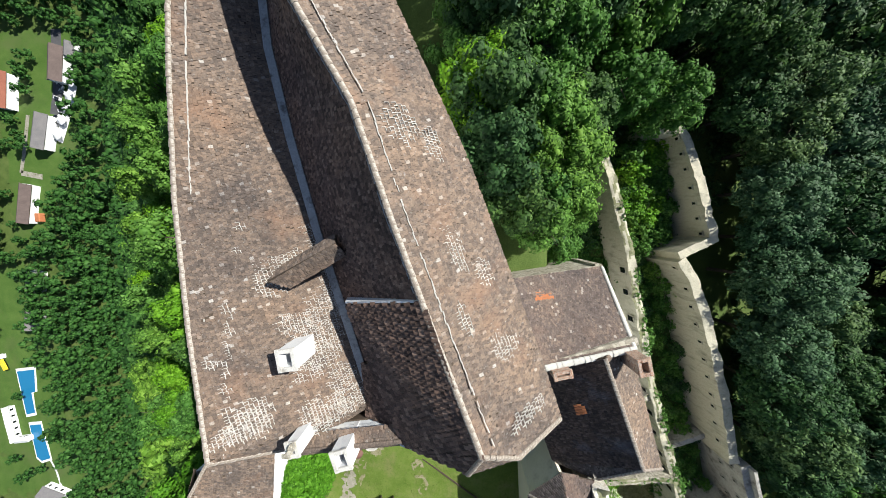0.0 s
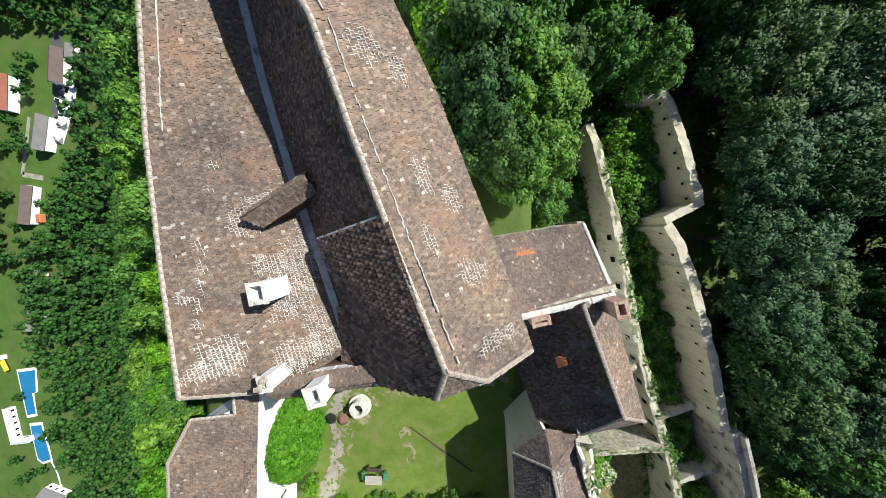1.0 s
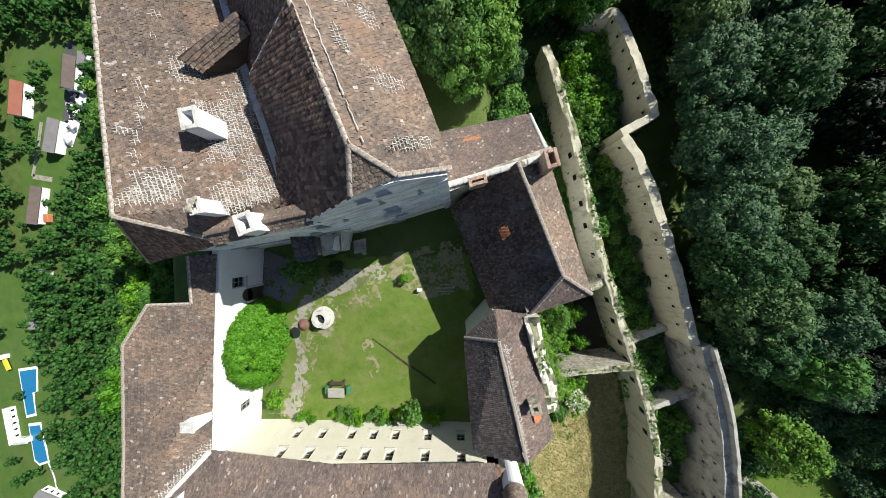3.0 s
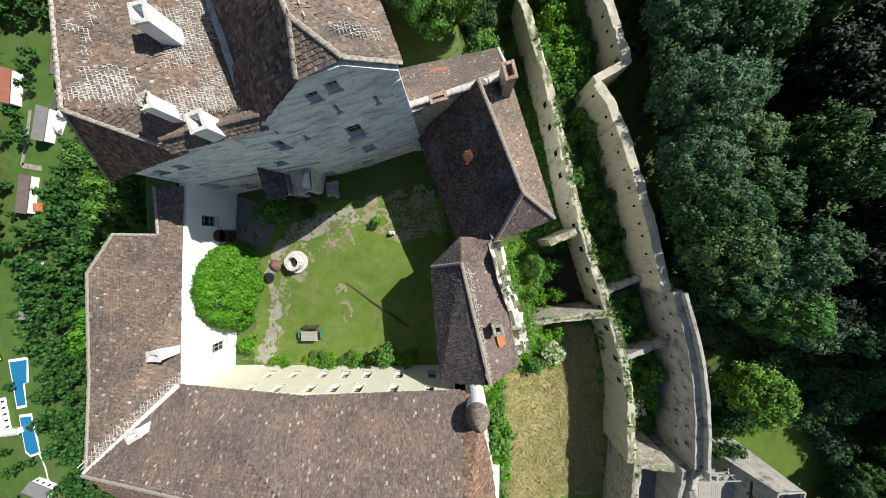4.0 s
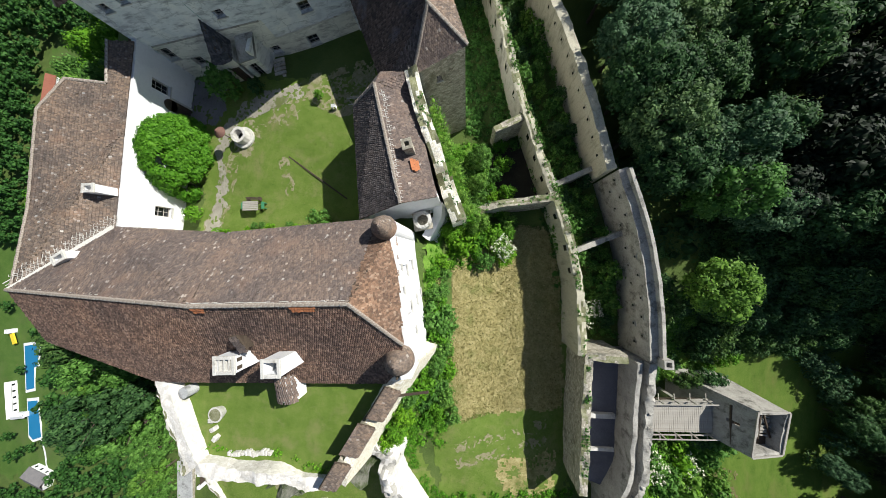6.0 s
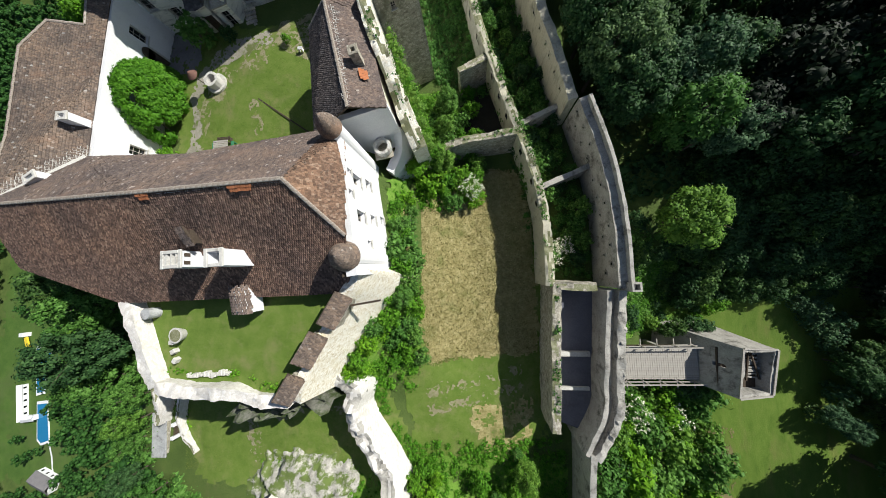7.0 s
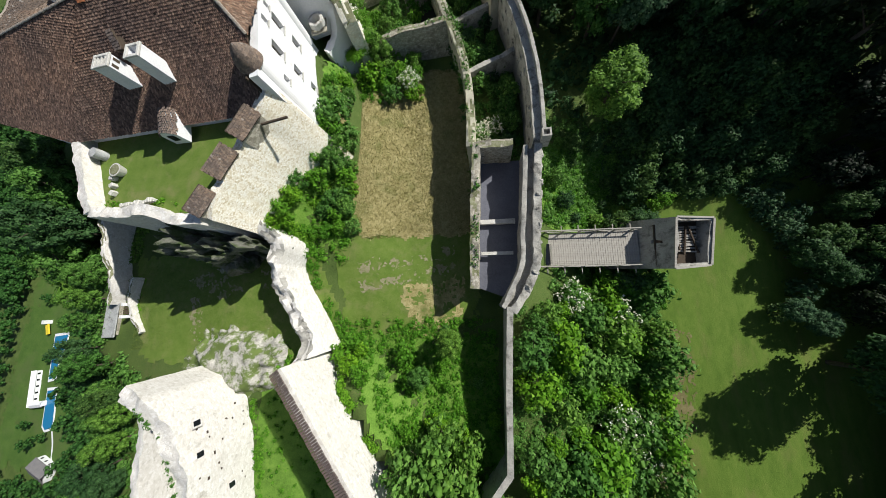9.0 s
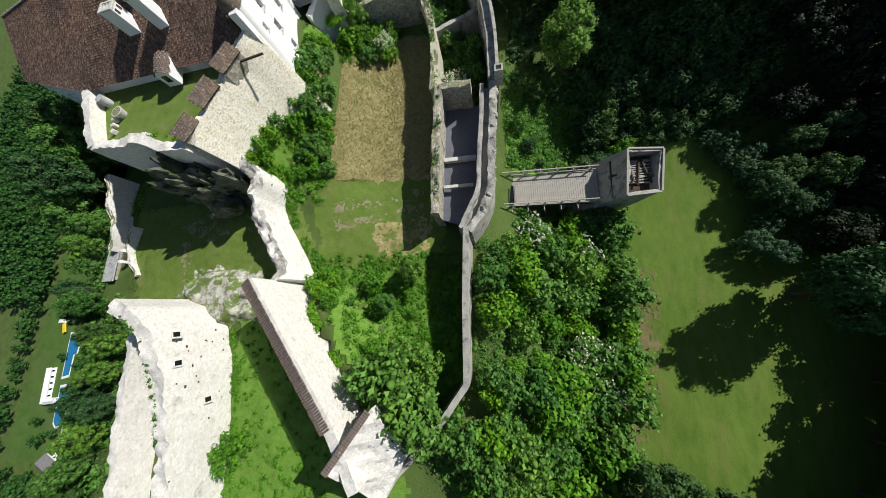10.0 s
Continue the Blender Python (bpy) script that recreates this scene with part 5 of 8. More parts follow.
def turret(x, y, z0, z1, r, label):
    t = thing("turret", (x, y, z0), label, "turret", "corner turrets")
    bm = bmesh.new()
    bmesh.ops.create_cone(bm, segments=24, radius1=r * 0.94, radius2=r, depth=z1 - z0, matrix=Matrix.Translation((x, y, (z0 + z1) / 2)), cap_ends=True)
    keep(part("drum", bm, PLASTER_WHITE, t, smooth=False))
    verts, faces = [], []
    prof = [(r * 1.12, 0.0), (r * 1.08, 0.25), (r * 0.95, 0.7), (r * 0.7, 1.15), (r * 0.36, 1.5), (0.05, 1.75)]
    seg = 26
    for i in range(len(prof) - 1):
        (ra, za), (rb, zb) = prof[i], prof[i + 1]
        sub = 3
        for k in range(sub):
            f0, f1 = k / sub, (k + 1) / sub
            r0, r1 = ra + (rb - ra) * f0 + 0.03, ra + (rb - ra) * f1
            h0, h1 = za + (zb - za) * f0, za + (zb - za) * f1 + 0.02
            for s in range(seg):
                a0, a1 = math.tau * (s + 0.5 * (k % 2)) / seg, math.tau * (s + 0.97 + 0.5 * (k % 2)) / seg
                n = len(verts)
                verts += [(x + r0 * math.cos(a0), y + r0 * math.sin(a0), z1 + h0), (x + r0 * math.cos(a1), y + r0 * math.sin(a1), z1 + h0), (x + r1 * math.cos(a1), y + r1 * math.sin(a1), z1 + h1), (x + r1 * math.cos(a0), y + r1 * math.sin(a0), z1 + h1)]
                faces.append((n, n + 1, n + 2, n + 3))
    keep(mesh_object("cap", verts, faces, TILE_WARM, t, "domed cap of small clay tiles"))
    bm = bmesh.new()
    bmesh.ops.create_cone(bm, segments=24, radius1=r * 1.05, radius2=r * 0.3, depth=1.5, matrix=Matrix.Translation((x, y, z1 + 0.72)), cap_ends=True)
    keep(part("cap_core", bm, WOOD_DARK, t))
    return t


turret(10.75, -31.5, 3.0, 10.4, 0.80, "round white corner turret with a domed tile cap")
turret(11.7, -41.2, 3.0, 9.9, 1.0, "round white corner turret with a domed cap of weathered tiles")
chimney(-0.2, -41.1, 8.3, 12.1, 1.55, 1.15, 0.05, "broad white double chimney on the south slope")
chimney(3.5, -41.1, 8.3, 12.4, 1.3, 1.15, 0.05, "broad white chimney beside its twin")

# ---- terrace and lower ward ----
terrace = slab("terrace_lawn", [(-10.9, -43.7, 6.5), (11.0, -43.3, 6.5), (5.0, -52.9, 6.5), (1.3, -52.8, 6.5), (-7.1, -51.9, 6.5)], 0.6, LAWN)
tagged(terrace, "small lawn of the walled terrace", "lawn", kind="structure")
tagged(wall_run("terrace_west_wall", [(-11.0, -43.6), (-9.4, -47.5), (-7.4, -52.0)], [-6, -5, -4], [7.9, 7.8, 7.6], 1.05, RUBBLE_PALE, jag=0.25, seed=5), "whitewashed terrace wall with a stepped broad crest", "wall")
tagged(wall_run("terrace_south_wall", [(-7.4, -52.0), (-3.5, -52.4), (0.0, -52.2), (2.0, -53.2), (5.0, -53.2)], [-3.5] * 5, [7.6, 8.0, 7.8, 7.0, 7.0], 1.0, RUBBLE_PALE, jag=0.45, seed=6), "sun-bleached curving terrace wall", "wall")
tagged(wall_run("terrace_east_wall", [(12.0, -41.9), (11.3, -43.3), (9.9, -45.2), (8.0, -48.4), (6.3, -51.6), (5.6, -53.2)], [-3.0] * 6, [8.6, 8.4, 8.0, 7.6, 7.2, 6.8], 0.9, RUBBLE_CREAM, jag=0.25, seed=7, batter=0.21), "battered wall of bare limestone below the terrace", "wall")
tagged(wall_run("ward_wall", [(6.6, -52.8), (8.7, -54.4), (7.6, -56.6), (8.0, -59.2), (9.4, -62.0), (10.8, -64.6), (11.4, -66.6)], [-4.5] * 7, [3.2, 2.0, 0.9, 0.4, -0.2, -1.0, 1.2], 1.5, RUBBLE_PALE, jag=0.9, seed=8, batter=0.16, crest=WALL_GREY), "ragged ruined wall of pale limestone with a grey crest", "ruined wall")
tagged(wall_run("ruined_keep_wall", [(-3.9, -69.0), (-1.0, -69.9), (1.0, -72.0), (2.4, -76.0), (3.2, -82.0), (3.6, -92.0)], [-6.0] * 6, [4.8, 5.0, 4.4, 3.6, 2.6, 2.0], 1.5, RUBBLE_PALE, jag=0.5, seed=9, soft=False), "bare remains of a castle keep in pale limestone", "ruined wall")
tagged(wall_run("covered_wall", [(11.2, -66.8), (15.5, -72.6), (20.6, -79.6), (23.0, -84.0)], [-6.0] * 4, [3.5, 3.2, 2.6, 2.4], 1.0, RUBBLE_PALE, jag=0.1, seed=10), "pale curtain wall with a strip of coping tiles", "wall")

# ---- curtain walls ----
tagged(wall_run("inner_curtain_wall", [(17.4, 9.5), (18.4, 5.5), (20.3, -1.6), (21.5, -7.2), (22.7, -13.2), (24.2, -18.4), (26.2, -25.3), (28.2, -31.4), (29.1, -37.0), (29.0, -44.4)], [-6.0] * 10, [-1.2, -0.6, -0.5, -0.5, -0.5, -0.6, -0.6, -0.6, -0.5, -0.4], 0.9, WALL_TAN, jag=0.35, seed=11, crest=MOSS), "weathered inner curtain wall with loopholes", "castle wall")
tagged(wall_run("outer_curtain_wall", [(21.9, 12.4), (24.8, 12.2), (26.6, 7.0), (28.5, 0.6), (25.0, -1.2)], [-7.5] * 5, [-1.5, -0.5, 0.0, 0.0, 0.0], 0.9, WALL_TAN, jag=0.3, seed=12, soft=False), "ruined bastion of the outer curtain wall", "castle wall")
tagged(wall_run("outer_curtain_wall", [(25.2, -1.6), (26.9, -4.0), (28.9, -10.0), (30.9, -17.5), (32.4, -24.5)], [-7.5] * 5, [0.0, 0.0, 0.1, 0.2, 0.2], 1.0, WALL_TAN, jag=0.2, seed=13), "outer curtain wall of tan rendered stone", "castle wall")
tagged(wall_run("outer_curtain_wall", [(33.4, -24.5), (35.1, -31.0), (35.9, -37.5), (35.9, -44.8)], [-8.5] * 4, [0.3, 0.3, 0.3, 0.2], 1.0, WALL_GREY, jag=0.12, seed=14), "grey outer wall with rows of loopholes", "castle wall")
tagged(wall_run("gate_wall", [(35.3, -45.0), (35.1, -48.7), (34.6, -54.0), (34.5, -57.6), (33.0, -60.2), (32.1, -61.8)], [-9.5] * 6, [-1.0, -1.3, -1.5, -1.6, -1.6, -1.6], 1.5, WALL_GREY, jag=0.1, seed=15), "gate wall with a sunk wall walk", "castle wall")
tagged(wall_run("gate_parapet", [(35.9, -45.0), (35.65, -48.7), (35.2, -54.0), (35.1, -57.6), (33.7, -60.4), (32.6, -61.9)], [-9.0] * 6, [0.1, -0.4, -0.5, -0.7, -0.8, -0.8], 0.75, WALL_GREY, jag=0.45, seed=51), "broken outer parapet of the gate wall", "parapet")
tagged(wall_run("gate_parapet", [(34.65, -45.0), (34.45, -48.7), (33.9, -54.0), (33.8, -57.4), (32.5, -59.9), (31.7, -61.5)], [-7.0] * 6, [-0.2, -0.5, -0.6, -0.8, -0.8, -0.8], 0.45, WALL_GREY, jag=0.2, seed=52), "low inner parapet of the gate wall", "parapet")
tagged(wall_run("gate_yard_wall", [(33.4, -44.6), (29.6, -44.4), (29.2, -52.0), (28.9, -59.6)], [-7.0] * 4, [0.0, -0.2, -0.6, -1.0], 0.9, RUBBLE, jag=0.3, seed=16, crest=MOSS, soft=False), "mossy wall of the gate yard", "castle wall")
tagged(wall_run("south_curtain_wall", [(32.3, -61.4), (31.9, -69.0), (31.7, -77.0), (28.0, -82.0), (24.0, -86.0)], [-9.0] * 5, [-0.8, -1.6, -2.6, -2.8, -3.0], 0.6, WALL_GREY, jag=0.06, seed=17, soft=False), "long outer wall with a stone coping", "castle wall")
tagged(wall_run("cross_wall", [(20.2, -19.0), (24.2, -17.3)], [-5.5] * 2, [-0.8, -0.8], 0.8, RUBBLE, jag=0.2, seed=18, crest=MOSS), "low cross wall of rubble between the wards", "wall")
tagged(wall_run("cross_wall", [(18.0, -28.6), (19.5, -27.8), (26.4, -27.2)], [-5.5] * 3, [-0.6, -0.4, -0.4], 0.8, RUBBLE, jag=0.2, seed=19, crest=MOSS), "low cross wall with a pale crest", "wall")

# ---- bridge and tower ----
tower = thing("gate_tower", (51, -54.5, -12), "roofless square gate tower of grey plastered stone", "tower")
TX = [(50.5, -52.15), (54.3, -52.35), (53.4, -57.4), (49.8, -57.7)]
TB = [(48.7, -51.5), (53.6, -51.7), (52.8, -57.2), (48.1, -57.4)]
T_TOP = [-5.2, -5.6, -5.8, -5.5]


def tower_wall(name, i, openings=()):
    """One side of the tower: it leans in towards the top and has a broken crest."""
    k = (i + 1) % 4
    foot_a, foot_b = Vector((*TB[i], -8.6)), Vector((*TB[k], -8.6))
    top_a, top_b = Vector((*TX[i], T_TOP[i])), Vector((*TX[k], T_TOP[k]))
    foot_a, foot_b = foot_a + (foot_a - top_a) * 1.6, foot_b + (foot_b - top_b) * 1.6
    centre = Vector((51.3, -54.9, 0))
    n, rows, bm = 14, 16, bmesh.new()
    skins = []
    for depth in (0.0, 0.3):
        grid = []
        for r in range(rows + 1):
            line = []
            for c in range(n + 1):
                p = foot_a.lerp(top_a, r / rows).lerp(foot_b.lerp(top_b, r / rows), c / n)
                inward = Vector((centre.x - p.x, centre.y - p.y, 0)).normalized()
                p = p + inward * depth * 1.3
                if r == rows:
                    p.z += 0.10 * noise.noise(Vector((c * 0.7, i * 5.0, 0.0)))
                elif depth == 0.0:
                    p += inward * 0.05 * noise.noise(p * 0.9)
                line.append(bm.verts.new(p))
            grid.append(line)
        skins.append(grid)
    for d, grid in enumerate(skins):
        for r in range(rows):
            for c in range(n):
                if (r, c) not in openings:
                    bm.faces.new([grid[r][c], grid[r][c + 1], grid[r + 1][c + 1], grid[r + 1][c]])
    for c in range(n):
        bm.faces.new([skins[0][rows][c], skins[0][rows][c + 1], skins[1][rows][c + 1], skins[1][rows][c]])
    for r, c in openings:
        sides = (((r, c), (r, c + 1), (r - 1, c)), ((r + 1, c), (r + 1, c + 1), (r + 1, c)), ((r, c), (r + 1, c), (r, c - 1)), ((r, c + 1), (r + 1, c + 1), (r, c + 1)))
        for (ra, ca), (rb, cb), beyond in sides:
            if beyond in openings:
                continue
            bm.faces.new([skins[0][ra][ca], skins[0][rb][cb], skins[1][rb][cb], skins[1][ra][ca]])
    keep(part(name, bm, WALL_GREY, tower))


for i, nm in enumerate(("north_wall", "east_wall", "south_wall", "west_wall")):
    tower_wall(nm, i, ((12, 7), (13, 7)) if i == 3 else ())
slab("floor", [(x, y, -7.0) for x, y in [(49.3, -52.5), (53.6, -52.3), (52.9, -57.1), (49.0, -57.2)]], 0.2, WOOD_DARK, tower)
bridge = thing("footbridge", (42, -54.5, -14), "silvered timber footbridge with rails leading to the gate tower", "bridge")
slab("deck", [(36.3, -53.1, -8.0), (48.2, -52.6, -8.6), (48.0, -57.0, -8.6), (36.3, -56.5, -8.0)], 0.2, WOOD, bridge)


# ---- courtyard things ----
def well():
    x, y, z = -7.4, -20.3, 2.8
    t = thing("well", (x, y, z), "round stone well with a broad kerb on the lawn", "well")
    for nm, r0, r1, h, z0 in (("kerb_stone", 0.88, 1.18, 0.3, 0.0), ("ring_stone", 0.56, 0.85, 0.9, 0.1)):
        seg = 20 if nm == "kerb_stone" else 14
        for i in range(seg):
            bm = bmesh.new()
            a0, a1 = math.tau * (i + 0.03) / seg, math.tau * (i + 0.97) / seg
            q = [Vector((x + r * math.cos(a), y + r * math.sin(a), z + z0)) for a in (a0, a1) for r in (r0, r1)]
            up = Vector((0, 0, h + 0.03 * math.sin(i * 2.3)))
            lo = [bm.verts.new(p) for p in (q[0], q[1], q[3], q[2])]
            hi = [bm.verts.new(p + up) for p in (q[0], q[1], q[3], q[2])]
            bm.faces.new(hi)
            for k in range(4):
                bm.faces.new([lo[k], lo[(k + 1) % 4], hi[(k + 1) % 4], hi[k]])
            keep(part(nm, bm, MORTAR, t))
    bm = bmesh.new()
    bmesh.ops.create_circle(bm, segments=20, radius=0.64, cap_ends=True, matrix=Matrix.Translation((x, y, z + 0.3)))
    keep(part("water", bm, GLASS_DARK, t, "dark water in the shaft"))
    j = thing("garden_umbrella", (-8.5, -20.5, 2.8), "small closed brown conical canopy beside the well", "canopy")
    bm = bmesh.new()
    bmesh.ops.create_cone(bm, segments=14, radius1=0.62, radius2=0.08, depth=0.5, cap_ends=True, matrix=Matrix.Translation((-8.5, -20.5, 5.0)))
    keep(part("canopy", bm, surface("brown_cloth", [(0.3, (0.10, 0.05, 0.04)), (0.6, (0.18, 0.10, 0.08))], 2, 12), j))
    bm = bmesh.new()
    bmesh.ops.create_cone(bm, segments=8, radius1=0.04, radius2=0.04, depth=2.1, cap_ends=True, matrix=Matrix.Translation((-8.5, -20.5, 3.82)))
    keep(part("pole", bm, WOOD_DARK, j))


well()


def garden_table():
    c = Vector((-6.0, -28.0, 2.85))
    t = thing("garden_table", c, "grey slatted garden table with green end benches", "table")
    for i in range(5):
        keep(part("slat", box_bm(bmesh.new(), (1.75, 0.17, 0.05), Matrix.Translation(c + Vector((0, -0.4 + 0.2 * i, 0.75))), 0.008), WOOD, t))
    for sx in (-1, 1):
        for sy in (-1, 1):
            keep(part("leg", box_bm(bmesh.new(), (0.08, 0.08, 0.74), Matrix.Translation(c + Vector((sx * 0.7, sy * 0.36, 0.36)))), WOOD_DARK, t))
        b = thing("garden_bench", c + Vector((sx * 1.15, 0.1, 0)), "low green painted bench at the end of the table", "bench", "benches at the table")
        keep(part("seat", box_bm(bmesh.new(), (0.36, 0.75, 0.06), Matrix.Translation(c + Vector((sx * 1.15, 0.1, 0.45))), 0.01), PAINT_GREEN, b))
        for sy in (-1, 1):
            keep(part("leg", box_bm(bmesh.new(), (0.3, 0.07, 0.44), Matrix.Translation(c + Vector((sx * 1.15, 0.1 + sy * 0.28, 0.21)))), PAINT_GREEN, b))
    bb = thing("garden_bench", c + Vector((0, 0.85, 0)), "dark slatted garden bench behind the table", "bench", "benches at the table")
    for i in range(3):
        keep(part("slat", box_bm(bmesh.new(), (1.6, 0.1, 0.04), Matrix.Translation(c + Vector((0, 0.7 + 0.14 * i, 0.45)))), WOOD_DARK, bb))
    for sx in (-1, 1):
        keep(part("leg", box_bm(bmesh.new(), (0.07, 0.4, 0.44), Matrix.Translation(c + Vector((sx * 0.65, 0.84, 0.21)))), WOOD_DARK, bb))


garden_table()


def stair_turret():
    t = thing("stair_turret", (-7.4, -13.0, 2.8), "small stair turret with a steep dark slate roof against the palace", "turret")
    m = Matrix.Translation((-7.4, -12.75, 4.3)) @ Matrix.Rotation(0.15, 4, "Z")
    keep(part("shaft", box_bm(bmesh.new(), (1.7, 1.9, 3.2), m), PLASTER_PALE, t))
    keep(part("doorway", box_bm(bmesh.new(), (0.9, 0.08, 1.9), m @ Matrix.Translation((0.2, -1.02, -0.6))), WOOD_DARK, t, "dark plank door"))
    apex = Vector((-7.1, -11.95, 8.3))
    base = [m @ Vector(p) for p in ((-1.05, -1.2, 1.55), (0.0, -1.4, 1.45), (1.05, -1.2, 1.55), (1.05, 0.9, 1.6), (-1.05, 0.9, 1.6))]
    for k, (a, b) in enumerate(zip(base, base[1:] + base[:1])):
        if k == 3:
            continue
        slab("roof_deck", [a, b, apex], 0.1, WOOD_DARK, t)
        tiles(t, [tuple(a), tuple(b), tuple(apex)], (tuple(a), tuple(b)), SLATE_ROOF, 0.2, 0.2, 400 + k, "dark slates")
    bm = bmesh.new()
    for dx in (-0.16, 0.16):
        box_bm(bm, (0.05, 0.05, 2.4), Matrix.Translation(apex + Vector((dx, 0.1, 1.1))) @ Matrix.Rotation(-dx * 0.5, 4, "Y"))
    for k in range(5):
        box_bm(bm, (0.36 - 0.04 * k, 0.04, 0.05), Matrix.Translation(apex + Vector((0, 0.1, 0.3 + 0.45 * k))))
    keep(part("finial", bm, COPPER, t, "green copper finial frame"))
    p = thing("porch", (-4.7, -12.4, 2.8), "pale plastered porch block with a slate lean-to top", "porch")
    windowed("front_wall", (-6.0, -13.6), (-4.3, -13.2), 2.6, 5.2, 0.4, PLASTER_PALE, [(0.85, 0.8, 2.9, 4.6)], p)
    facade("side_wall", (-4.3, -13.2), (-3.9, -11.4), 2.6, 6.0, 0.4, PLASTER_PALE, (), p)
    slab("top", [(-6.0, -13.75, 5.25), (-4.2, -13.3, 5.25), (-3.8, -11.4, 6.2), (-5.7, -11.8, 6.2)], 0.16, WALL_GREY, p, "worn grey slab roof")
    for k in range(5):
        keep(part("step", box_bm(bmesh.new(), (1.3, 0.32, 0.18), Matrix.Translation((-3.2 + 0.05 * k, -13.7 + 0.34 * k, 2.9 + 0.17 * k)) @ Matrix.Rotation(0.2, 4, "Z"), 0.02), WALL_GREY, p, "worn stone step"))


SLATE_ROOF = tile_material("dark_roof_slates", [(0.0, (0.05, 0.052, 0.06)), (0.5, (0.085, 0.088, 0.10)), (1.0, (0.14, 0.142, 0.155))], (0.17, 0.17, 0.17))
COPPER = surface("green_copper", [(0.3, (0.12, 0.26, 0.25)), (0.6, (0.25, 0.42, 0.40))], 2, 12, rough=0.6, relief=0.2)
stair_turret()
door = thing("arched_door", (-13.6, -17.6, 2.8), "dark arched doorway in the white wall", "door")
keep(part("leaf", box_bm(bmesh.new(), (0.1, 1.2, 2.1), Matrix.Translation((-13.98, -17.4, 3.85))), WOOD_DARK, door))
bm = bmesh.new()
bmesh.ops.create_cone(bm, segments=20, radius1=0.6, radius2=0.6, depth=0.1, cap_ends=True, matrix=Matrix.Translation((-13.98, -17.4, 4.9)) @ Matrix.Rotation(math.pi / 2, 4, "Y"))
keep(part("arch", bm, WOOD_DARK, door))
for sy in (-1, 1):
    keep(part("jamb", box_bm(bmesh.new(), (0.22, 0.2, 2.2), Matrix.Translation((-13.98, -17.4 + sy * 0.72, 3.9)), 0.02), MORTAR, door))
for a, b, nm in (((-5.4, -20.3), (4.3, -27.4), "drain_channel"),):
    d = Vector((b[0] - a[0], b[1] - a[1], 0))
    m = Matrix.Translation(((a[0] + b[0]) / 2, (a[1] + b[1]) / 2, 2.86)) @ Matrix.Rotation(math.atan2(d.y, d.x), 4, "Z")
    tagged(box(nm, (d.length, 0.14, 0.06), m, WOOD_DARK), "narrow dark drain channel across the lawn", "drain")
bm = bmesh.new()
for i in range(4):
    box_bm(bm, (0.5, 0.06, 0.04), Matrix.Translation((2.9, -17.6 + i * 0.09, 3.2)))
for sx in (-1, 1):
    box_bm(bm, (0.05, 0.3, 0.4), Matrix.Translation((2.9 + sx * 0.2, -17.5, 3.0)))
tagged(part("stool", bm, PAINT_WHITE), "small white slatted stool in the shade", "stool")
rack = thing("drying_rack", (5.6, -17.4, 2.8), "pale timber trestle frame in the shaded corner", "frame")
for nm, p, sz in (("leg", (4.8, -17.2, 3.3), (0.07, 0.07, 1.0)), ("leg", (6.4, -17.2, 3.3), (0.07, 0.07, 1.0)), ("rail", (5.6, -17.2, 3.8), (1.8, 0.08, 0.08)), ("rail", (5.6, -17.6, 3.4), (1.8, 0.08, 0.08)), ("brace", (5.6, -16.9, 3.6), (1.3, 0.06, 0.06))):
    keep(part(nm, box_bm(bmesh.new(), sz, Matrix.Translation(p)), WOOD, rack))

# ---- curtain wall loopholes ----
def loophole(x, y, z, ang, w=0.5, h=0.6, mat=WALL_GREY):
    m = Matrix.Translation((x, y, z)) @ Matrix.Rotation(ang, 4, "Z")
    t = thing("loophole", (x, y, z), "dark loophole with a stone surround in the curtain wall", "loophole", "loopholes of the curtain walls")
    bm = bmesh.new()
    for s in (-1, 1):
        box_bm(bm, (0.16, 0.1, h + 0.2), m @ Matrix.Translation((s * (w / 2 + 0.05), 0, 0)))
        box_bm(bm, (w, 0.1, 0.12), m @ Matrix.Translation((0, 0, s * (h / 2 + 0.05))))
    keep(part("surround", bm, mat, t))
    # a flat dark plate stands in for the shade inside the loophole
    keep(part("dark_plate", box_bm(bmesh.new(), (w, 0.05, h), m), GLASS_DARK, t))


def loopholes_along(line, side, zs, gap, start=1.0, mat=WALL_GREY, thick=1.0, w=0.32, h=0.4):
    for (x0, y0), (x1, y1) in zip(line, line[1:]):
        L = math.hypot(x1 - x0, y1 - y0)
        ux, uy = (x1 - x0) / L, (y1 - y0) / L
        nx, ny = uy * side, -ux * side
        s = start
        k = 0
        while s < L - 0.5:
            loophole(x0 + ux * s + nx * (thick / 2 + 0.03), y0 + uy * s + ny * (thick / 2 + 0.03), zs[k % len(zs)], math.atan2(uy, ux), w, h, mat)
            s += gap
            k += 1


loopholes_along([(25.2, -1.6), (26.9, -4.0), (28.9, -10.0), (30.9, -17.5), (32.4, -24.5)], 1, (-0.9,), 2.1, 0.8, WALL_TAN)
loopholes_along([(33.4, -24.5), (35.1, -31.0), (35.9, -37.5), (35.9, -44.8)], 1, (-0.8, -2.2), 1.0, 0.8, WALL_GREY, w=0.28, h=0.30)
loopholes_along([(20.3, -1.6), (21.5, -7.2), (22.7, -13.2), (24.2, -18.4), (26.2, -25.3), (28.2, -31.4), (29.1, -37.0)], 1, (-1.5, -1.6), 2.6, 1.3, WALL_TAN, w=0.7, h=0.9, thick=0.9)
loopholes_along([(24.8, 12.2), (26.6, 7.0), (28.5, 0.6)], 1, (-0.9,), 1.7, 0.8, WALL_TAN)

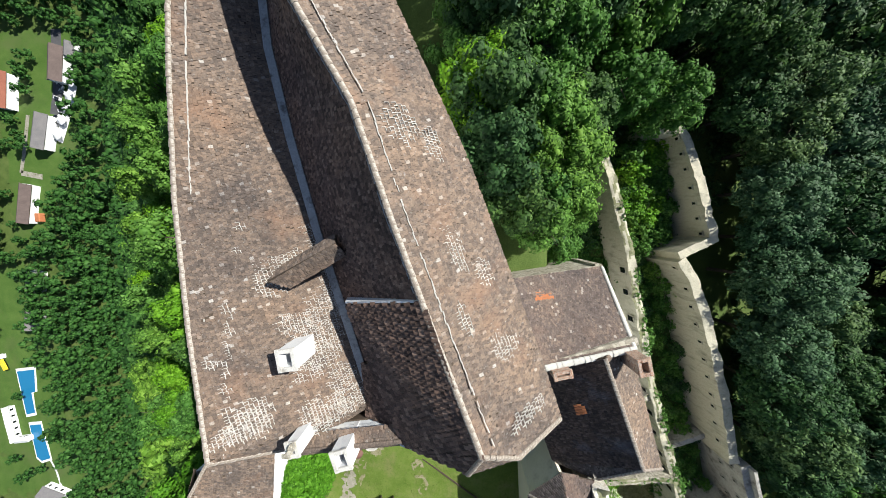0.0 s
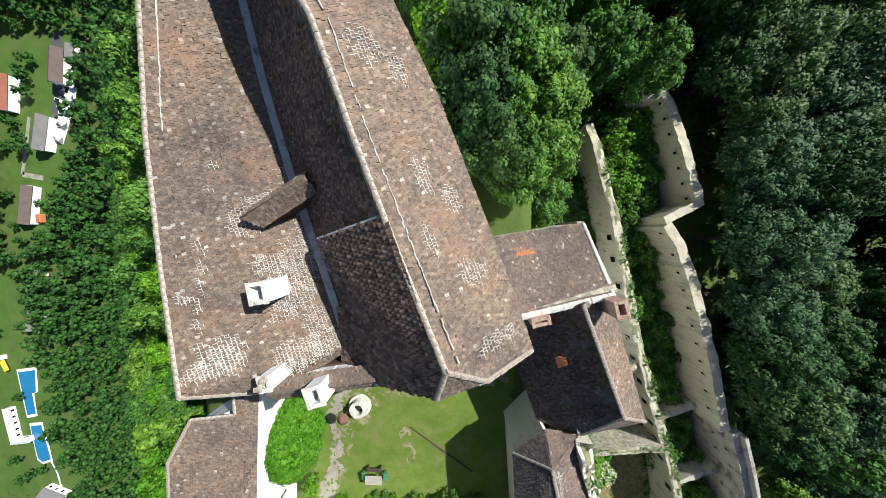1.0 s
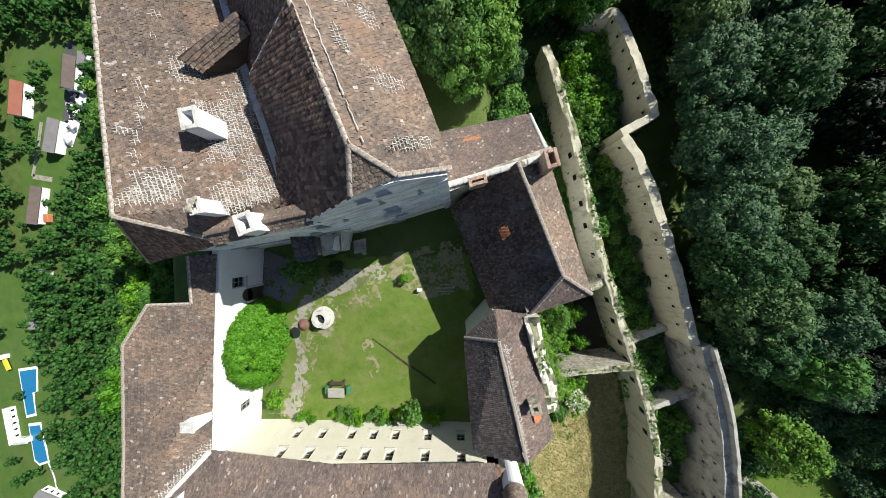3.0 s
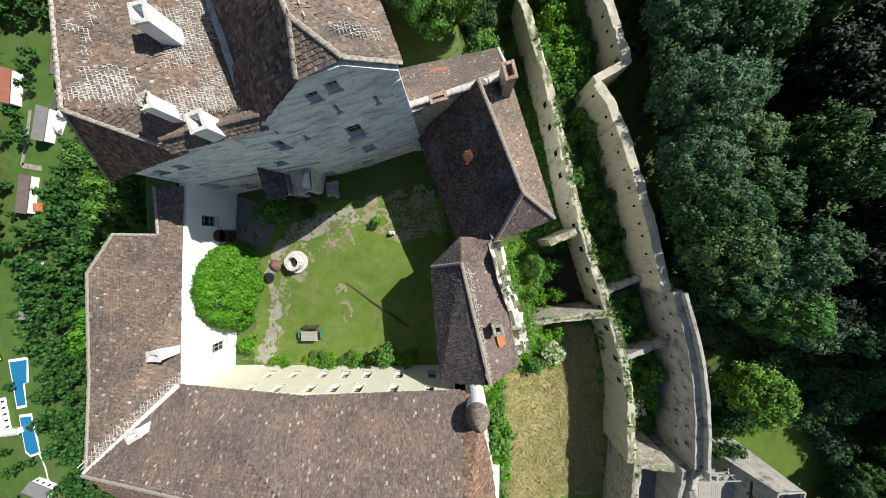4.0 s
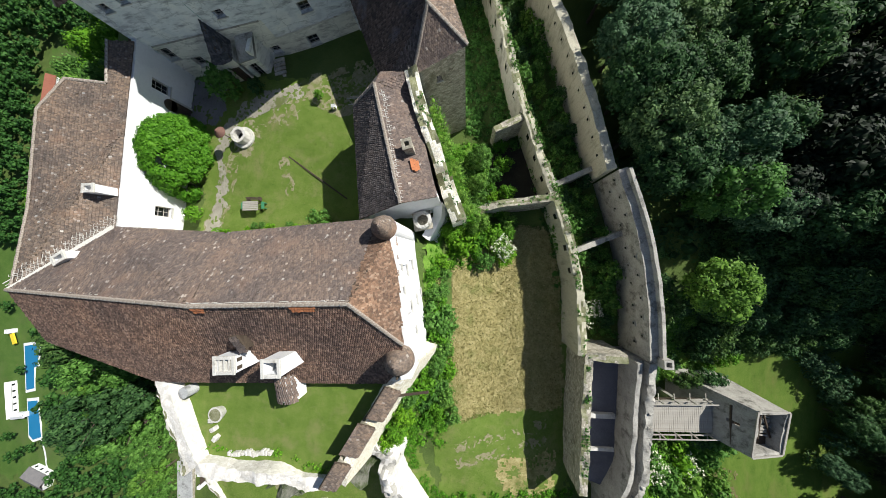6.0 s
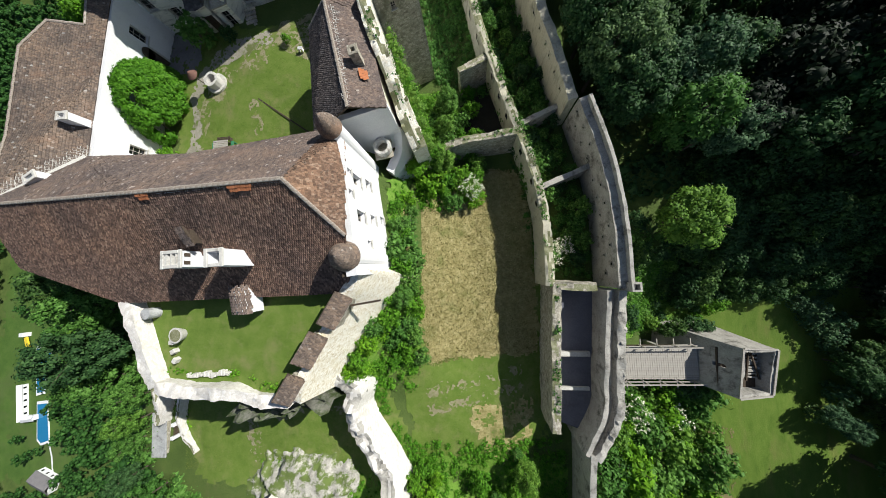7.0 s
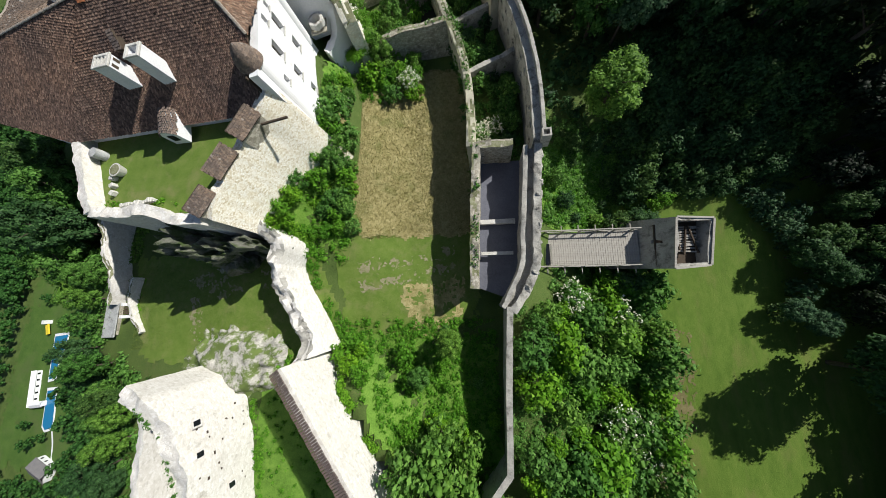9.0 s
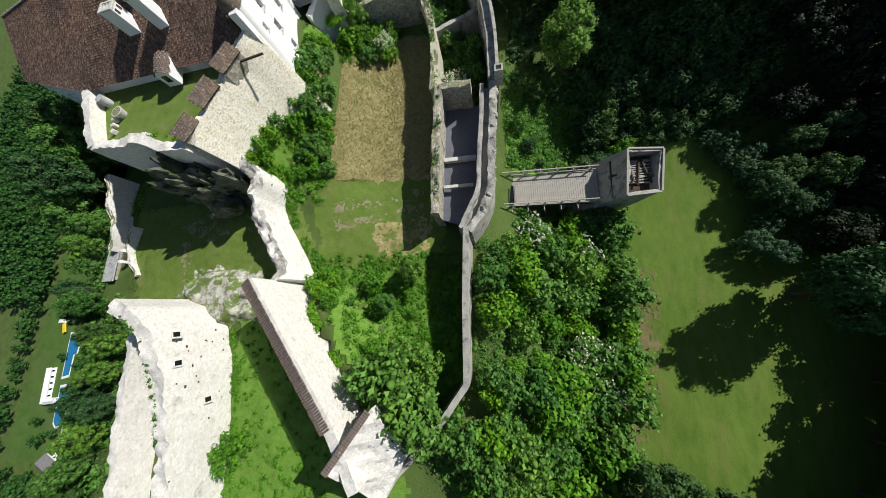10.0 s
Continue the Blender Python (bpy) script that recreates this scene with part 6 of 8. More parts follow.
# ---- terrace sheds, wall crests ----
def lean_roof(x, y, z, length, depth, ang, label):
    t = thing("shed_roof", (x, y, z), label, "shed roof", "sheds on the terrace wall")
    m = Matrix.Translation((x, y, z)) @ Matrix.Rotation(ang, 4, "Z")
    pts = [m @ Vector(p) for p in ((-length / 2, -depth / 2, -0.35), (length / 2, -depth / 2, -0.35), (length / 2, depth / 2, 0.35), (-length / 2, depth / 2, 0.35))]
    roof_face(t, [tuple(p) for p in pts], (tuple(pts[0]), tuple(pts[1])), TILE_WARM, int(abs(x * 31 + y)))
    keep(part("wall", box_bm(bmesh.new(), (length - 0.2, depth - 0.2, 1.6), m @ Matrix.Translation((0, 0, -1.15))), RUBBLE, t))


lean_roof(10.0, -45.4, 8.5, 2.9, 1.3, math.radians(-122) + math.pi, "small lean-to roof of clay tiles on the terrace wall")
lean_roof(7.7, -48.6, 8.1, 2.9, 1.4, math.radians(-122) + math.pi, "small lean-to roof of clay tiles on the terrace wall")
lean_roof(5.6, -51.9, 7.7, 2.6, 1.3, math.radians(-122) + math.pi, "small lean-to roof of clay tiles on the terrace wall")
dormer = thing("dormer", (1.8, -44.6, 8.0), "small dormer with a ribbed grey tile roof on the south slope", "dormer")
for k in range(6):
    a0, a1 = math.pi * (0.08 + 0.14 * k), math.pi * (0.08 + 0.14 * (k + 1))
    rib = [(1.75 - 0.92 * math.cos(a), 7.95 + 0.72 * math.sin(a)) for a in (a0, a1)]
    tiles(dormer, [(rib[0][0], -45.5, rib[0][1]), (rib[1][0], -45.5, rib[1][1]), (rib[1][0] - 0.1, -43.2, rib[1][1] + 0.35), (rib[0][0] - 0.1, -43.2, rib[0][1] + 0.35)], ((rib[0][0], -45.5, rib[0][1]), (rib[1][0], -45.5, rib[1][1])), TILE_GREY, 0.15, 0.22, 301 + k, "ribbed grey tiles of the curved dormer roof", True)
bm = bmesh.new()
arch = [(1.75 - 0.85 * math.cos(math.pi * k / 12), 7.95 + 0.66 * math.sin(math.pi * k / 12)) for k in range(13)]
ring_a = [bm.verts.new((x, -45.45, z)) for x, z in [(0.9, 6.9)] + arch + [(2.6, 6.9)]]
ring_b = [bm.verts.new((x - 0.08, -43.3, z + 0.3)) for x, z in [(0.9, 6.9)] + arch + [(2.6, 6.9)]]
bm.faces.new(ring_a)
for k in range(len(ring_a) - 1):
    bm.faces.new([ring_a[k], ring_a[k + 1], ring_b[k + 1], ring_b[k]])
keep(part("front", bm, PLASTER_WHITE, dormer, "rounded white dormer front"))
keep(part("window", box_bm(bmesh.new(), (0.7, 0.06, 0.7), Matrix.Translation((1.75, -45.47, 7.75))), GLASS_DARK, dormer, "dark dormer window"))
hatch = thing("roof_hatch", (1.0, -39.3, 12.0), "small tiled roof hatch above the chimneys", "roof hatch")
roof_face(hatch, [(0.9, -40.2, 12.0), (1.5, -40.1, 12.0), (1.2, -38.9, 12.65), (0.6, -39.0, 12.65)], ((0.9, -40.2, 12.0), (1.5, -40.1, 12.0)), TILE_GREY, 302)
keep(part("body", box_bm(bmesh.new(), (0.5, 0.9, 0.9), Matrix.Translation((1.05, -39.5, 11.7))), WOOD_DARK, hatch))
urn = thing("garden_fountain", (-5.9, -47.6, 6.5), "round pale stone basin on the terrace lawn", "basin")
bm = bmesh.new()
bmesh.ops.create_cone(bm, segments=16, radius1=0.45, radius2=0.7, depth=0.7, cap_ends=True, matrix=Matrix.Translation((-5.9, -47.6, 6.8)))
keep(part("basin", bm, MORTAR, urn))
bm = bmesh.new()
bmesh.ops.create_cone(bm, segments=16, radius1=0.52, radius2=0.55, depth=0.08, cap_ends=True, matrix=Matrix.Translation((-5.9, -47.6, 7.14)))
keep(part("planting", bm, MOSS, urn, "mossy soil"))
for k in range(3):
    tagged(box("garden_block", (0.5, 0.4, 0.5), Matrix.Translation((-6.6 + 0.2 * k, -48.3 - 0.8 * k, 6.72)) @ Matrix.Rotation(k * 0.5, 4, "Z"), MORTAR, bevel=0.05), "weathered stone block on the terrace lawn", "stone")
beam = thing("jetty_beam", (12.4, -45.2, 6.5), "dark timber beams jutting from the battered wall", "beam")
keep(part("beam", box_bm(bmesh.new(), (2.6, 0.16, 0.16), Matrix.Translation((12.2, -44.9, 7.6)) @ Matrix.Rotation(0.15, 4, "Z")), WOOD_DARK, beam))
bm = bmesh.new()
bmesh.ops.create_cone(bm, segments=18, radius1=0.5, radius2=0.5, depth=1.0, cap_ends=True, matrix=Matrix.Translation((-8.7, -45.6, 7.0)))
tagged(part("water_butt", bm, LEAD), "round grey-green water butt on the terrace", "barrel")
steps = thing("garden_steps", (-2.5, -51.4, 6.5), "weathered stone bench and steps along the terrace wall", "steps")
sr = random.Random(3)
for i in range(13):
    keep(part("stone", box_bm(bmesh.new(), (sr.uniform(0.22, 0.4), sr.uniform(0.25, 0.5), sr.uniform(0.25, 0.5)), Matrix.Translation((-4.9 + i * 0.33, -51.25 + 0.02 * i + sr.uniform(-0.12, 0.12), 6.62)) @ Matrix.Rotation(sr.uniform(-0.4, 0.4), 4, "Z"), 0.05), MORTAR, steps))


def coping(name, line, z, width, label, mat):
    """Coping pieces laid crosswise along a wall's crest."""
    t = thing(name, (*line[0], z[0]), label, "coping")
    me = None
    for i in range(len(line) - 1):
        a, b = Vector((*line[i], z[i])), Vector((*line[i + 1], z[i + 1]))
        n = int((b - a).length / 0.24)
        for k in range(n):
            p = a.lerp(b, (k + 0.5) / n)
            if me is None:
                bm = box_bm(bmesh.new(), (0.2, width, 0.09), Matrix.Identity(4), 0.015)
                me = bpy.data.meshes.new("coping_tile")
                bm.to_mesh(me)
                bm.free()
                me.materials.append(mat)
            ob = new("coping_tile", me)
            ob.parent = t
            ob.matrix_parent_inverse = t.matrix_basis.inverted()
            ob.matrix_basis = Matrix.Translation(p + Vector((0, 0, 0.05))) @ Matrix.Rotation(math.atan2(b.y - a.y, b.x - a.x), 4, "Z") @ Euler((0.18 + 0.04 * math.sin(k * 5.1), 0.05 * math.sin(k * 3.3), 0.05 * math.sin(k * 1.7))).to_matrix().to_4x4()
    return t


coping("wall_coping", [(11.0, -66.9), (15.3, -72.7), (20.4, -79.7)], [3.62, 3.3, 2.75], 1.15, "row of grey-brown coping tiles on the curtain wall", TILE_GREY)
def ruined_block():
    """A broken tower stump: its top falls away from a tiled crest."""
    t = thing("tower_stump", (22, -82, -6), "tall bare tower stump of pale limestone by the wall", "ruined wall")
    A, B, C, D = Vector((20.8, -82.4, 3.0)), Vector((24.4, -77.6, 3.0)), Vector((26.2, -82.7, -1.8)), Vector((23.8, -87.2, -1.8))
    n = 12
    verts, faces = [], []
    for i in range(n + 1):
        for j in range(n + 1):
            p = A.lerp(B, i / n).lerp(D.lerp(C, i / n), j / n)
            p.z += 0.35 * noise.noise(p * 0.7) + 0.15 * noise.noise(p * 2.1)
            verts.append(p)
    k = n + 1
    for i in range(n):
        for j in range(n):
            faces.append((i * k + j, i * k + j + 1, (i + 1) * k + j + 1, (i + 1) * k + j))
    rim = [j for j in range(k)] + [i * k + n for i in range(1, k)] + [n * k + j for j in range(n - 1, -1, -1)] + [i * k for i in range(n - 1, 0, -1)]
    low = len(verts)
    verts += [Vector((verts[r].x, verts[r].y, -8.0)) for r in rim]
    for q in range(len(rim)):
        w = (q + 1) % len(rim)
        faces.append((rim[q], low + q, low + w, rim[w]))
    keep(mesh_object("masonry", verts, faces, RUBBLE_PALE, t))


ruined_block()
coping("wall_coping", [(20.75, -82.5), (24.3, -77.7)], [3.1, 3.1], 0.6, "row of brown coping tiles on the tower stump", TILE_GREY)
tagged(wall_run("old_house_wall", [(-6.4, -72.0), (-7.0, -80.0), (-5.6, -92.0)], [-7] * 3, [1.0, 0.4, 0.0], 1.0, RUBBLE_PALE, jag=0.35, seed=41), "ruined house wall of pale limestone with window holes", "ruined wall")
for yy, zz in ((-74.0, -0.4), (-76.6, -0.8), (-79.2, -1.0)):
    loophole(-6.5 + 0.05 * (yy + 74), yy, zz, math.pi / 2, 0.6, 0.7, RUBBLE_PALE)
for p in ((2.4, -72.0, 2.6), (2.9, -74.8, 2.3), (3.8, -79.0, -0.6)):
    loophole(*p, math.radians(108), 0.55, 0.65, RUBBLE_PALE)


hr = random.Random(4)
KEEP_LINE = [(1.0, -72.0), (2.4, -76.0), (3.2, -82.0), (3.6, -92.0)]
for k in range(22):
    i = hr.choice((0, 0, 1, 1, 2))
    (xa, ya), (xb, yb) = KEEP_LINE[i], KEEP_LINE[i + 1]
    f = hr.random()
    x, y = xa + (xb - xa) * f, ya + (yb - ya) * f
    s = hr.uniform(0.07, 0.16)
    ang = math.atan2(yb - ya, xb - xa)
    hole = Matrix.Translation((x - math.sin(ang) * -0.78 * -1, y + math.cos(ang) * 0.78, hr.uniform(-3.5, 2.6)))
    # no hole is cut: a small dark block gives its shade
    tagged(box("putlog_hole", (s * hr.uniform(0.8, 2.0), 0.1, s), hole @ Matrix.Rotation(ang, 4, "Z"), WOOD_DARK), "dark putlog hole in the bare wall", "wall hole", "holes of the keep wall")


def rock(name, centre, size, seed, label, level=5, rough=0.45, mat=ROCK):
    bm = bmesh.new()
    lump(bm, centre, size, seed, rough, level)
    return tagged(part(name, bm, mat), label, "rock")


def mound(name, poly, rise, mat, label, step=0.22, seed=1):
    """A low, rough rise of bare rock in the ground."""
    cx, cy = sum(p[0] for p in poly) / len(poly), sum(p[1] for p in poly) / len(poly)
    xs, ys = [p[0] for p in poly], [p[1] for p in poly]
    nx, ny = int((max(xs) - min(xs)) / step) + 1, int((max(ys) - min(ys)) / step) + 1
    rx, ry = (max(xs) - min(xs)) / 2, (max(ys) - min(ys)) / 2
    verts, faces = [], []
    for j in range(ny + 1):
        for i in range(nx + 1):
            x, y = min(xs) + i * step, min(ys) + j * step
            q = Vector((x, y, seed))
            d = math.hypot((x - (min(xs) + rx)) / rx, (y - (min(ys) + ry)) / ry) + 0.30 * noise.noise(q * 0.5) + 0.12 * noise.noise(q * 1.6)
            h = rise * smooth01(1.0, 0.45, d)
            step_h = math.floor(h * 2.2 + 0.6 * noise.noise(q * 0.8)) / 2.2
            h = 0.7 * h + 0.3 * step_h + 0.16 * noise.noise(q * 1.3) + 0.05 * noise.noise(q * 4.0)
            verts.append((x, y, ground_z(x, y) + (h if d < 1.0 else -0.5)))
    k = nx + 1
    for j in range(ny):
        for i in range(nx):
            faces.append((j * k + i, j * k + i + 1, (j + 1) * k + i + 1, (j + 1) * k + i))
    return tagged(mesh_object(name, verts, faces, mat, smooth=True), label, "rock")


mound("rock_outcrop", [(-8.0, -72.0), (7.8, -72.0), (7.8, -63.8), (-8.0, -63.8)], 1.5, ROCK_PALE, "bleached rock outcrop with tufts of grass at the ruin")
rock("rock_outcrop", (6.6, -54.0, -2.8), (2.6, 1.6, 3.0), 4, "grey rock under the corner of the terrace")
rock("rock_outcrop", (0.8, -54.0, -2.0), (5.6, 2.3, 5.8), 6, "dark rock face under the terrace wall", 5, 0.75)
rock("rock_outcrop", (-2.6, -56.0, -4.0), (2.2, 1.2, 1.8), 9, "pale rock ledge below the terrace", 4, 0.7, ROCK_PALE)
tagged(wall_run("lower_wall", [(-21.4, -49.6), (-20.6, -53.4), (-19.0, -58.2), (-19.8, -61.0)], [-14] * 4, [-0.4, -0.8, -1.4, -2.0], 0.8, RUBBLE_PALE, jag=0.4, seed=43, crest=MOSS), "crumbling low wall along the edge of the lower ward", "ruined wall")
tagged(wall_run("lower_wall", [(-16.9, -57.5), (-17.5, -61.6), (-15.1, -64.8)], [-6] * 3, [-2.2, -2.6, -2.9], 0.5, RUBBLE_PALE, jag=0.3, seed=44, crest=MOSS), "low remains of a stone wall in the grass", "ruined wall")
lshed = thing("low_shed", (-20.3, -62.7, -6), "low shed with a flat dark grey roof by the ward wall", "shed")
keep(part("wall", box_bm(bmesh.new(), (1.7, 5.0, 8.0), Matrix.Translation((-20.3, -62.7, -7.0)), 0.05), RUBBLE, lshed))
keep(part("roof", box_bm(bmesh.new(), (2.1, 5.5, 0.14), Matrix.Translation((-20.3, -62.7, -2.85)) @ Matrix.Rotation(0.04, 4, "Z"), 0.03), LEAD, lshed, "flat sheet-metal roof"))
gate = thing("ward_gate", (-17.7, -61.9, -3.4), "small white gate posts with a dark slatted gate", "gate")
for dy in (-0.8, 0.8):
    keep(part("post", box_bm(bmesh.new(), (0.45, 0.4, 1.4), Matrix.Translation((-17.7, -61.9 + dy, -2.9)), 0.04), PAINT_WHITE, gate))
for k in range(5):
    keep(part("slat", box_bm(bmesh.new(), (0.06, 0.16, 1.1), Matrix.Translation((-17.6, -62.3 + k * 0.22, -2.9))), WOOD_DARK, gate))
tagged(wall_run("garden_wall", [(13.0, -31.0), (13.6, -34.5), (13.9, -38.0)], [-4] * 3, [-0.4, -0.9, -1.4], 0.5, RUBBLE_PALE, jag=0.3, seed=45), "pale garden wall at the foot of the white wing", "wall")

# ---- gate yard and bridge ----
SLATE = surface("blue_grey_paving", [(0.3, (0.085, 0.088, 0.11)), (0.6, (0.155, 0.16, 0.195))], 0.4, 6, rough=0.7)
slab_y = slab("gate_yard", [(29.4, -44.7, -3.6), (35.0, -44.9, -3.6), (34.2, -56.5, -3.7), (32.0, -60.5, -3.8), (29.0, -59.4, -3.8)], 0.4, SLATE)
tagged(slab_y, "smooth blue-grey paved floor of the gate yard", "floor", kind="structure")
pv = thing("gate_partition", (32, -51, -6), "low stone partition and step in the gate yard", "wall")
keep(part("step", box_bm(bmesh.new(), (3.8, 0.5, 0.5), Matrix.Translation((31.6, -52.2, -3.3))), MORTAR, pv))
keep(part("beam", box_bm(bmesh.new(), (3.4, 0.35, 0.3), Matrix.Translation((31.4, -55.8, -3.0))), MORTAR, pv))
tagged(wall_run("zwinger_link_wall", [(28.6, -33.4), (34.9, -31.0)], [-6, -6], [-2.2, -2.2], 0.6, WALL_GREY, jag=0.15, seed=47), "low link wall between the curtain walls", "wall")
tagged(wall_run("zwinger_link_wall", [(26.2, -25.6), (32.2, -23.2)], [-6, -6], [-2.6, -2.6], 0.6, WALL_GREY, jag=0.15, seed=48), "low link wall between the curtain walls", "wall")
tagged(wall_run("wall_walk_parapet", [(33.85, -24.6), (35.55, -31.0), (36.4, -37.5), (36.4, -44.8)], [-8] * 4, [0.9, 0.9, 0.9, 0.8], 0.35, WALL_GREY, jag=0.08, seed=49), "thin grey parapet along the wall walk", "parapet")
for k, (px_, py_) in enumerate([(36.15, -46.0), (35.95, -47.3), (35.9, -48.9), (35.75, -50.2), (35.6, -51.8), (35.5, -53.4), (35.4, -55.2), (35.3, -56.4), (34.95, -58.1), (34.2, -59.6), (33.2, -61.0)]):
    bm = bmesh.new()
    bmesh.ops.create_icosphere(bm, subdivisions=3, radius=0.46)
    wide = 0.9 + 0.35 * math.sin(k * 2.9)
    for v in bm.verts:
        v.co = Vector((v.co.x * 0.85, v.co.y * wide, v.co.z * 0.9)) * (1.0 + 0.45 * noise.noise(v.co * 2.3 + Vector((k * 4.0, 0, 0))) + 0.2 * noise.noise(v.co * 6.0))
    bm.transform(Matrix.Translation((px_ - 0.08, py_, -0.6 - 0.06 * k)) @ Matrix.Rotation(0.4 * math.sin(k * 2.2), 4, "Z"))
    tagged(part("merlon", bm, WALL_GREY), "weathered stone merlon worn to a stump on the gate wall", "merlon", "merlons of the gate wall")
tur = thing("corner_bartizan", (36.8, -44.8, -4), "small ruined square bartizan on the wall corner", "bartizan")
for sx, sy, sz in ((0, 0.36, (0.9, 0.18, 2.0)), (0, -0.36, (0.9, 0.18, 2.0)), (0.36, 0, (0.18, 0.54, 2.0)), (-0.36, 0, (0.18, 0.54, 2.0))):
    keep(part("wall", box_bm(bmesh.new(), sz, Matrix.Translation((36.5 + sx, -44.6 + sy, 0.2))), WALL_GREY, tur))
plank = None
for i in range(44):
    x = 36.5 + i * 0.27
    if plank is None:
        bm = box_bm(bmesh.new(), (0.245, 4.0, 0.06), Matrix.Identity(4), 0.01)
        plank = bpy.data.meshes.new("plank")
        bm.to_mesh(plank)
        bm.free()
        plank.materials.append(WOOD)
    ob = new("plank", plank)
    ob.parent = bridge
    ob.matrix_parent_inverse = bridge.matrix_basis.inverted()
    ob.matrix_basis = Matrix.Translation((x, -54.8 + 0.02 * math.sin(i * 4.1), -7.92 - 0.05 * (x - 36.5) + 0.004 * math.sin(i * 2.7)))
for sy in (-57.0, -52.7):
    for i in range(6):
        x = 37.6 + i * 2.0
        keep(part("post", box_bm(bmesh.new(), (0.14, 0.14, 1.5), Matrix.Translation((x, sy, -7.5 - 0.05 * (x - 36.5)))), WOOD, bridge))
        keep(part("strut", box_bm(bmesh.new(), (0.1, 0.9, 0.1), Matrix.Translation((x, sy + (0.4 if sy > -54 else -0.4), -7.9 - 0.05 * (x - 36.5)))), WOOD, bridge))
    keep(part("handrail", box_bm(bmesh.new(), (11.6, 0.12, 0.1), Matrix.Translation((42.4, sy, -7.05)) @ Matrix.Rotation(0.05, 4, "Y")), WOOD, bridge))
    keep(part("kickboard", box_bm(bmesh.new(), (11.6, 0.08, 0.18), Matrix.Translation((42.4, sy, -7.95)) @ Matrix.Rotation(0.05, 4, "Y")), WOOD, bridge))
    keep(part("girder", box_bm(bmesh.new(), (12.0, 0.3, 0.4), Matrix.Translation((42.4, sy * 0.9 - 5.48, -8.75)) @ Matrix.Rotation(0.05, 4, "Y")), WOOD_DARK, bridge))
for x in (40.0, 44.5):
    keep(part("pier", box_bm(bmesh.new(), (0.5, 3.6, 6.5), Matrix.Translation((x, -54.8, -12.2))), WALL_GREY, bridge))
pit = thing("drawbridge_pit", (37.0, -55.3, -8), "dark open drawbridge pit with a railing", "pit")
# flat dark sheet laid on the deck in place of the pit's shade
keep(part("opening", box_bm(bmesh.new(), (1.3, 2.6, 0.05), Matrix.Translation((37.3, -55.4, -7.87))), GLASS_DARK, pit))
for i in range(9):
    keep(part("baluster", box_bm(bmesh.new(), (0.06, 0.06, 0.9), Matrix.Translation((38.05, -56.5 + i * 0.28, -7.5))), WOOD, pit))
keep(part("rail", box_bm(bmesh.new(), (0.08, 2.6, 0.08), Matrix.Translation((38.05, -55.4, -7.05))), WOOD, pit))
debris = thing("fallen_timbers", (51, -55, -6.9), "grey roof timbers lying on the tower floor", "timber")
for i in range(11):
    keep(part("beam", box_bm(bmesh.new(), (3.4 + 0.4 * math.sin(i * 2.3), 0.16, 0.14), Matrix.Translation((51.6 + 0.2 * math.sin(i * 1.3), -53.0 - i * 0.27, -6.75 + 0.07 * math.sin(i * 3.1))) @ Matrix.Rotation(0.10 * math.sin(i * 1.7), 4, "Z") @ Matrix.Rotation(0.06 * math.sin(i * 2.9), 4, "Y")), WOOD, debris))
for i in range(4):
    keep(part("rafter", box_bm(bmesh.new(), (0.14, 3.2, 0.14), Matrix.Translation((50.3 + i * 0.8, -54.3 + 0.3 * math.sin(i * 2), -6.55)) @ Matrix.Rotation(0.2 * math.sin(i * 2.6), 4, "Z")), WOOD_DARK, debris))
for i in range(4):
    k = (i + 1) % 4
    a, b = Vector((*TX[i], T_TOP[i])), Vector((*TX[k], T_TOP[k]))
    d = b - a
    keep(part("wall_plate", box_bm(bmesh.new(), (d.length - 0.1, 0.2, 0.1), Matrix.Translation((a + b) / 2 + Vector((0, 0, 0.1))) @ d.to_track_quat("X", "Z").to_matrix().to_4x4()), WOOD, tower, "silvered timber wall plate"))

# ---- trees ----
tree_kind("blue", 3, 4.9, 11.0, 150, 130, 0.165, LEAF_BLUE, lump_r=0.15, low=0.58, heart=0.55, spread=(0.78, 1.18))
tree_kind("blue_b", 13, 4.5, 11.5, 150, 130, 0.165, LEAF_BLUE, lump_r=0.16, low=0.52, heart=0.55, spread=(0.78, 1.18))
tree_kind("oak_near", 14, 4.6, 10.5, 150, 130, 0.165, LEAF_DARK, lump_r=0.16, low=0.55, heart=0.55, spread=(0.78, 1.18))
tree_kind("oak", 1, 4.2, 11.0, 90, 150, 0.17, LEAF_DARK, lump_r=0.21, heart=0.6)
tree_kind("oak_b", 11, 4.6, 12.5, 90, 140, 0.175, LEAF_DARK, lump_r=0.21, heart=0.6)
tree_kind("ash", 2, 3.8, 11.0, 80, 110, 0.175, LEAF_MID, low=0.28, lump_r=0.22, heart=0.6)
tree_kind("beech", 4, 4.2, 10.5, 84, 130, 0.17, LEAF_BRIGHT, lump_r=0.22, heart=0.6)
tree_kind("far_oak", 5, 4.2, 10.5, 34, 42, 0.34, LEAF_FAR, lump_r=0.32)
tree_kind("far_ash", 6, 4.0, 10.0, 34, 42, 0.34, LEAF_MID, lump_r=0.32)
tree_kind("tiny", 15, 4.2, 9.0, 13, 8, 0.62, LEAF_FAR, lump_r=0.34)
tree_kind("tiny_b", 16, 4.4, 9.5, 13, 8, 0.62, LEAF_FAR, lump_r=0.34)
tree_kind("edge_oak", 21, 4.4, 11.5, 60, 64, 0.22, LEAF_DARK, lump_r=0.24, heart=0.58)
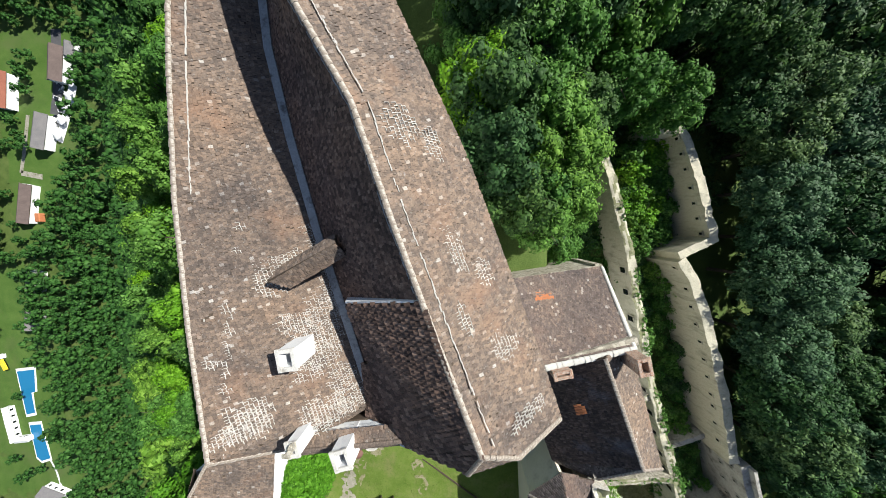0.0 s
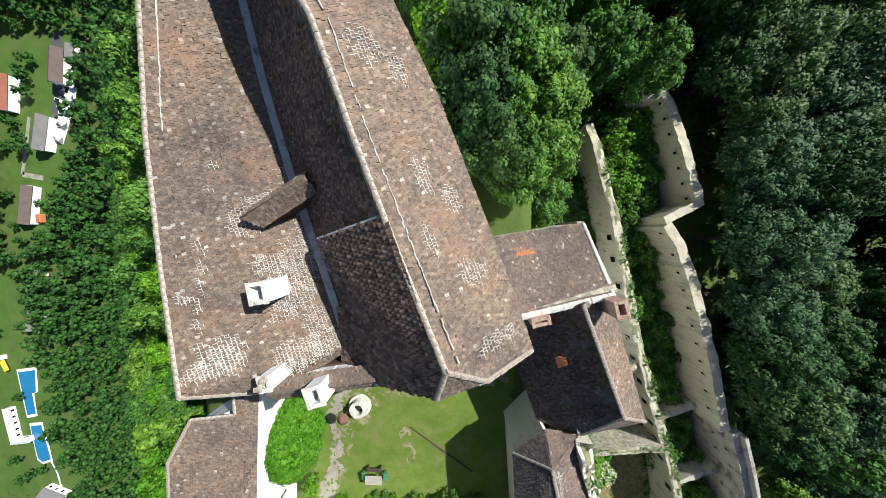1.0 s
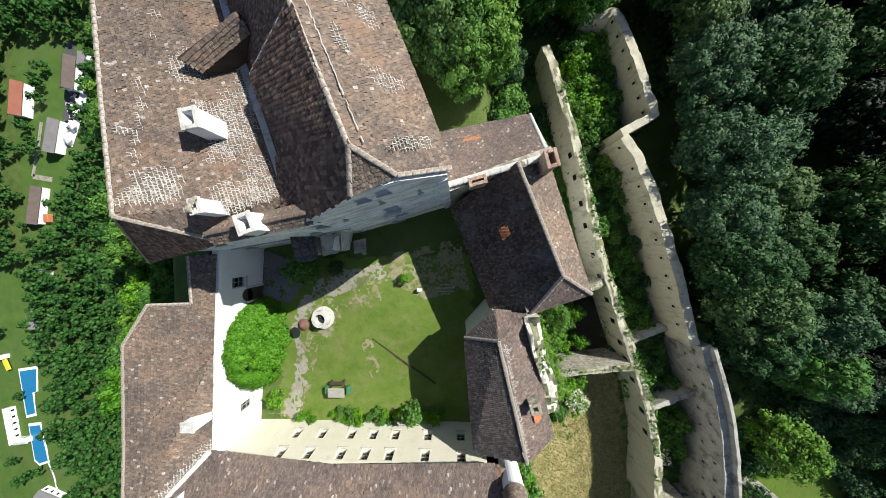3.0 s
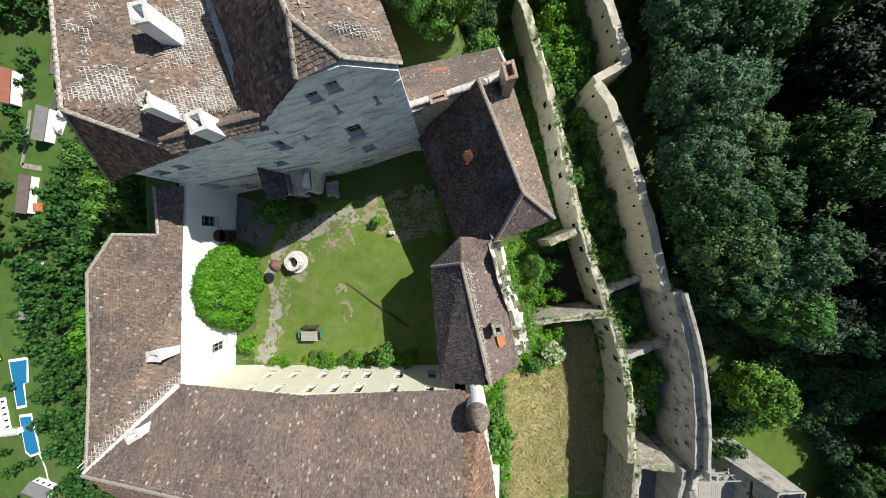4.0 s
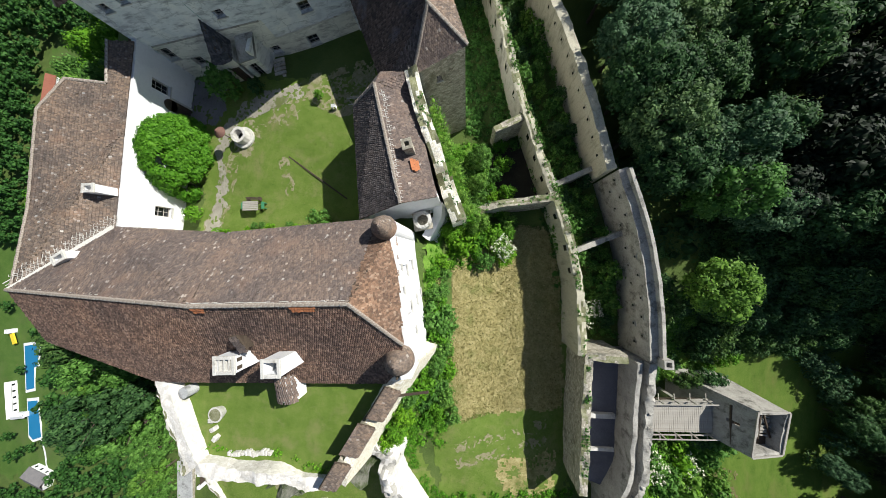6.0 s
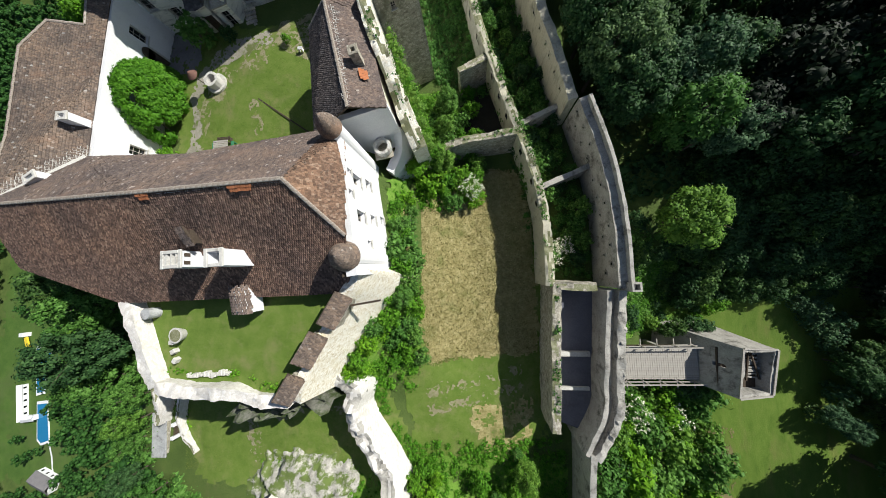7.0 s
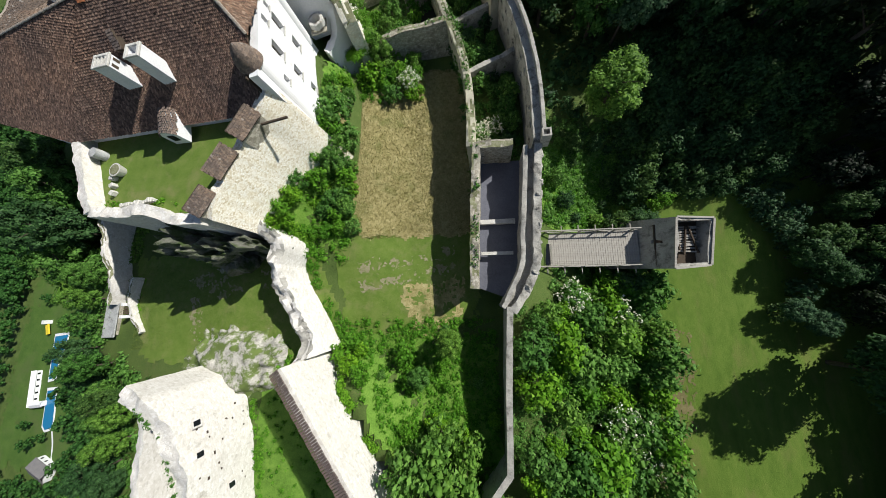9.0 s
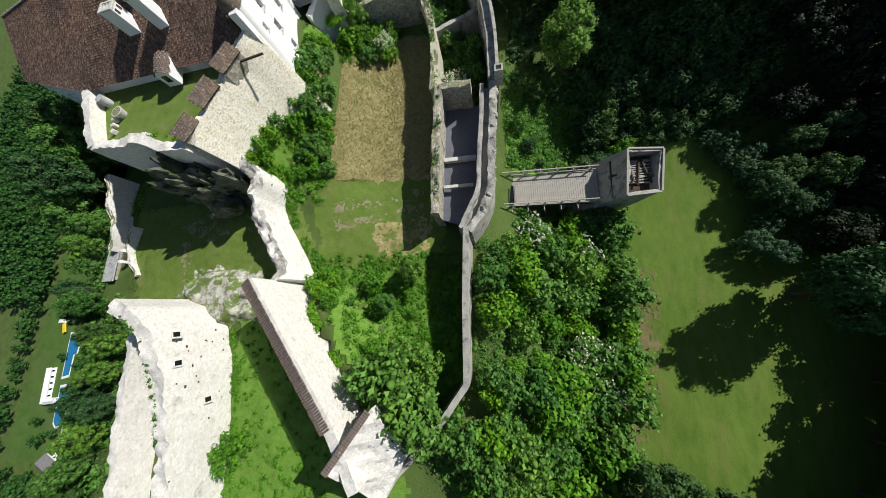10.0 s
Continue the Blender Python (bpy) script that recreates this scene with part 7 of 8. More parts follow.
tree_kind("edge_blue", 22, 4.8, 11.0, 66, 66, 0.22, LEAF_BLUE, lump_r=0.22, low=0.58, heart=0.58)
# same crown as the other edge trees, in leaves coloured as shaded
tree_kind("edge_dark", 24, 4.6, 11.0, 46, 46, 0.25, LEAF_SHADED, lump_r=0.26, low=0.5, heart=0.6)
tree_kind("far_blue", 23, 4.8, 11.0, 44, 40, 0.30, LEAF_BLUE, lump_r=0.27, low=0.58, heart=0.6)
tree_kind("shrub", 7, 1.5, 2.4, 30, 165, 0.13, LEAF_MID, low=0.15, girth=0.08, lump_r=0.26, spread=(0.5, 1.25), heart=0.5)
tree_kind("shrub_bright", 8, 1.5, 2.2, 30, 165, 0.13, LEAF_BRIGHT, low=0.15, girth=0.08, lump_r=0.26, spread=(0.5, 1.25), heart=0.5)
tree_kind("shrub_grey", 10, 1.5, 2.4, 30, 165, 0.12, LEAF_BLUE, low=0.15, girth=0.08, lump_r=0.26, spread=(0.5, 1.25), heart=0.5)
tree_kind("shrub_dark", 9, 1.6, 2.4, 30, 165, 0.13, LEAF_DARK, low=0.15, girth=0.08, lump_r=0.26, spread=(0.5, 1.25), heart=0.5)
rng = random.Random(5)


def forest(kinds, region, count, scale, label, gap, avoid=None, name="forest_tree", group="", sink=0.3, tall=(0.9, 1.2), category="tree"):
    placed = []
    tries = 0
    while len(placed) < count and tries < count * 40:
        tries += 1
        x, y = rng.uniform(region[0], region[1]), rng.uniform(region[2], region[3])
        if avoid and avoid(x, y):
            continue
        if any((x - a) ** 2 + (y - b) ** 2 < gap * gap for a, b in placed):
            continue
        placed.append((x, y))
        plant_tree(rng.choice(kinds), x, y, ground_z(x, y) - sink, rng.uniform(*scale), rng.uniform(0, 6.28), label, category, name, group, rng.uniform(*tall))


def outer_x(y):
    """How far east the outer wall stands."""
    for (xa, ya), (xb, yb) in zip(((25, 40), (28.5, 0), (30, -10), (33, -24), (36.8, -40), (36.8, -60), (33, -64), (33, -90)), ((28.5, 0), (30, -10), (33, -24), (36.8, -40), (36.8, -60), (33, -64), (33, -90), (33, -200))):
        if yb <= y <= ya:
            return xa + (xb - xa) * (y - ya) / (yb - ya)
    return 25


DARK_LABEL = "tall broadleaf forest tree with dense blue-green foliage"
forest(["blue", "blue_b", "oak_near"], (30, 44.5, -24.5, 34), 38, (0.8, 1.1), DARK_LABEL, 4.2, lambda x, y: x < outer_x(y) + 3.4, tall=(0.85, 1.05))
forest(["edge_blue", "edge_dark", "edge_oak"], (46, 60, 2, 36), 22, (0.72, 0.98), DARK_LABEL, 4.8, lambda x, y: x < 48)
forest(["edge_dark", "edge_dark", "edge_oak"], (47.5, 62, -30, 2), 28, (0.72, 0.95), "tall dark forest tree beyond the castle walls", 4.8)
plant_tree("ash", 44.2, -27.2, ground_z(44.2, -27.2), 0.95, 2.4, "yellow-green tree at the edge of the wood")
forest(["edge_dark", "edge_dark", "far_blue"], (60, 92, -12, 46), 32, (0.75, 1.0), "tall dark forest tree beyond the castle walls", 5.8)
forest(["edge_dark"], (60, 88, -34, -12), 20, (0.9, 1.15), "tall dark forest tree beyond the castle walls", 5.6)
for x, y, s in ((22.2, -75.9, 1.5), (23.6, -75.6, 1.7), (24.9, -76.7, 2.0), (25.9, -78.0, 2.0), (26.8, -79.6, 1.9), (27.8, -81.2, 1.7), (25.0, -74.2, 1.3), (27.6, -75.6, 1.3)):
    plant_tree("shrub", x, y, ground_z(x, y) - 0.2, s, x * 5.0, "tall green bush against the tower stump", "bush", "bush", "", 1.65)
for x, y, s in ((13.4, -40.0, 1.5), (14.3, -41.3, 1.25), (13.6, -43.0, 1.1), (12.8, -45.2, 1.15), (13.8, -37.5, 0.9), (14.0, -35.6, 0.8), (13.3, -47.5, 0.95), (13.9, -50.0, 0.9), (14.8, -52.2, 0.8), (14.4, -44.6, 0.7)):
    plant_tree("shrub", x, y, ground_z(x, y) - 0.2, s, x * 5.0, "round green bush between the white wing and the hay meadow", "bush", "bush")
forest(["shrub_dark"], (48, 70, -47.5, -30), 110, (0.7, 1.3), "wild bush in the hollow above the field", 1.5, lambda x, y: y < -45.5 and x > 62, "bush", category="bush")
plant_tree("ash", 45.0, -37.4, ground_z(45.0, -37.4), 0.95, 0.4, "round-headed green tree above the bridge", tall=0.75)
plant_tree("blue", 47.0, -28.6, ground_z(47.0, -28.6), 0.72, 1.0, "blue-green tree standing out of the dark wood")
plant_tree("blue", 57.0, -25.6, ground_z(57.0, -25.6), 0.75, 2.0, "blue-green tree standing out of the dark wood")
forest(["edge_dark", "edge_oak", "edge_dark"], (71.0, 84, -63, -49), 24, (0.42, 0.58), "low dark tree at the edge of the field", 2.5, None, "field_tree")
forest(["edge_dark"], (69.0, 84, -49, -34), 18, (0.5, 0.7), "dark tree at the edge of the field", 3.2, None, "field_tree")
for kind, x, y, s in (("edge_oak", 67.6, -56.0, 0.48), ("edge_oak", 69.6, -58.0, 0.46), ("edge_blue", 65.4, -62.2, 0.34), ("edge_blue", 67.4, -63.6, 0.36), ("edge_oak", 68.8, -54.4, 0.48)):
    plant_tree(kind, x, y, ground_z(x, y) - 0.3, s, x * 3.0, "low green tree at the edge of the field", name="field_tree")
for x, y, s in ((63.6, -50.4, 0.9), (64.8, -51.6, 1.1), (65.8, -52.8, 1.2), (66.4, -50.8, 1.3), (66.0, -54.2, 1.0), (64.0, -49.0, 1.2), (62.4, -48.4, 1.0), (63.8, -62.8, 0.9), (66.4, -60.2, 1.2), (70.6, -61.8, 1.2)):
    plant_tree("shrub_grey", x + 1.3, y, ground_z(x + 1.3, y) - 0.2, s, x * 5.0, "grey-green willow bush at the edge of the field", "bush", "bush")
for x, y, s in ((52.4, -48.9, 0.75), (53.2, -48.0, 0.9), (51.4, -49.8, 0.6)):
    plant_tree("shrub_bright", x, y, ground_z(x, y) + 0.4, s, x * 5.0, "bright green bush beside the gate tower", "bush", "bush")
for x, y, s in ((47.6, -50.8, 0.85), (49.4, -50.6, 0.9), (46.4, -51.4, 0.7), (50.8, -50.9, 0.8), (48.6, -58.8, 0.9), (46.8, -58.6, 0.9), (50.2, -59.0, 0.8)):
    plant_tree("shrub_dark", x, y, -11.4, s, x * 7.0, "dark bush against the foot of the gate tower", "bush", "bush")
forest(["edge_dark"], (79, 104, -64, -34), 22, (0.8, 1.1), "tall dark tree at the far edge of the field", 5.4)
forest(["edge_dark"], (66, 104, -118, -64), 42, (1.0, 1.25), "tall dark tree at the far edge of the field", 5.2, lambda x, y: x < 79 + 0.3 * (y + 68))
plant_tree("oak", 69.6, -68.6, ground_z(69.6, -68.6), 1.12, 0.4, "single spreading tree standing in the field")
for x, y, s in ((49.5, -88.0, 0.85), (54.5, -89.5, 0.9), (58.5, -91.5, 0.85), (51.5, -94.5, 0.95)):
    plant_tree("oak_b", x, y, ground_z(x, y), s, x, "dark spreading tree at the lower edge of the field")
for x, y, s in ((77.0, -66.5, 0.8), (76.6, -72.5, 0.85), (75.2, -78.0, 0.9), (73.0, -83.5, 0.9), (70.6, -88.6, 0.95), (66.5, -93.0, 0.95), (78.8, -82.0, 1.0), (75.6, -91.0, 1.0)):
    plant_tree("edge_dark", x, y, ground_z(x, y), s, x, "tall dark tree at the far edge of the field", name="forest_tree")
forest(["oak_near", "blue_b", "ash", "oak_near"], (3, 33, 13.5, 46), 44, (0.75, 1.0), "green tree in the grove beside the palace", 3.6, lambda x, y: x < 9 - 0.55 * (y - 8), "grove_tree")
forest(["ash", "ash", "oak"], (0.5, 13.4, -1.6, 20), 26, (0.62, 0.86), "young ash tree beside the palace", 2.4, lambda x, y: x < 6.3 - 0.42 * y or x > 13.2 - 0.32 * max(0.0, y - 4) or (y < 1.2 and x < 11.6), "grove_tree")
forest(["shrub_bright", "shrub", "shrub"], (20.5, 25.6, 1.0, 11.5), 26, (0.8, 1.35), "ivy-grown shrub inside the ruined bastion", 1.2, lambda x, y: x < 19.6 + (5.5 - y) * 0.27 + 0.8 or x > 27.5 - 0.25 * y, "shrub", "shrubs of the bastion", 0.1, category="shrub")
plant_tree("beech", 2.8, 11.6, ground_z(2.8, 11.6), 0.86, 1.0, "rounded bright green tree beside the palace roof")
plant_tree("beech", 20.5, 15.5, ground_z(20.5, 15.5), 0.6, 2.0, "yellow-green tree at the bastion corner")
forest(["beech", "ash", "ash"], (-48, -25, -36, 24), 58, (0.75, 1.05), "bright green tree on the slope under the palace", 3.3, lambda x, y: x > -26.5, "slope_tree")
forest(["ash", "oak", "ash"], (-24, -12, -95, -57), 34, (0.36, 0.56), "green tree at the foot of the ruins", 3.0, lambda x, y: x > -22.0 + 9 * smooth01(-66, -72, y) or (x < -23.2 + 2.5 * smooth01(-66, -76, y) and y < -57), "ruin_tree")
SHRUB = "leafy green shrub on the castle slope"
forest(["shrub_bright", "shrub", "shrub_bright"], (8.0, 15, -53, -33), 40, (0.6, 1.15), "leafy shrub at the foot of the white wing", 1.2, lambda x, y: x > 13.9 + 0.6 * math.sin(y * 0.5) or x < 12.9 + 0.5 * min(0.0, y + 43) or (x > 13.4 and -39 < y < -35), "shrub", "shrubs under the walls", 0.1, category="shrub")
plant_tree("ash", 13.2, -45.0, -1.6, 0.36, 0.3, "bushy green tree at the foot of the terrace wall", name="bush", category="bush")
forest(["shrub", "shrub_bright"], (15.5, 22, -34.5, -19.5), 26, (0.6, 1.1), "leafy shrub beside the ruined wall", 1.3, lambda x, y: x < 15.2 + (-19 - y) * 0.15, "shrub", "shrubs under the walls", 0.1, category="shrub")
plant_tree("ash", 17.6, -29.3, -4.6, 0.5, 1.5, "bushy young tree at the end of the ruined wall")
plant_tree("shrub_bright", 15.9, -32.0, -4.4, 1.6, 2.5, "bright green bush at the end of the ruined wall", name="bush", category="bush")
plant_tree("ash", 18.6, -21.8, -4.8, 0.42, 0.5, "slim young tree between the ruined walls")
plant_tree("ash", 18.2, -24.6, -4.8, 0.34, 2.5, "slim young tree between the ruined walls")
forest(["shrub_bright", "shrub_bright", "shrub"], (12.8, 30.5, -84, -64), 15, (0.4, 1.1), SHRUB, 1.8, lambda x, y: (x < 13.5 + (-66 - y) * 0.75 + 1.0), "shrub", "shrubs of the lower ward", 0.1, category="shrub")
for x, y, s in ((13.6, -66.4, 1.0), (15.0, -67.6, 0.95), (14.4, -65.4, 0.8), (16.6, -68.6, 0.9), (15.8, -66.4, 0.7)):
    plant_tree("shrub_bright", x, y, ground_z(x, y), s, x, "yellow-green bush at the end of the covered wall", name="bush", category="bush")
forest(["ash", "oak", "ash"], (-40, -24.5, -64, -34), 34, (0.6, 0.92), "green tree on the slope below the terrace", 3.2, lambda x, y: x > -24.5 or (x > -26.5 and y > -44) or y < -56, "slope_tree")
plant_tree("ash", 25.9, -65.2, -5.5, 0.42, 0.9, "round-headed young tree on the lawn by the wall")
plant_tree("ash", 22.6, -69.0, -5.5, 0.34, 2.0, "round-headed young tree in the lower ward")
forest(["shrub", "shrub_bright", "shrub", "shrub_bright", "shrub"], (33.6, 52, -100, -58.5), 95, (0.7, 2.1), "dense shrub on the slope outside the wall", 1.7, lambda x, y: x < outer_x(y) + 1.2 or x > 52.5 + 0.2 * (y + 66), "shrub", "shrubs outside the wall", 0.1, category="shrub")
forest(["shrub", "shrub_bright", "shrub"], (29, 38, -99, -82), 26, (0.7, 1.7), "dense shrub on the slope outside the wall", 1.7, lambda x, y: x + y * 0.9 < -46.5, "shrub", "shrubs outside the wall", 0.1, category="shrub")
for x, y, s in ((46.2, -63.0, 1.3), (45.0, -75.0, 1.4), (47.5, -79.0, 1.2), (40.0, -60.5, 1.1)):
    t = plant_tree("shrub", x, y, ground_z(x, y), s * 1.2, x, "elder bush covered in cream blossom", name="elder_bush", category="bush")
    V, F = leaf_cloud(int(x * 10), [((r.uniform(-1.2, 1.2), r.uniform(-1.2, 1.2), r.uniform(1.3, 2.5)), 0.13) for r in [random.Random(i) for i in range(110)]], 300, 0.07)
    ob = new("blossom", fast_mesh("blossom", V, F, BLOSSOM))
    ob.parent = t
forest(["shrub", "shrub_dark", "shrub"], (38.2, 54, -51, -36), 22, (0.4, 1.0), "dense shrub in the ditch beside the bridge", 1.7, lambda x, y: x > 60 + y * 0.1, "shrub", "shrubs beside the bridge", 0.1, category="shrub")
forest(["shrub_dark", "shrub", "shrub"], (19.5, 34, -42, 12), 120, (0.6, 1.1), "wild shrub in the ward between the curtain walls", 1.6, lambda x, y: x > outer_x(y) - 1.4 or x < 20.8 + max(0, -y) * 0.215 + (2.0 if y < -33 else 0), "shrub", "shrubs between the curtain walls", 0.1, category="shrub")
plant_tree("shrub_bright", 6.5, -84.0, ground_z(6.5, -84.0), 1.5, 0.4, "bright green bush at the foot of the keep wall", name="bush", category="bush")
forest(["shrub_bright", "shrub"], (-10.5, 6.5, -31.2, -30.0), 26, (0.3, 0.5), "low shrub in the border under the windows", 0.55, None, "shrub", "shrubs of the courtyard border", 0.05, category="shrub")
plant_tree("shrub", 2.0, -29.7, 2.8, 0.8, 0.4, "grey-green columnar shrub in the border", name="shrub", category="shrub", tall=1.4)
plant_tree("shrub", -8.6, -15.2, 2.8, 1.35, 0.4, "dark rounded shrub beside the stair turret", name="shrub", category="shrub")
plant_tree("shrub_dark", -5.6, -14.9, 2.8, 0.6, 1.4, "dark rounded shrub beside the porch", name="shrub", category="shrub")
plant_tree("shrub_bright", 1.3, -16.2, 2.8, 0.45, 1.4, "small round yellow-green shrub in the yard", name="shrub", category="shrub")
plant_tree("shrub_bright", -12.6, -28.6, 2.8, 0.75, 1.4, "low shrub by the gravel path", name="shrub", category="shrub")
for x, y, s in ((21.2, -32.6, 0.85), (29.9, -41.0, 0.9), (31.6, -40.0, 0.7)):
    t = plant_tree("shrub", x, y, ground_z(x, y), s * 1.2, x, "elder bush covered in cream blossom", name="elder_bush", category="bush")
    V, F = leaf_cloud(int(x * 10), [((r.uniform(-1.2, 1.2), r.uniform(-1.2, 1.2), r.uniform(1.3, 2.5)), 0.16) for r in [random.Random(i) for i in range(170)]], 300, 0.075)
    ob = new("blossom", fast_mesh("blossom", V, F, BLOSSOM))
    ob.parent = t

# the great shrub against the white wall
rb = np.random.default_rng(77)
blobs = []
for i in range(230):
    d = rb.normal(size=3)
    d /= np.linalg.norm(d)
    d[2] = abs(d[2])
    blobs.append(((-13.7 + d[0] * 2.0, -22.6 + d[1] * 4.1, 2.9 + d[2] * 4.4), 0.7))
V, F = leaf_cloud(78, blobs, 300, 0.12, core=2)
gs = tagged(new("climbing_shrub"), "huge bright green shrub climbing the white courtyard wall", "shrub")
gs.location = (-13, -23, 2.8)
ob = new("foliage", fast_mesh("foliage", V, F, LEAF_BRIGHT))
ob.parent = gs
keep(ob)
bm = bmesh.new()
for i in range(5):
    bmesh.ops.create_cone(bm, segments=7, radius1=0.12, radius2=0.05, depth=2.6, cap_ends=True, matrix=Matrix.Translation((-13.2, -25 + i, 4.0)) @ Matrix.Rotation(0.2 * (i - 2), 4, "X"))
keep(part("stems", bm, BARK, gs))


# ---- grass, weeds and far woods ----
def stuff(name, V, F, material, label, category):
    return tagged(new(name, fast_mesh(name, V, F, material)), label, category, kind="stuff")


def blades(name, region, count, height, material, label, test, seed, zfun=None):
    r = np.random.default_rng(seed)
    x, y = r.uniform(region[0], region[1], count), r.uniform(region[2], region[3], count)
    ok = np.array([test(a, b) for a, b in zip(x, y)])
    x, y = x[ok], y[ok]
    z = np.array([(zfun or ground_z)(a, b) for a, b in zip(x, y)])
    k = len(x)
    ang = r.uniform(0, math.tau, k)
    h = height * r.uniform(0.5, 1.4, k)
    w = height * r.uniform(0.25, 0.5, k)
    lean = r.normal(0, 0.7, (k, 2)) * h[:, None]
    a = np.stack([x - np.cos(ang) * w, y - np.sin(ang) * w, z], 1)
    b = np.stack([x + np.cos(ang) * w, y + np.sin(ang) * w, z], 1)
    c = np.stack([x + lean[:, 0] + np.cos(ang) * w * 0.4, y + lean[:, 1] + np.sin(ang) * w * 0.4, z + h], 1)
    d = np.stack([x + lean[:, 0] - np.cos(ang) * w * 0.4, y + lean[:, 1] - np.sin(ang) * w * 0.4, z + h], 1)
    V = np.stack([a, b, c, d], 1).reshape(-1, 3)
    return stuff(name, V, np.arange(k * 4).reshape(-1, 4), material, label, "grass")


GRASS = leaf_material("grass_blades", (0.06, 0.10, 0.018), (0.11, 0.165, 0.035), (0.19, 0.23, 0.07), 0.7)
STRAW = leaf_material("straw_blades", (0.168, 0.155, 0.049), (0.319, 0.281, 0.118), (0.470, 0.420, 0.213), 0.8)
blades("grass", (-12, 8.5, -31, -14.5), 20000, 0.06, GRASS, "short lawn grass of the courtyard", lambda x, y: x > -11 - 0.15 * (y + 24), 1, lambda x, y: ground_z(x, y) + 0.03)
blades("straw", (12.6, 28.4, -54.5, -29.5), 46000, 0.17, STRAW, "dry hay lying on the meadow", lambda x, y: bool(inside(np.array([x]), np.array([y]), HAY_POLY)[0]), 3)
blades("grass", (12, 29, -68, -53), 16000, 0.09, GRASS, "lawn grass below the meadow", lambda x, y: x > 13 + (-56 - y) * 0.1, 4)
blades("grass", (-17, 10, -67, -56), 18000, 0.09, GRASS, "lawn grass of the lower ward", lambda x, y: True, 5)


def thicket(name, region, count, size, per, leaf, material, label, test, seed, rise=0.1):
    r = np.random.default_rng(seed)
    bl = []
    while len(bl) < count:
        x, y = r.uniform(region[0], region[1]), r.uniform(region[2], region[3])
        if test(x, y):
            s = r.uniform(*size)
            bl.append(((x, y, ground_z(x, y) + rise), s))
    V, F = leaf_cloud(seed, bl, per, leaf, core=1, spread=(0.5, 1.25), heart=0.5)
    return stuff(name, V, F, material, label, "undergrowth")


thicket("brambles", (19, 35, -44, 12), 500, (0.4, 0.9), 90, 0.12, LEAF_MID, "brambles and weeds between the curtain walls", lambda x, y: 19.8 + max(0, -y) * 0.22 < x < outer_x(y) - 0.8, 11)
thicket("brambles", (34, 53, -100, -57), 900, (0.4, 1.0), 90, 0.13, LEAF_MID, "dense undergrowth on the slope outside the wall", lambda x, y: outer_x(y) + 0.6 < x < 52.6 + 0.2 * (y + 66), 12)
thicket("brambles", (37.4, 47, -51.6, -42), 420, (0.3, 0.75), 90, 0.11, LEAF_BRIGHT, "bright green weeds on the bank beside the bridge", lambda x, y: True, 23)
thicket("brambles", (37.5, 52, -51.6, -38), 460, (0.3, 0.9), 80, 0.13, LEAF_MID, "dense undergrowth beside the bridge", lambda x, y: x < 49 or y < -45, 13)
thicket("brambles", (46, 72, -47.5, -28), 620, (0.4, 1.0), 70, 0.14, LEAF_DARK, "dark undergrowth in the hollow", lambda x, y: x + y < 22.5, 14)
thicket("brambles", (14.5, 24, -20, 3), 360, (0.35, 0.9), 90, 0.12, LEAF_MID, "weeds and brambles under the annex walls", lambda x, y: max(14.6, 17.0 + (y + 16.8) * -0.29) < x < 20.4 + max(0, -y) * 0.2, 25)
thicket("brambles", (12, 31, -84, -63), 1100, (0.22, 0.6), 150, 0.10, LEAF_BRIGHT, "nettles and weeds in the lower ward", lambda x, y: x > 13.5 + (-66 - y) * 0.72, 14)
thicket("brambles", (3.5, 19, -92, -66), 420, (0.15, 0.5), 160, 0.09, LEAF_BRIGHT, "weeds along the foot of the ruins", lambda x, y: 4.2 < x < 9 + (-66 - y) * 0.75, 15)
thicket("brambles", (7.5, 20, -56, -19), 460, (0.3, 0.8), 90, 0.12, LEAF_BRIGHT, "weeds under the white wing", lambda x, y: (12.6 + 0.5 * min(0.0, y + 43)) < x < (14.0 if y < -35 else 19), 16)
thicket("brambles", (6, 34, 0, 40), 420, (0.7, 1.6), 50, 0.2, LEAF_DARK, "undergrowth of the grove beside the palace", lambda x, y: x > 8 - 0.5 * y, 17)
thicket("brambles", (37, 75, -38, 40), 300, (1.0, 2.4), 24, 0.28, LEAF_DARK, "undergrowth of the dark forest", lambda x, y: x > outer_x(y) + 1.5, 18)
thicket("brambles", (-45, -24, -60, 26), 420, (1.0, 2.2), 40, 0.26, LEAF_MID, "undergrowth on the western slope", lambda x, y: x < -25.5, 19)
thicket("brambles", (-30, -9, -95, -53), 320, (0.6, 1.5), 50, 0.2, LEAF_MID, "undergrowth below the ruins", lambda x, y: x < -21 + 9 * smooth01(-66, -72, y), 20)


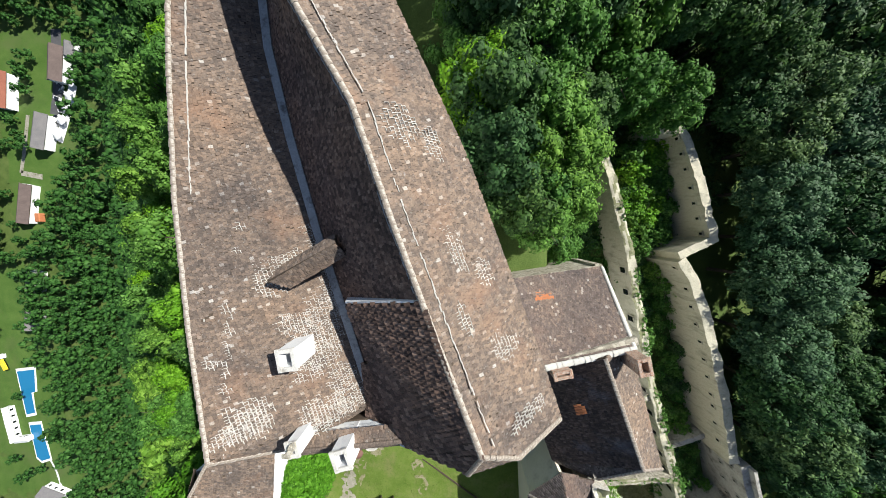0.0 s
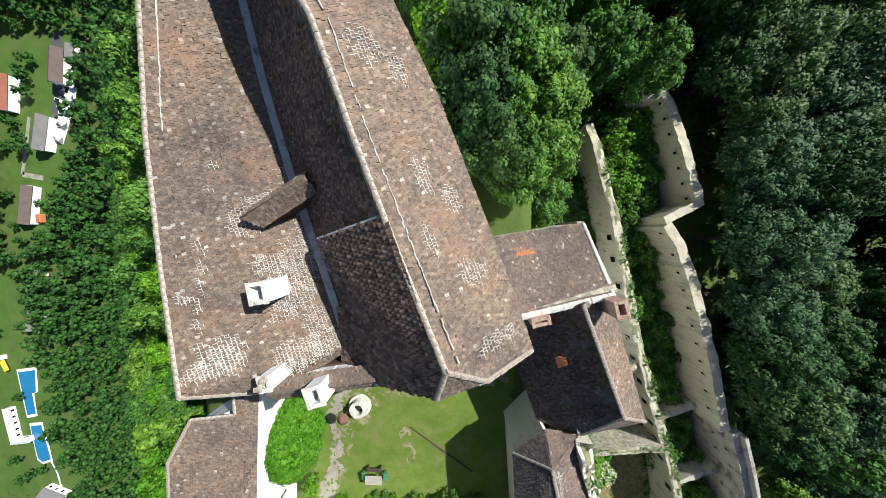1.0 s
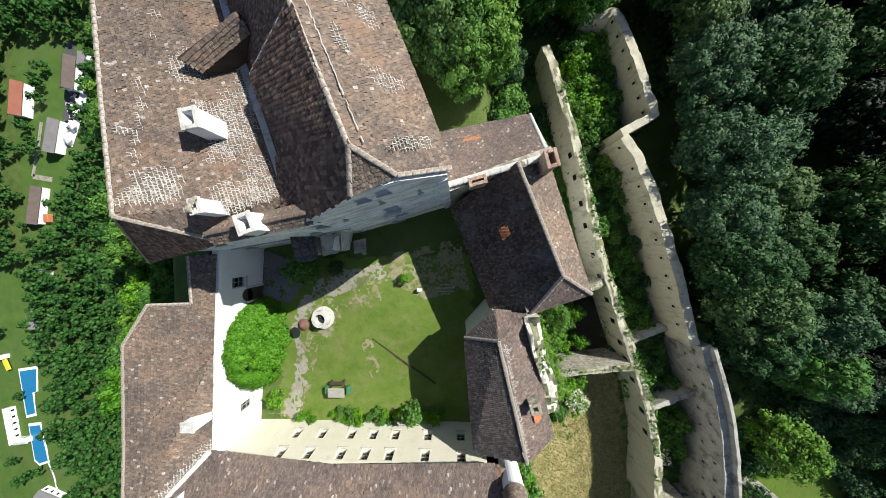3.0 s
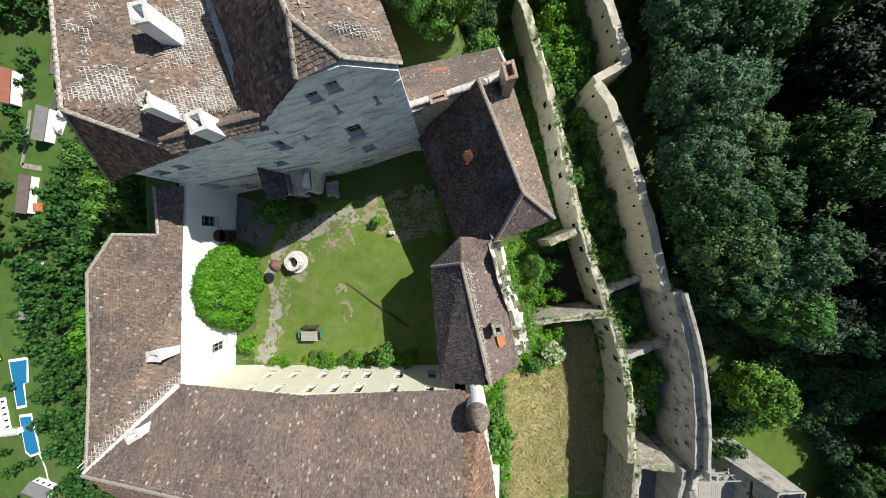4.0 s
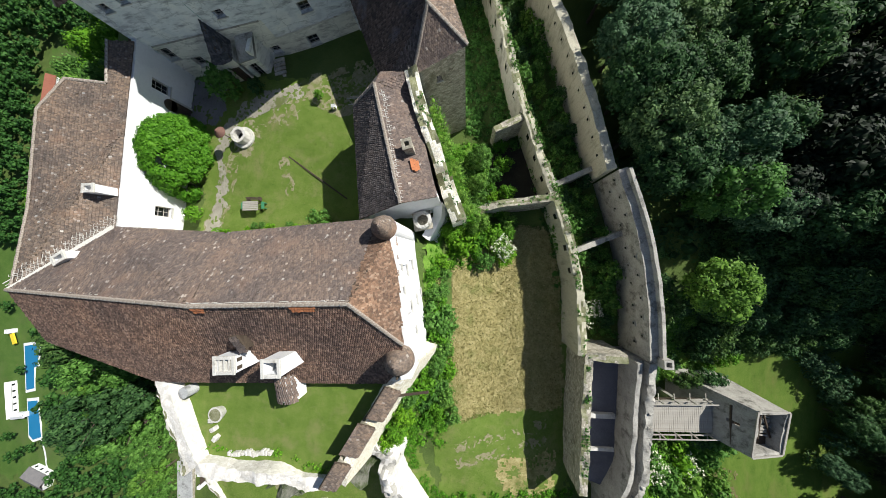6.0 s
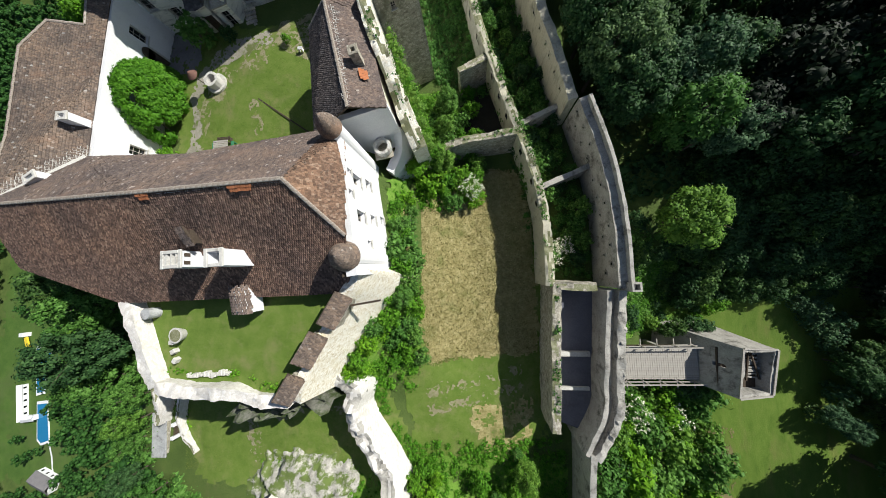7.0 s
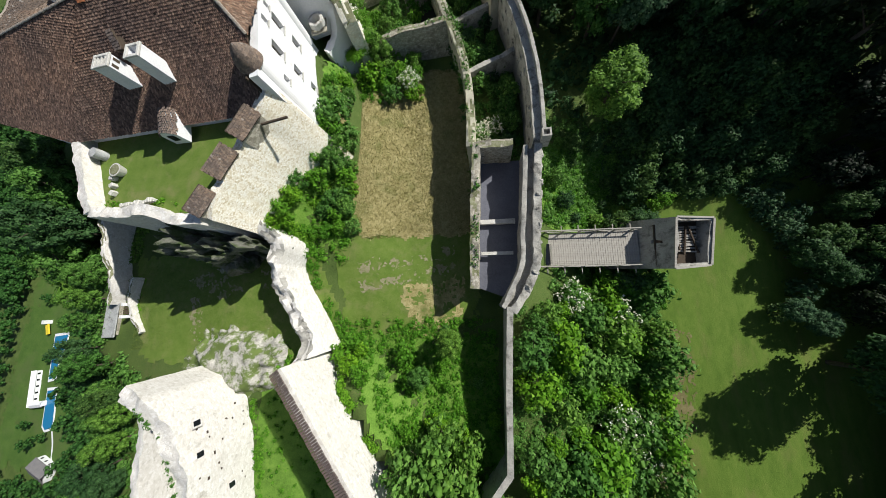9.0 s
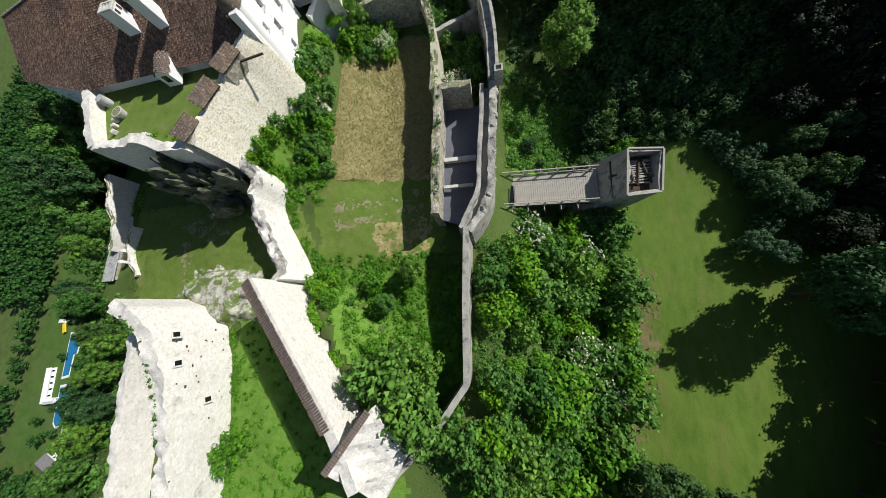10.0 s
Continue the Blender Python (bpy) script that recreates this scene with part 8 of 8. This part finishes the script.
def line_weeds(name, line, heights, reach, count, size, material, label, seed):
    """Weeds that grow along a line: at a wall's foot or on its crest."""
    r = np.random.default_rng(seed)
    lengths = [math.dist(a, b) for a, b in zip(line, line[1:])]
    bl = []
    for _ in range(count):
        i = int(r.choice(len(lengths), p=np.array(lengths) / sum(lengths)))
        f = r.random()
        x = line[i][0] + (line[i + 1][0] - line[i][0]) * f
        y = line[i][1] + (line[i + 1][1] - line[i][1]) * f
        if noise.noise(Vector((x * 0.35, y * 0.35, seed))) < -0.12:
            continue
        o = r.uniform(*reach)
        d = lengths[i]
        x, y = x + (line[i + 1][1] - line[i][1]) / d * o, y - (line[i + 1][0] - line[i][0]) / d * o
        z = ground_z(x, y) if heights is None else heights[i] + (heights[i + 1] - heights[i]) * f
        bl.append(((x, y, z + 0.05), r.uniform(*size)))
    V, F = leaf_cloud(seed, bl, 170, 0.085, core=1, spread=(0.4, 1.3), heart=0.45)
    return stuff(name, V, F, material, label, "weeds")


line_weeds("weeds", [(1.0, -72.0), (2.4, -76.0), (3.2, -82.0), (3.6, -92.0)], None, (-1.9, -0.9), 260, (0.15, 0.5), LEAF_BRIGHT, "weeds at the foot of the keep wall", 51)
line_weeds("weeds", [(11.2, -66.8), (15.5, -72.6), (20.6, -79.6)], None, (-1.5, -0.6), 260, (0.15, 0.5), LEAF_BRIGHT, "weeds at the foot of the covered wall", 52)
line_weeds("weeds", [(11.2, -66.8), (15.5, -72.6), (20.6, -79.6)], None, (0.6, 1.3), 160, (0.12, 0.4), LEAF_MID, "weeds behind the covered wall", 53)
line_weeds("weeds", [(6.6, -52.8), (8.7, -54.4), (7.6, -56.6), (8.0, -59.2), (9.4, -62.0), (10.8, -64.6), (11.4, -66.6)], None, (-2.6, -1.4), 240, (0.12, 0.4), LEAF_BRIGHT, "weeds at the foot of the ward wall", 54)
line_weeds("weeds", [(12.0, -43.4), (8.8, -48.5), (6.8, -52.2)], None, (-3.6, -2.0), 300, (0.25, 0.7), LEAF_BRIGHT, "weeds at the foot of the terrace wall", 55)
line_weeds("weeds", [(18.4, 5.5), (20.3, -1.6), (21.5, -7.2), (22.7, -13.2), (24.2, -18.4), (26.2, -25.3), (28.2, -31.4), (29.0, -44.4)], [-0.6, -0.5, -0.5, -0.5, -0.6, -0.6, -0.6, -0.4], (-0.6, 0.1), 340, (0.08, 0.28), LEAF_MID, "tufts of weeds on the crest of the inner wall", 56)
line_weeds("weeds", [(29.6, -44.4), (29.2, -52.0), (28.9, -59.6)], [-0.2, -0.6, -1.0], (-0.4, 0.4), 90, (0.08, 0.3), LEAF_MID, "tufts of weeds on the crest of the yard wall", 57)
line_weeds("weeds", [(12.6, -18.6), (13.2, -21.5), (14.6, -25.0), (15.4, -28.2), (16.9, -30.8)], [9.3, 9.2, 8.4, 7.2, 5.6], (-0.4, 0.4), 60, (0.08, 0.26), LEAF_MID, "tufts of weeds on the ruined wall", 58)
for k, seed in enumerate((71, 72, 73, 74)):
    line_weeds("ivy", [(13.4, -18.8), (13.9, -21.5), (15.2, -25.0), (16.0, -28.0), (16.7, -30.0)], [-1.0 + 2.2 * k, -1.2 + 2.2 * k, -1.4 + 2.0 * k, -1.6 + 1.7 * k, -2.0 + 1.3 * k], (-1.2 + 0.1 * k, -0.1), 130 - 22 * k, (0.25, 0.65), LEAF_MID if k % 2 else LEAF_BRIGHT, "ivy climbing the broken rubble wall", seed)
line_weeds("ivy", [(15.6, -29.6), (14.9, -31.0), (14.2, -32.6), (13.9, -34.6)], [-0.2, 0.0, -0.4, -0.6], (-0.9, 0.9), 170, (0.25, 0.6), LEAF_BRIGHT, "ivy at the foot of the stable and the white wing", 72)
line_weeds("weeds", [(-4.2, -54.6), (-1.0, -55.4), (2.0, -55.8), (5.0, -55.4)], [0.2, 1.0, 0.8, 0.0], (-1.2, 0.8), 150, (0.15, 0.5), LEAF_DARK, "dark weeds clinging to the rock", 73)
line_weeds("weeds", [(18.0, -28.6), (19.5, -27.8), (26.4, -27.2)], [-0.6, -0.4, -0.4], (-0.4, 0.4), 40, (0.08, 0.22), LEAF_MID, "tufts of weeds on the cross wall", 59)
line_weeds("weeds", [(32.3, -61.4), (31.9, -69.0), (31.7, -77.0), (28.0, -82.0)], None, (-1.8, -0.6), 200, (0.2, 0.7), LEAF_MID, "weeds outside the long wall", 60)
line_weeds("weeds", [(-3.9, -69.0), (-1.0, -69.9), (1.0, -72.0), (2.4, -76.0), (3.2, -82.0)], [4.8, 5.0, 4.4, 3.6, 2.6], (0.3, 0.8), 90, (0.08, 0.3), LEAF_MID, "tufts of weeds on the keep wall", 61)
line_weeds("weeds", [(-6.5, -66.2), (-2.0, -65.6), (3.0, -65.6), (7.0, -66.0)], None, (-0.8, 2.4), 200, (0.1, 0.35), LEAF_BRIGHT, "weeds round the rock outcrop", 62)
line_weeds("weeds", [(-18.9, -49.5), (-19.4, -54.0), (-19.6, -58.5), (-20.0, -60.0)], None, (-1.2, 1.2), 160, (0.2, 0.6), LEAF_MID, "weeds over the crumbling wall", 64)
line_weeds("weeds", [(-16.9, -57.5), (-17.5, -61.6), (-15.1, -64.8)], None, (-0.8, 0.8), 90, (0.12, 0.4), LEAF_BRIGHT, "weeds along the low wall", 65)
line_weeds("weeds", [(-11.0, -43.6), (-9.4, -47.5), (-7.4, -52.0), (-3.5, -52.4), (0.0, -52.2)], None, (0.6, 2.2), 240, (0.3, 0.8), LEAF_MID, "weeds under the terrace wall", 66)
thicket("brambles", (25, 37, -99, -83), 420, (0.3, 0.9), 80, 0.13, LEAF_MID, "dense undergrowth below the tower stump", lambda x, y: x > 27.5 - 0.5 * (y + 86) * (y > -86) and x + y * 0.9 > -49.5, 24)
line_weeds("weeds", [(-7.4, -52.0), (-3.5, -52.4), (0.0, -52.2), (2.0, -53.2), (5.0, -53.2)], [6.5] * 5, (-1.4, -0.7), 60, (0.1, 0.35), LEAF_BRIGHT, "weeds along the terrace wall", 63)


# ---- the valley ----
def joined_wood(name, kinds, spots, material, label):
    """Many whole crowns joined into one wood."""
    r = np.random.default_rng(len(spots))
    Vs, Fs, n = [], [], 0
    for i, (x, y, s) in enumerate(spots):
        V, F = CROWN_LEAVES[kinds[i % len(kinds)]]
        a = r.uniform(0, math.tau)
        R = np.array([[math.cos(a), -math.sin(a), 0], [math.sin(a), math.cos(a), 0], [0, 0, 1]])
        Vs.append(V @ R.T * s + [x, y, ground_z(x, y) - 0.4])
        Fs.append(F + n)
        n += len(V)
    stuff(name, np.concatenate(Vs), np.concatenate(Fs), material, label, "woods")


def valley_woods():
    r = np.random.default_rng(31)
    clear = [[(-263, 114), (-206, 114), (-202, 80), (-210, 44), (-225, 26), (-233, -12), (-263, -12)], [(-300, -18), (-247, -18), (-240, -58), (-238, -82), (-234, -120), (-226, -172), (-300, -172)]]
    near, far = [], []
    grid = {}
    tries = 0
    while tries < 13000:
        tries += 1
        x, y = r.uniform(-310, -44), r.uniform(-180, 160)
        if any(inside(np.array([x]), np.array([y]), q)[0] for q in clear):
            continue
        if x > -84 and not -58 < y < 60:
            continue
        g = 4.1 if x > -84 else 6.4
        cell = (int(x // g), int(y // g))
        if any(math.dist((x, y), p) < g for i in (-1, 0, 1) for j in (-1, 0, 1) for p in grid.get((cell[0] + i, cell[1] + j), ())):
            continue
        grid.setdefault(cell, []).append((x, y))
        (near if x > -84 else far).append((x, y, r.uniform(0.62, 1.2) * (1.0 if x > -84 else 1.15)))
    far += [(x + r.uniform(-2, 2), y + r.uniform(-2, 2), r.uniform(0.6, 0.95)) for x, y in ((-241, 86), (-238, 80), (-245, 92), (-236, 88), (-233, 96), (-246, 64), (-247, 52), (-243, 47), (-256, 50), (-257, 20), (-254, 4), (-250, -4), (-252, -26), (-249, -36), (-247, -47), (-250, -54), (-262, -100), (-262, -152), (-256, -150), (-270, -140), (-244, -96), (-243, -104), (-241, -128), (-276, -60))]
    for i in range(17):
        for j in range(36):
            far.append((-312 - i * 7.6 + r.uniform(-2.4, 2.4), -60 + j * 7.6 + r.uniform(-2.4, 2.4), r.uniform(0.95, 1.35)))
    # trees sorted as lit or shaded; the shade lies in the leaf colour
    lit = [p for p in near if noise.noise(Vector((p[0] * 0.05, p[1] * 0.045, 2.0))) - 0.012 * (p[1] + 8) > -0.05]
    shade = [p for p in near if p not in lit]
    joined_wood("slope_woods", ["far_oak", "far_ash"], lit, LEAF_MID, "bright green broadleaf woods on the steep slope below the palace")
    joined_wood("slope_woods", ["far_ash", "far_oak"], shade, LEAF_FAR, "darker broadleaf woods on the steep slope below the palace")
    joined_wood("valley_woods", ["tiny", "tiny_b"], far, LEAF_FAR, "broadleaf woods on the valley side")


valley_woods()


def valley_house(x, y, w, d, h, turn, roof_mat, label, wall_mat=PAINT_WHITE):
    z = ground_z(x, y)
    t = thing("house", (x, y, z), label, "house")
    m = Matrix.Translation((x, y, z)) @ Matrix.Rotation(turn, 4, "Z")
    keep(part("wall", box_bm(bmesh.new(), (w, d, h), m @ Matrix.Translation((0, 0, h / 2))), wall_mat, t))
    rise = d * 0.28
    for s in (-1, 1):
        pts = [m @ Vector(p) for p in ((-w / 2 - 0.4, s * (d / 2 + 0.4), h - 0.1), (w / 2 + 0.4, s * (d / 2 + 0.4), h - 0.1), (w / 2 + 0.4, 0, h + rise), (-w / 2 - 0.4, 0, h + rise))]
        slab("roof", pts, 0.25, roof_mat, t)
    for i in range(int(w / 4)):
        keep(part("window", box_bm(bmesh.new(), (1.1, 0.1, 1.2), m @ Matrix.Translation((-w / 2 + 2 + i * 4, d / 2 + 0.02, h * 0.55))), GLASS_DARK, t))


RED_ROOF = surface("red_roof_tiles", [(0.3, (0.20, 0.07, 0.05)), (0.6, (0.30, 0.12, 0.08))], 0.4, 3)
GREY_ROOF = surface("grey_roof_tiles", [(0.3, (0.11, 0.11, 0.12)), (0.6, (0.20, 0.19, 0.19))], 0.4, 3)
BROWN_ROOF = surface("brown_roof_tiles", [(0.3, (0.085, 0.065, 0.06)), (0.6, (0.15, 0.115, 0.105))], 0.4, 3)
patch("valley_meadow", [(-259, 112), (-208, 112), (-206, 80), (-214, 44), (-229, 26), (-236, -10), (-259, -10)], MEADOW, "green meadow between the valley houses", 0.25, 2.6, 2.0)
patch("valley_meadow", [(-298, -20), (-250, -20), (-243, -58), (-242, -82), (-238, -120), (-230, -168), (-298, -168)], MEADOW, "green lawn round the swimming pools", 0.25, 2.6, 2.0)
valley_house(-230.0, 55.5, 19, 7.5, 5, math.radians(76), GREY_ROOF, "long house with a light grey roof in the valley")
valley_house(-216.5, 91, 18, 8, 5, math.radians(82), BROWN_ROOF, "house with a dark brown roof in the valley")
valley_house(-209.5, 99, 7, 5, 4, math.radians(82), GREY_ROOF, "small house with a slate grey roof in the valley")
valley_house(-251, 78, 19, 8, 5, math.radians(82), RED_ROOF, "house with a red-brown tiled roof in the valley")
valley_house(-245.5, 15.5, 22, 7, 4, math.radians(78), BROWN_ROOF, "long shed with a grey-brown roof in the valley")
valley_house(-248, -166, 14, 9, 4, math.radians(-20), GREY_ROOF, "grey-roofed house at the end of the pool path")
valley_house(-246, -30, 12, 7, 4, math.radians(80), GREY_ROOF, "slate-roofed house among the valley trees")
valley_house(-248.5, -53, 11, 7, 4, math.radians(80), GREY_ROOF, "slate-roofed house among the valley trees")
tagged(box("awning", (3.0, 5.0, 2.6), Matrix.Translation((-240.6, 7.5, ground_z(-240, 7.5) + 1.3)), TILE_ORANGE, bevel=0.3), "orange awning beside the long shed", "awning")
POOL_WATER, _nt, _b = mat_base("pool_water", 0.15)
_b.inputs["Base Color"].default_value = (0.018, 0.18, 0.36, 1)


def pool(poly, label):
    z = max(ground_z(x, y) for x, y in poly) + 0.4
    t = thing("swimming_pool", (*poly[0], z), label, "swimming pool")
    c = sum((Vector(p) for p in poly), Vector((0, 0))) / len(poly)
    slab("rim", [(*(c + (Vector(p) - c) * 1.07 + (Vector(p) - c).normalized() * 0.8), z) for p in poly], 1.2, PAINT_WHITE, t)
    slab("water", [(*p, z + 0.03) for p in poly], 0.02, POOL_WATER, t)


pool([(-267, -86.8), (-255.5, -85.2), (-256.6, -99.5), (-259.2, -100.2), (-258.2, -113.2), (-264, -114.6)], "long blue swimming pool with a pale rim")
pool([(-262.8, -121.6), (-255.5, -120.7), (-251.6, -143.2), (-257.5, -145.2), (-260.4, -142.5)], "blue swimming pool with a pale rim")
valley_house(-272.5, -120, 22, 4, 3, math.radians(-82), PAINT_WHITE, "flat white bathhouse beside the pools")
valley_house(-265.5, -129.5, 9, 3, 3, math.radians(8), PAINT_WHITE, "short white wing of the bathhouse")
sl = thing("water_slide", (-275, -78, -117), "yellow and red water slide beside the pool", "slide")
YELLOW = surface("yellow_paint", [(0.3, (0.6, 0.45, 0.03)), (0.6, (0.8, 0.6, 0.05))], 1, 5, rough=0.5)
keep(part("chute", box_bm(bmesh.new(), (2.2, 7, 0.8), Matrix.Translation((-273, -82, ground_z(-273, -82) + 2.0)) @ Matrix.Rotation(0.4, 4, "Z")), YELLOW, sl))
keep(part("tower", box_bm(bmesh.new(), (2.5, 2.5, 4), Matrix.Translation((-275, -77, ground_z(-275, -77) + 2.0))), PAINT_WHITE, sl))


def strip(name, line, width, material, label, lift=0.3):
    verts, faces = [], []
    pts = []
    for (xa, ya), (xb, yb) in zip(line, line[1:]):
        n = max(1, int(math.dist((xa, ya), (xb, yb)) / 4))
        pts += [(xa + (xb - xa) * k / n, ya + (yb - ya) * k / n) for k in range(n)]
    pts.append(line[-1])
    for i, (x, y) in enumerate(pts):
        a, b = pts[max(0, i - 1)], pts[min(len(pts) - 1, i + 1)]
        d = math.dist(a, b)
        nx, ny = -(b[1] - a[1]) / d * width / 2, (b[0] - a[0]) / d * width / 2
        z = ground_z(x, y) + lift
        verts += [(x + nx, y + ny, z), (x - nx, y - ny, z)]
    faces = [(2 * i, 2 * i + 1, 2 * i + 3, 2 * i + 2) for i in range(len(pts) - 1)]
    return tagged(mesh_object(name, verts, faces, material), label, name.replace("_", " "), kind="structure")


strip("road", [(-221, 112), (-223, 80), (-226.5, 66)], 6, surface("asphalt", [(0.3, (0.05, 0.05, 0.055)), (0.6, (0.10, 0.10, 0.105))], 0.5, 6), "grey asphalt car park in the valley")
strip("terrace", [(-213.5, 82), (-217.5, 70), (-221.5, 60), (-225.5, 51)], 5.0, PAINT_WHITE, "white paved terrace beside the valley houses", 0.5)
strip("footpath", [(-238, 31), (-251, 33.5)], 3.0, DIRT, "pale footpath across the valley meadow")
strip("footpath", [(-243, 66), (-247, 48), (-251, 33.5)], 2.2, DIRT, "pale footpath through the valley meadow")
strip("footpath", [(-252, -144), (-249, -153), (-247, -162)], 1.2, PAINT_WHITE, "white path from the pool")
CAR_PAINT = surface("car_paint", [(0.3, (0.5, 0.5, 0.52)), (0.6, (0.78, 0.78, 0.78))], 1, 5, rough=0.3, relief=0.0)
for i in range(11):
    x, y = -219.5 - i * 0.55 + (i % 3) * 1.5, 95 - i * 3.4
    z = ground_z(x, y) + 0.3
    car = thing("car", (x, y, z), "small pale parked car in the valley", "car", "parked cars")
    m = Matrix.Translation((x, y, z + 0.7)) @ Matrix.Rotation(0.2 * i, 4, "Z")
    keep(part("body", box_bm(bmesh.new(), (1.8, 4.3, 0.8), m, 0.15), CAR_PAINT, car))
    keep(part("cabin", box_bm(bmesh.new(), (1.5, 2.2, 0.6), m @ Matrix.Translation((0, -0.2, 0.6)), 0.15), GLASS_DARK, car))
    for sx in (-1, 1):
        for sy in (-1, 1):
            bm = bmesh.new()
            bmesh.ops.create_cone(bm, segments=10, radius1=0.32, radius2=0.32, depth=0.2, cap_ends=True, matrix=m @ Matrix.Translation((sx * 0.85, sy * 1.4, -0.35)) @ Matrix.Rotation(math.pi / 2, 4, "Y"))
            keep(part("wheel", bm, WOOD_DARK, car))
for x, y, w in ((-211.5, 84, 6.0), (-213.5, 75, 4), (-216, 69, 4), (-219.5, 62, 4), (-223, 54, 4)):
    z = ground_z(x, y)
    p = thing("marquee", (x, y, z), "white canvas canopy beside the car park", "canopy", "white canopies")
    bm = bmesh.new()
    bmesh.ops.create_cone(bm, segments=6, radius1=w * 0.7, radius2=0.2, depth=1.4, cap_ends=True, matrix=Matrix.Translation((x, y, z + 3.4)))
    keep(part("canopy", bm, PAINT_WHITE, p))
    bm = bmesh.new()
    bmesh.ops.create_cone(bm, segments=8, radius1=0.1, radius2=0.1, depth=3, cap_ends=True, matrix=Matrix.Translation((x, y, z + 1.4)))
    keep(part("pole", bm, WOOD, p))

# ---- ridge tiles ----
cap_meshes = {}


def cap_mesh(material, wide):
    key = (material.name, wide)
    if key not in cap_meshes:
        bm = bmesh.new()
        seg = 6
        rows = []
        for x, s in ((-0.2, 1.0), (0.22, 0.88)):
            rows.append([bm.verts.new((x, math.cos(math.pi * k / seg) * wide / 2 * s, math.sin(math.pi * k / seg) * wide * 0.32 * s - 0.03)) for k in range(seg + 1)])
        for k in range(seg):
            bm.faces.new([rows[0][k], rows[1][k], rows[1][k + 1], rows[0][k + 1]])
        bm.faces.new(rows[0])
        bm.faces.new(rows[1][::-1])
        me = bpy.data.meshes.new("ridge_tile")
        bmesh.ops.recalc_face_normals(bm, faces=bm.faces)
        bm.to_mesh(me)
        bm.free()
        me.materials.append(material)
        cap_meshes[key] = me
    return cap_meshes[key]


for house, a, b, material, wide in RIDGES:
    d = b - a
    n = max(1, int(d.length / 0.38))
    turn = d.to_track_quat("X", "Z").to_matrix().to_4x4()
    for k in range(n):
        p = a.lerp(b, (k + 0.5) / n) + Vector((0, 0, 0.07 + 0.012 * math.sin(k * 3.7)))
        ob = new("ridge_tile", cap_mesh(material, wide))
        ob.parent = house
        ob.matrix_parent_inverse = house.matrix_basis.inverted()
        ob.matrix_basis = Matrix.Translation(p) @ turn @ Euler((0.06 * math.sin(k * 2.1), 0.03 * math.sin(k * 1.3), 0.04 * math.sin(k * 4.9))).to_matrix().to_4x4()
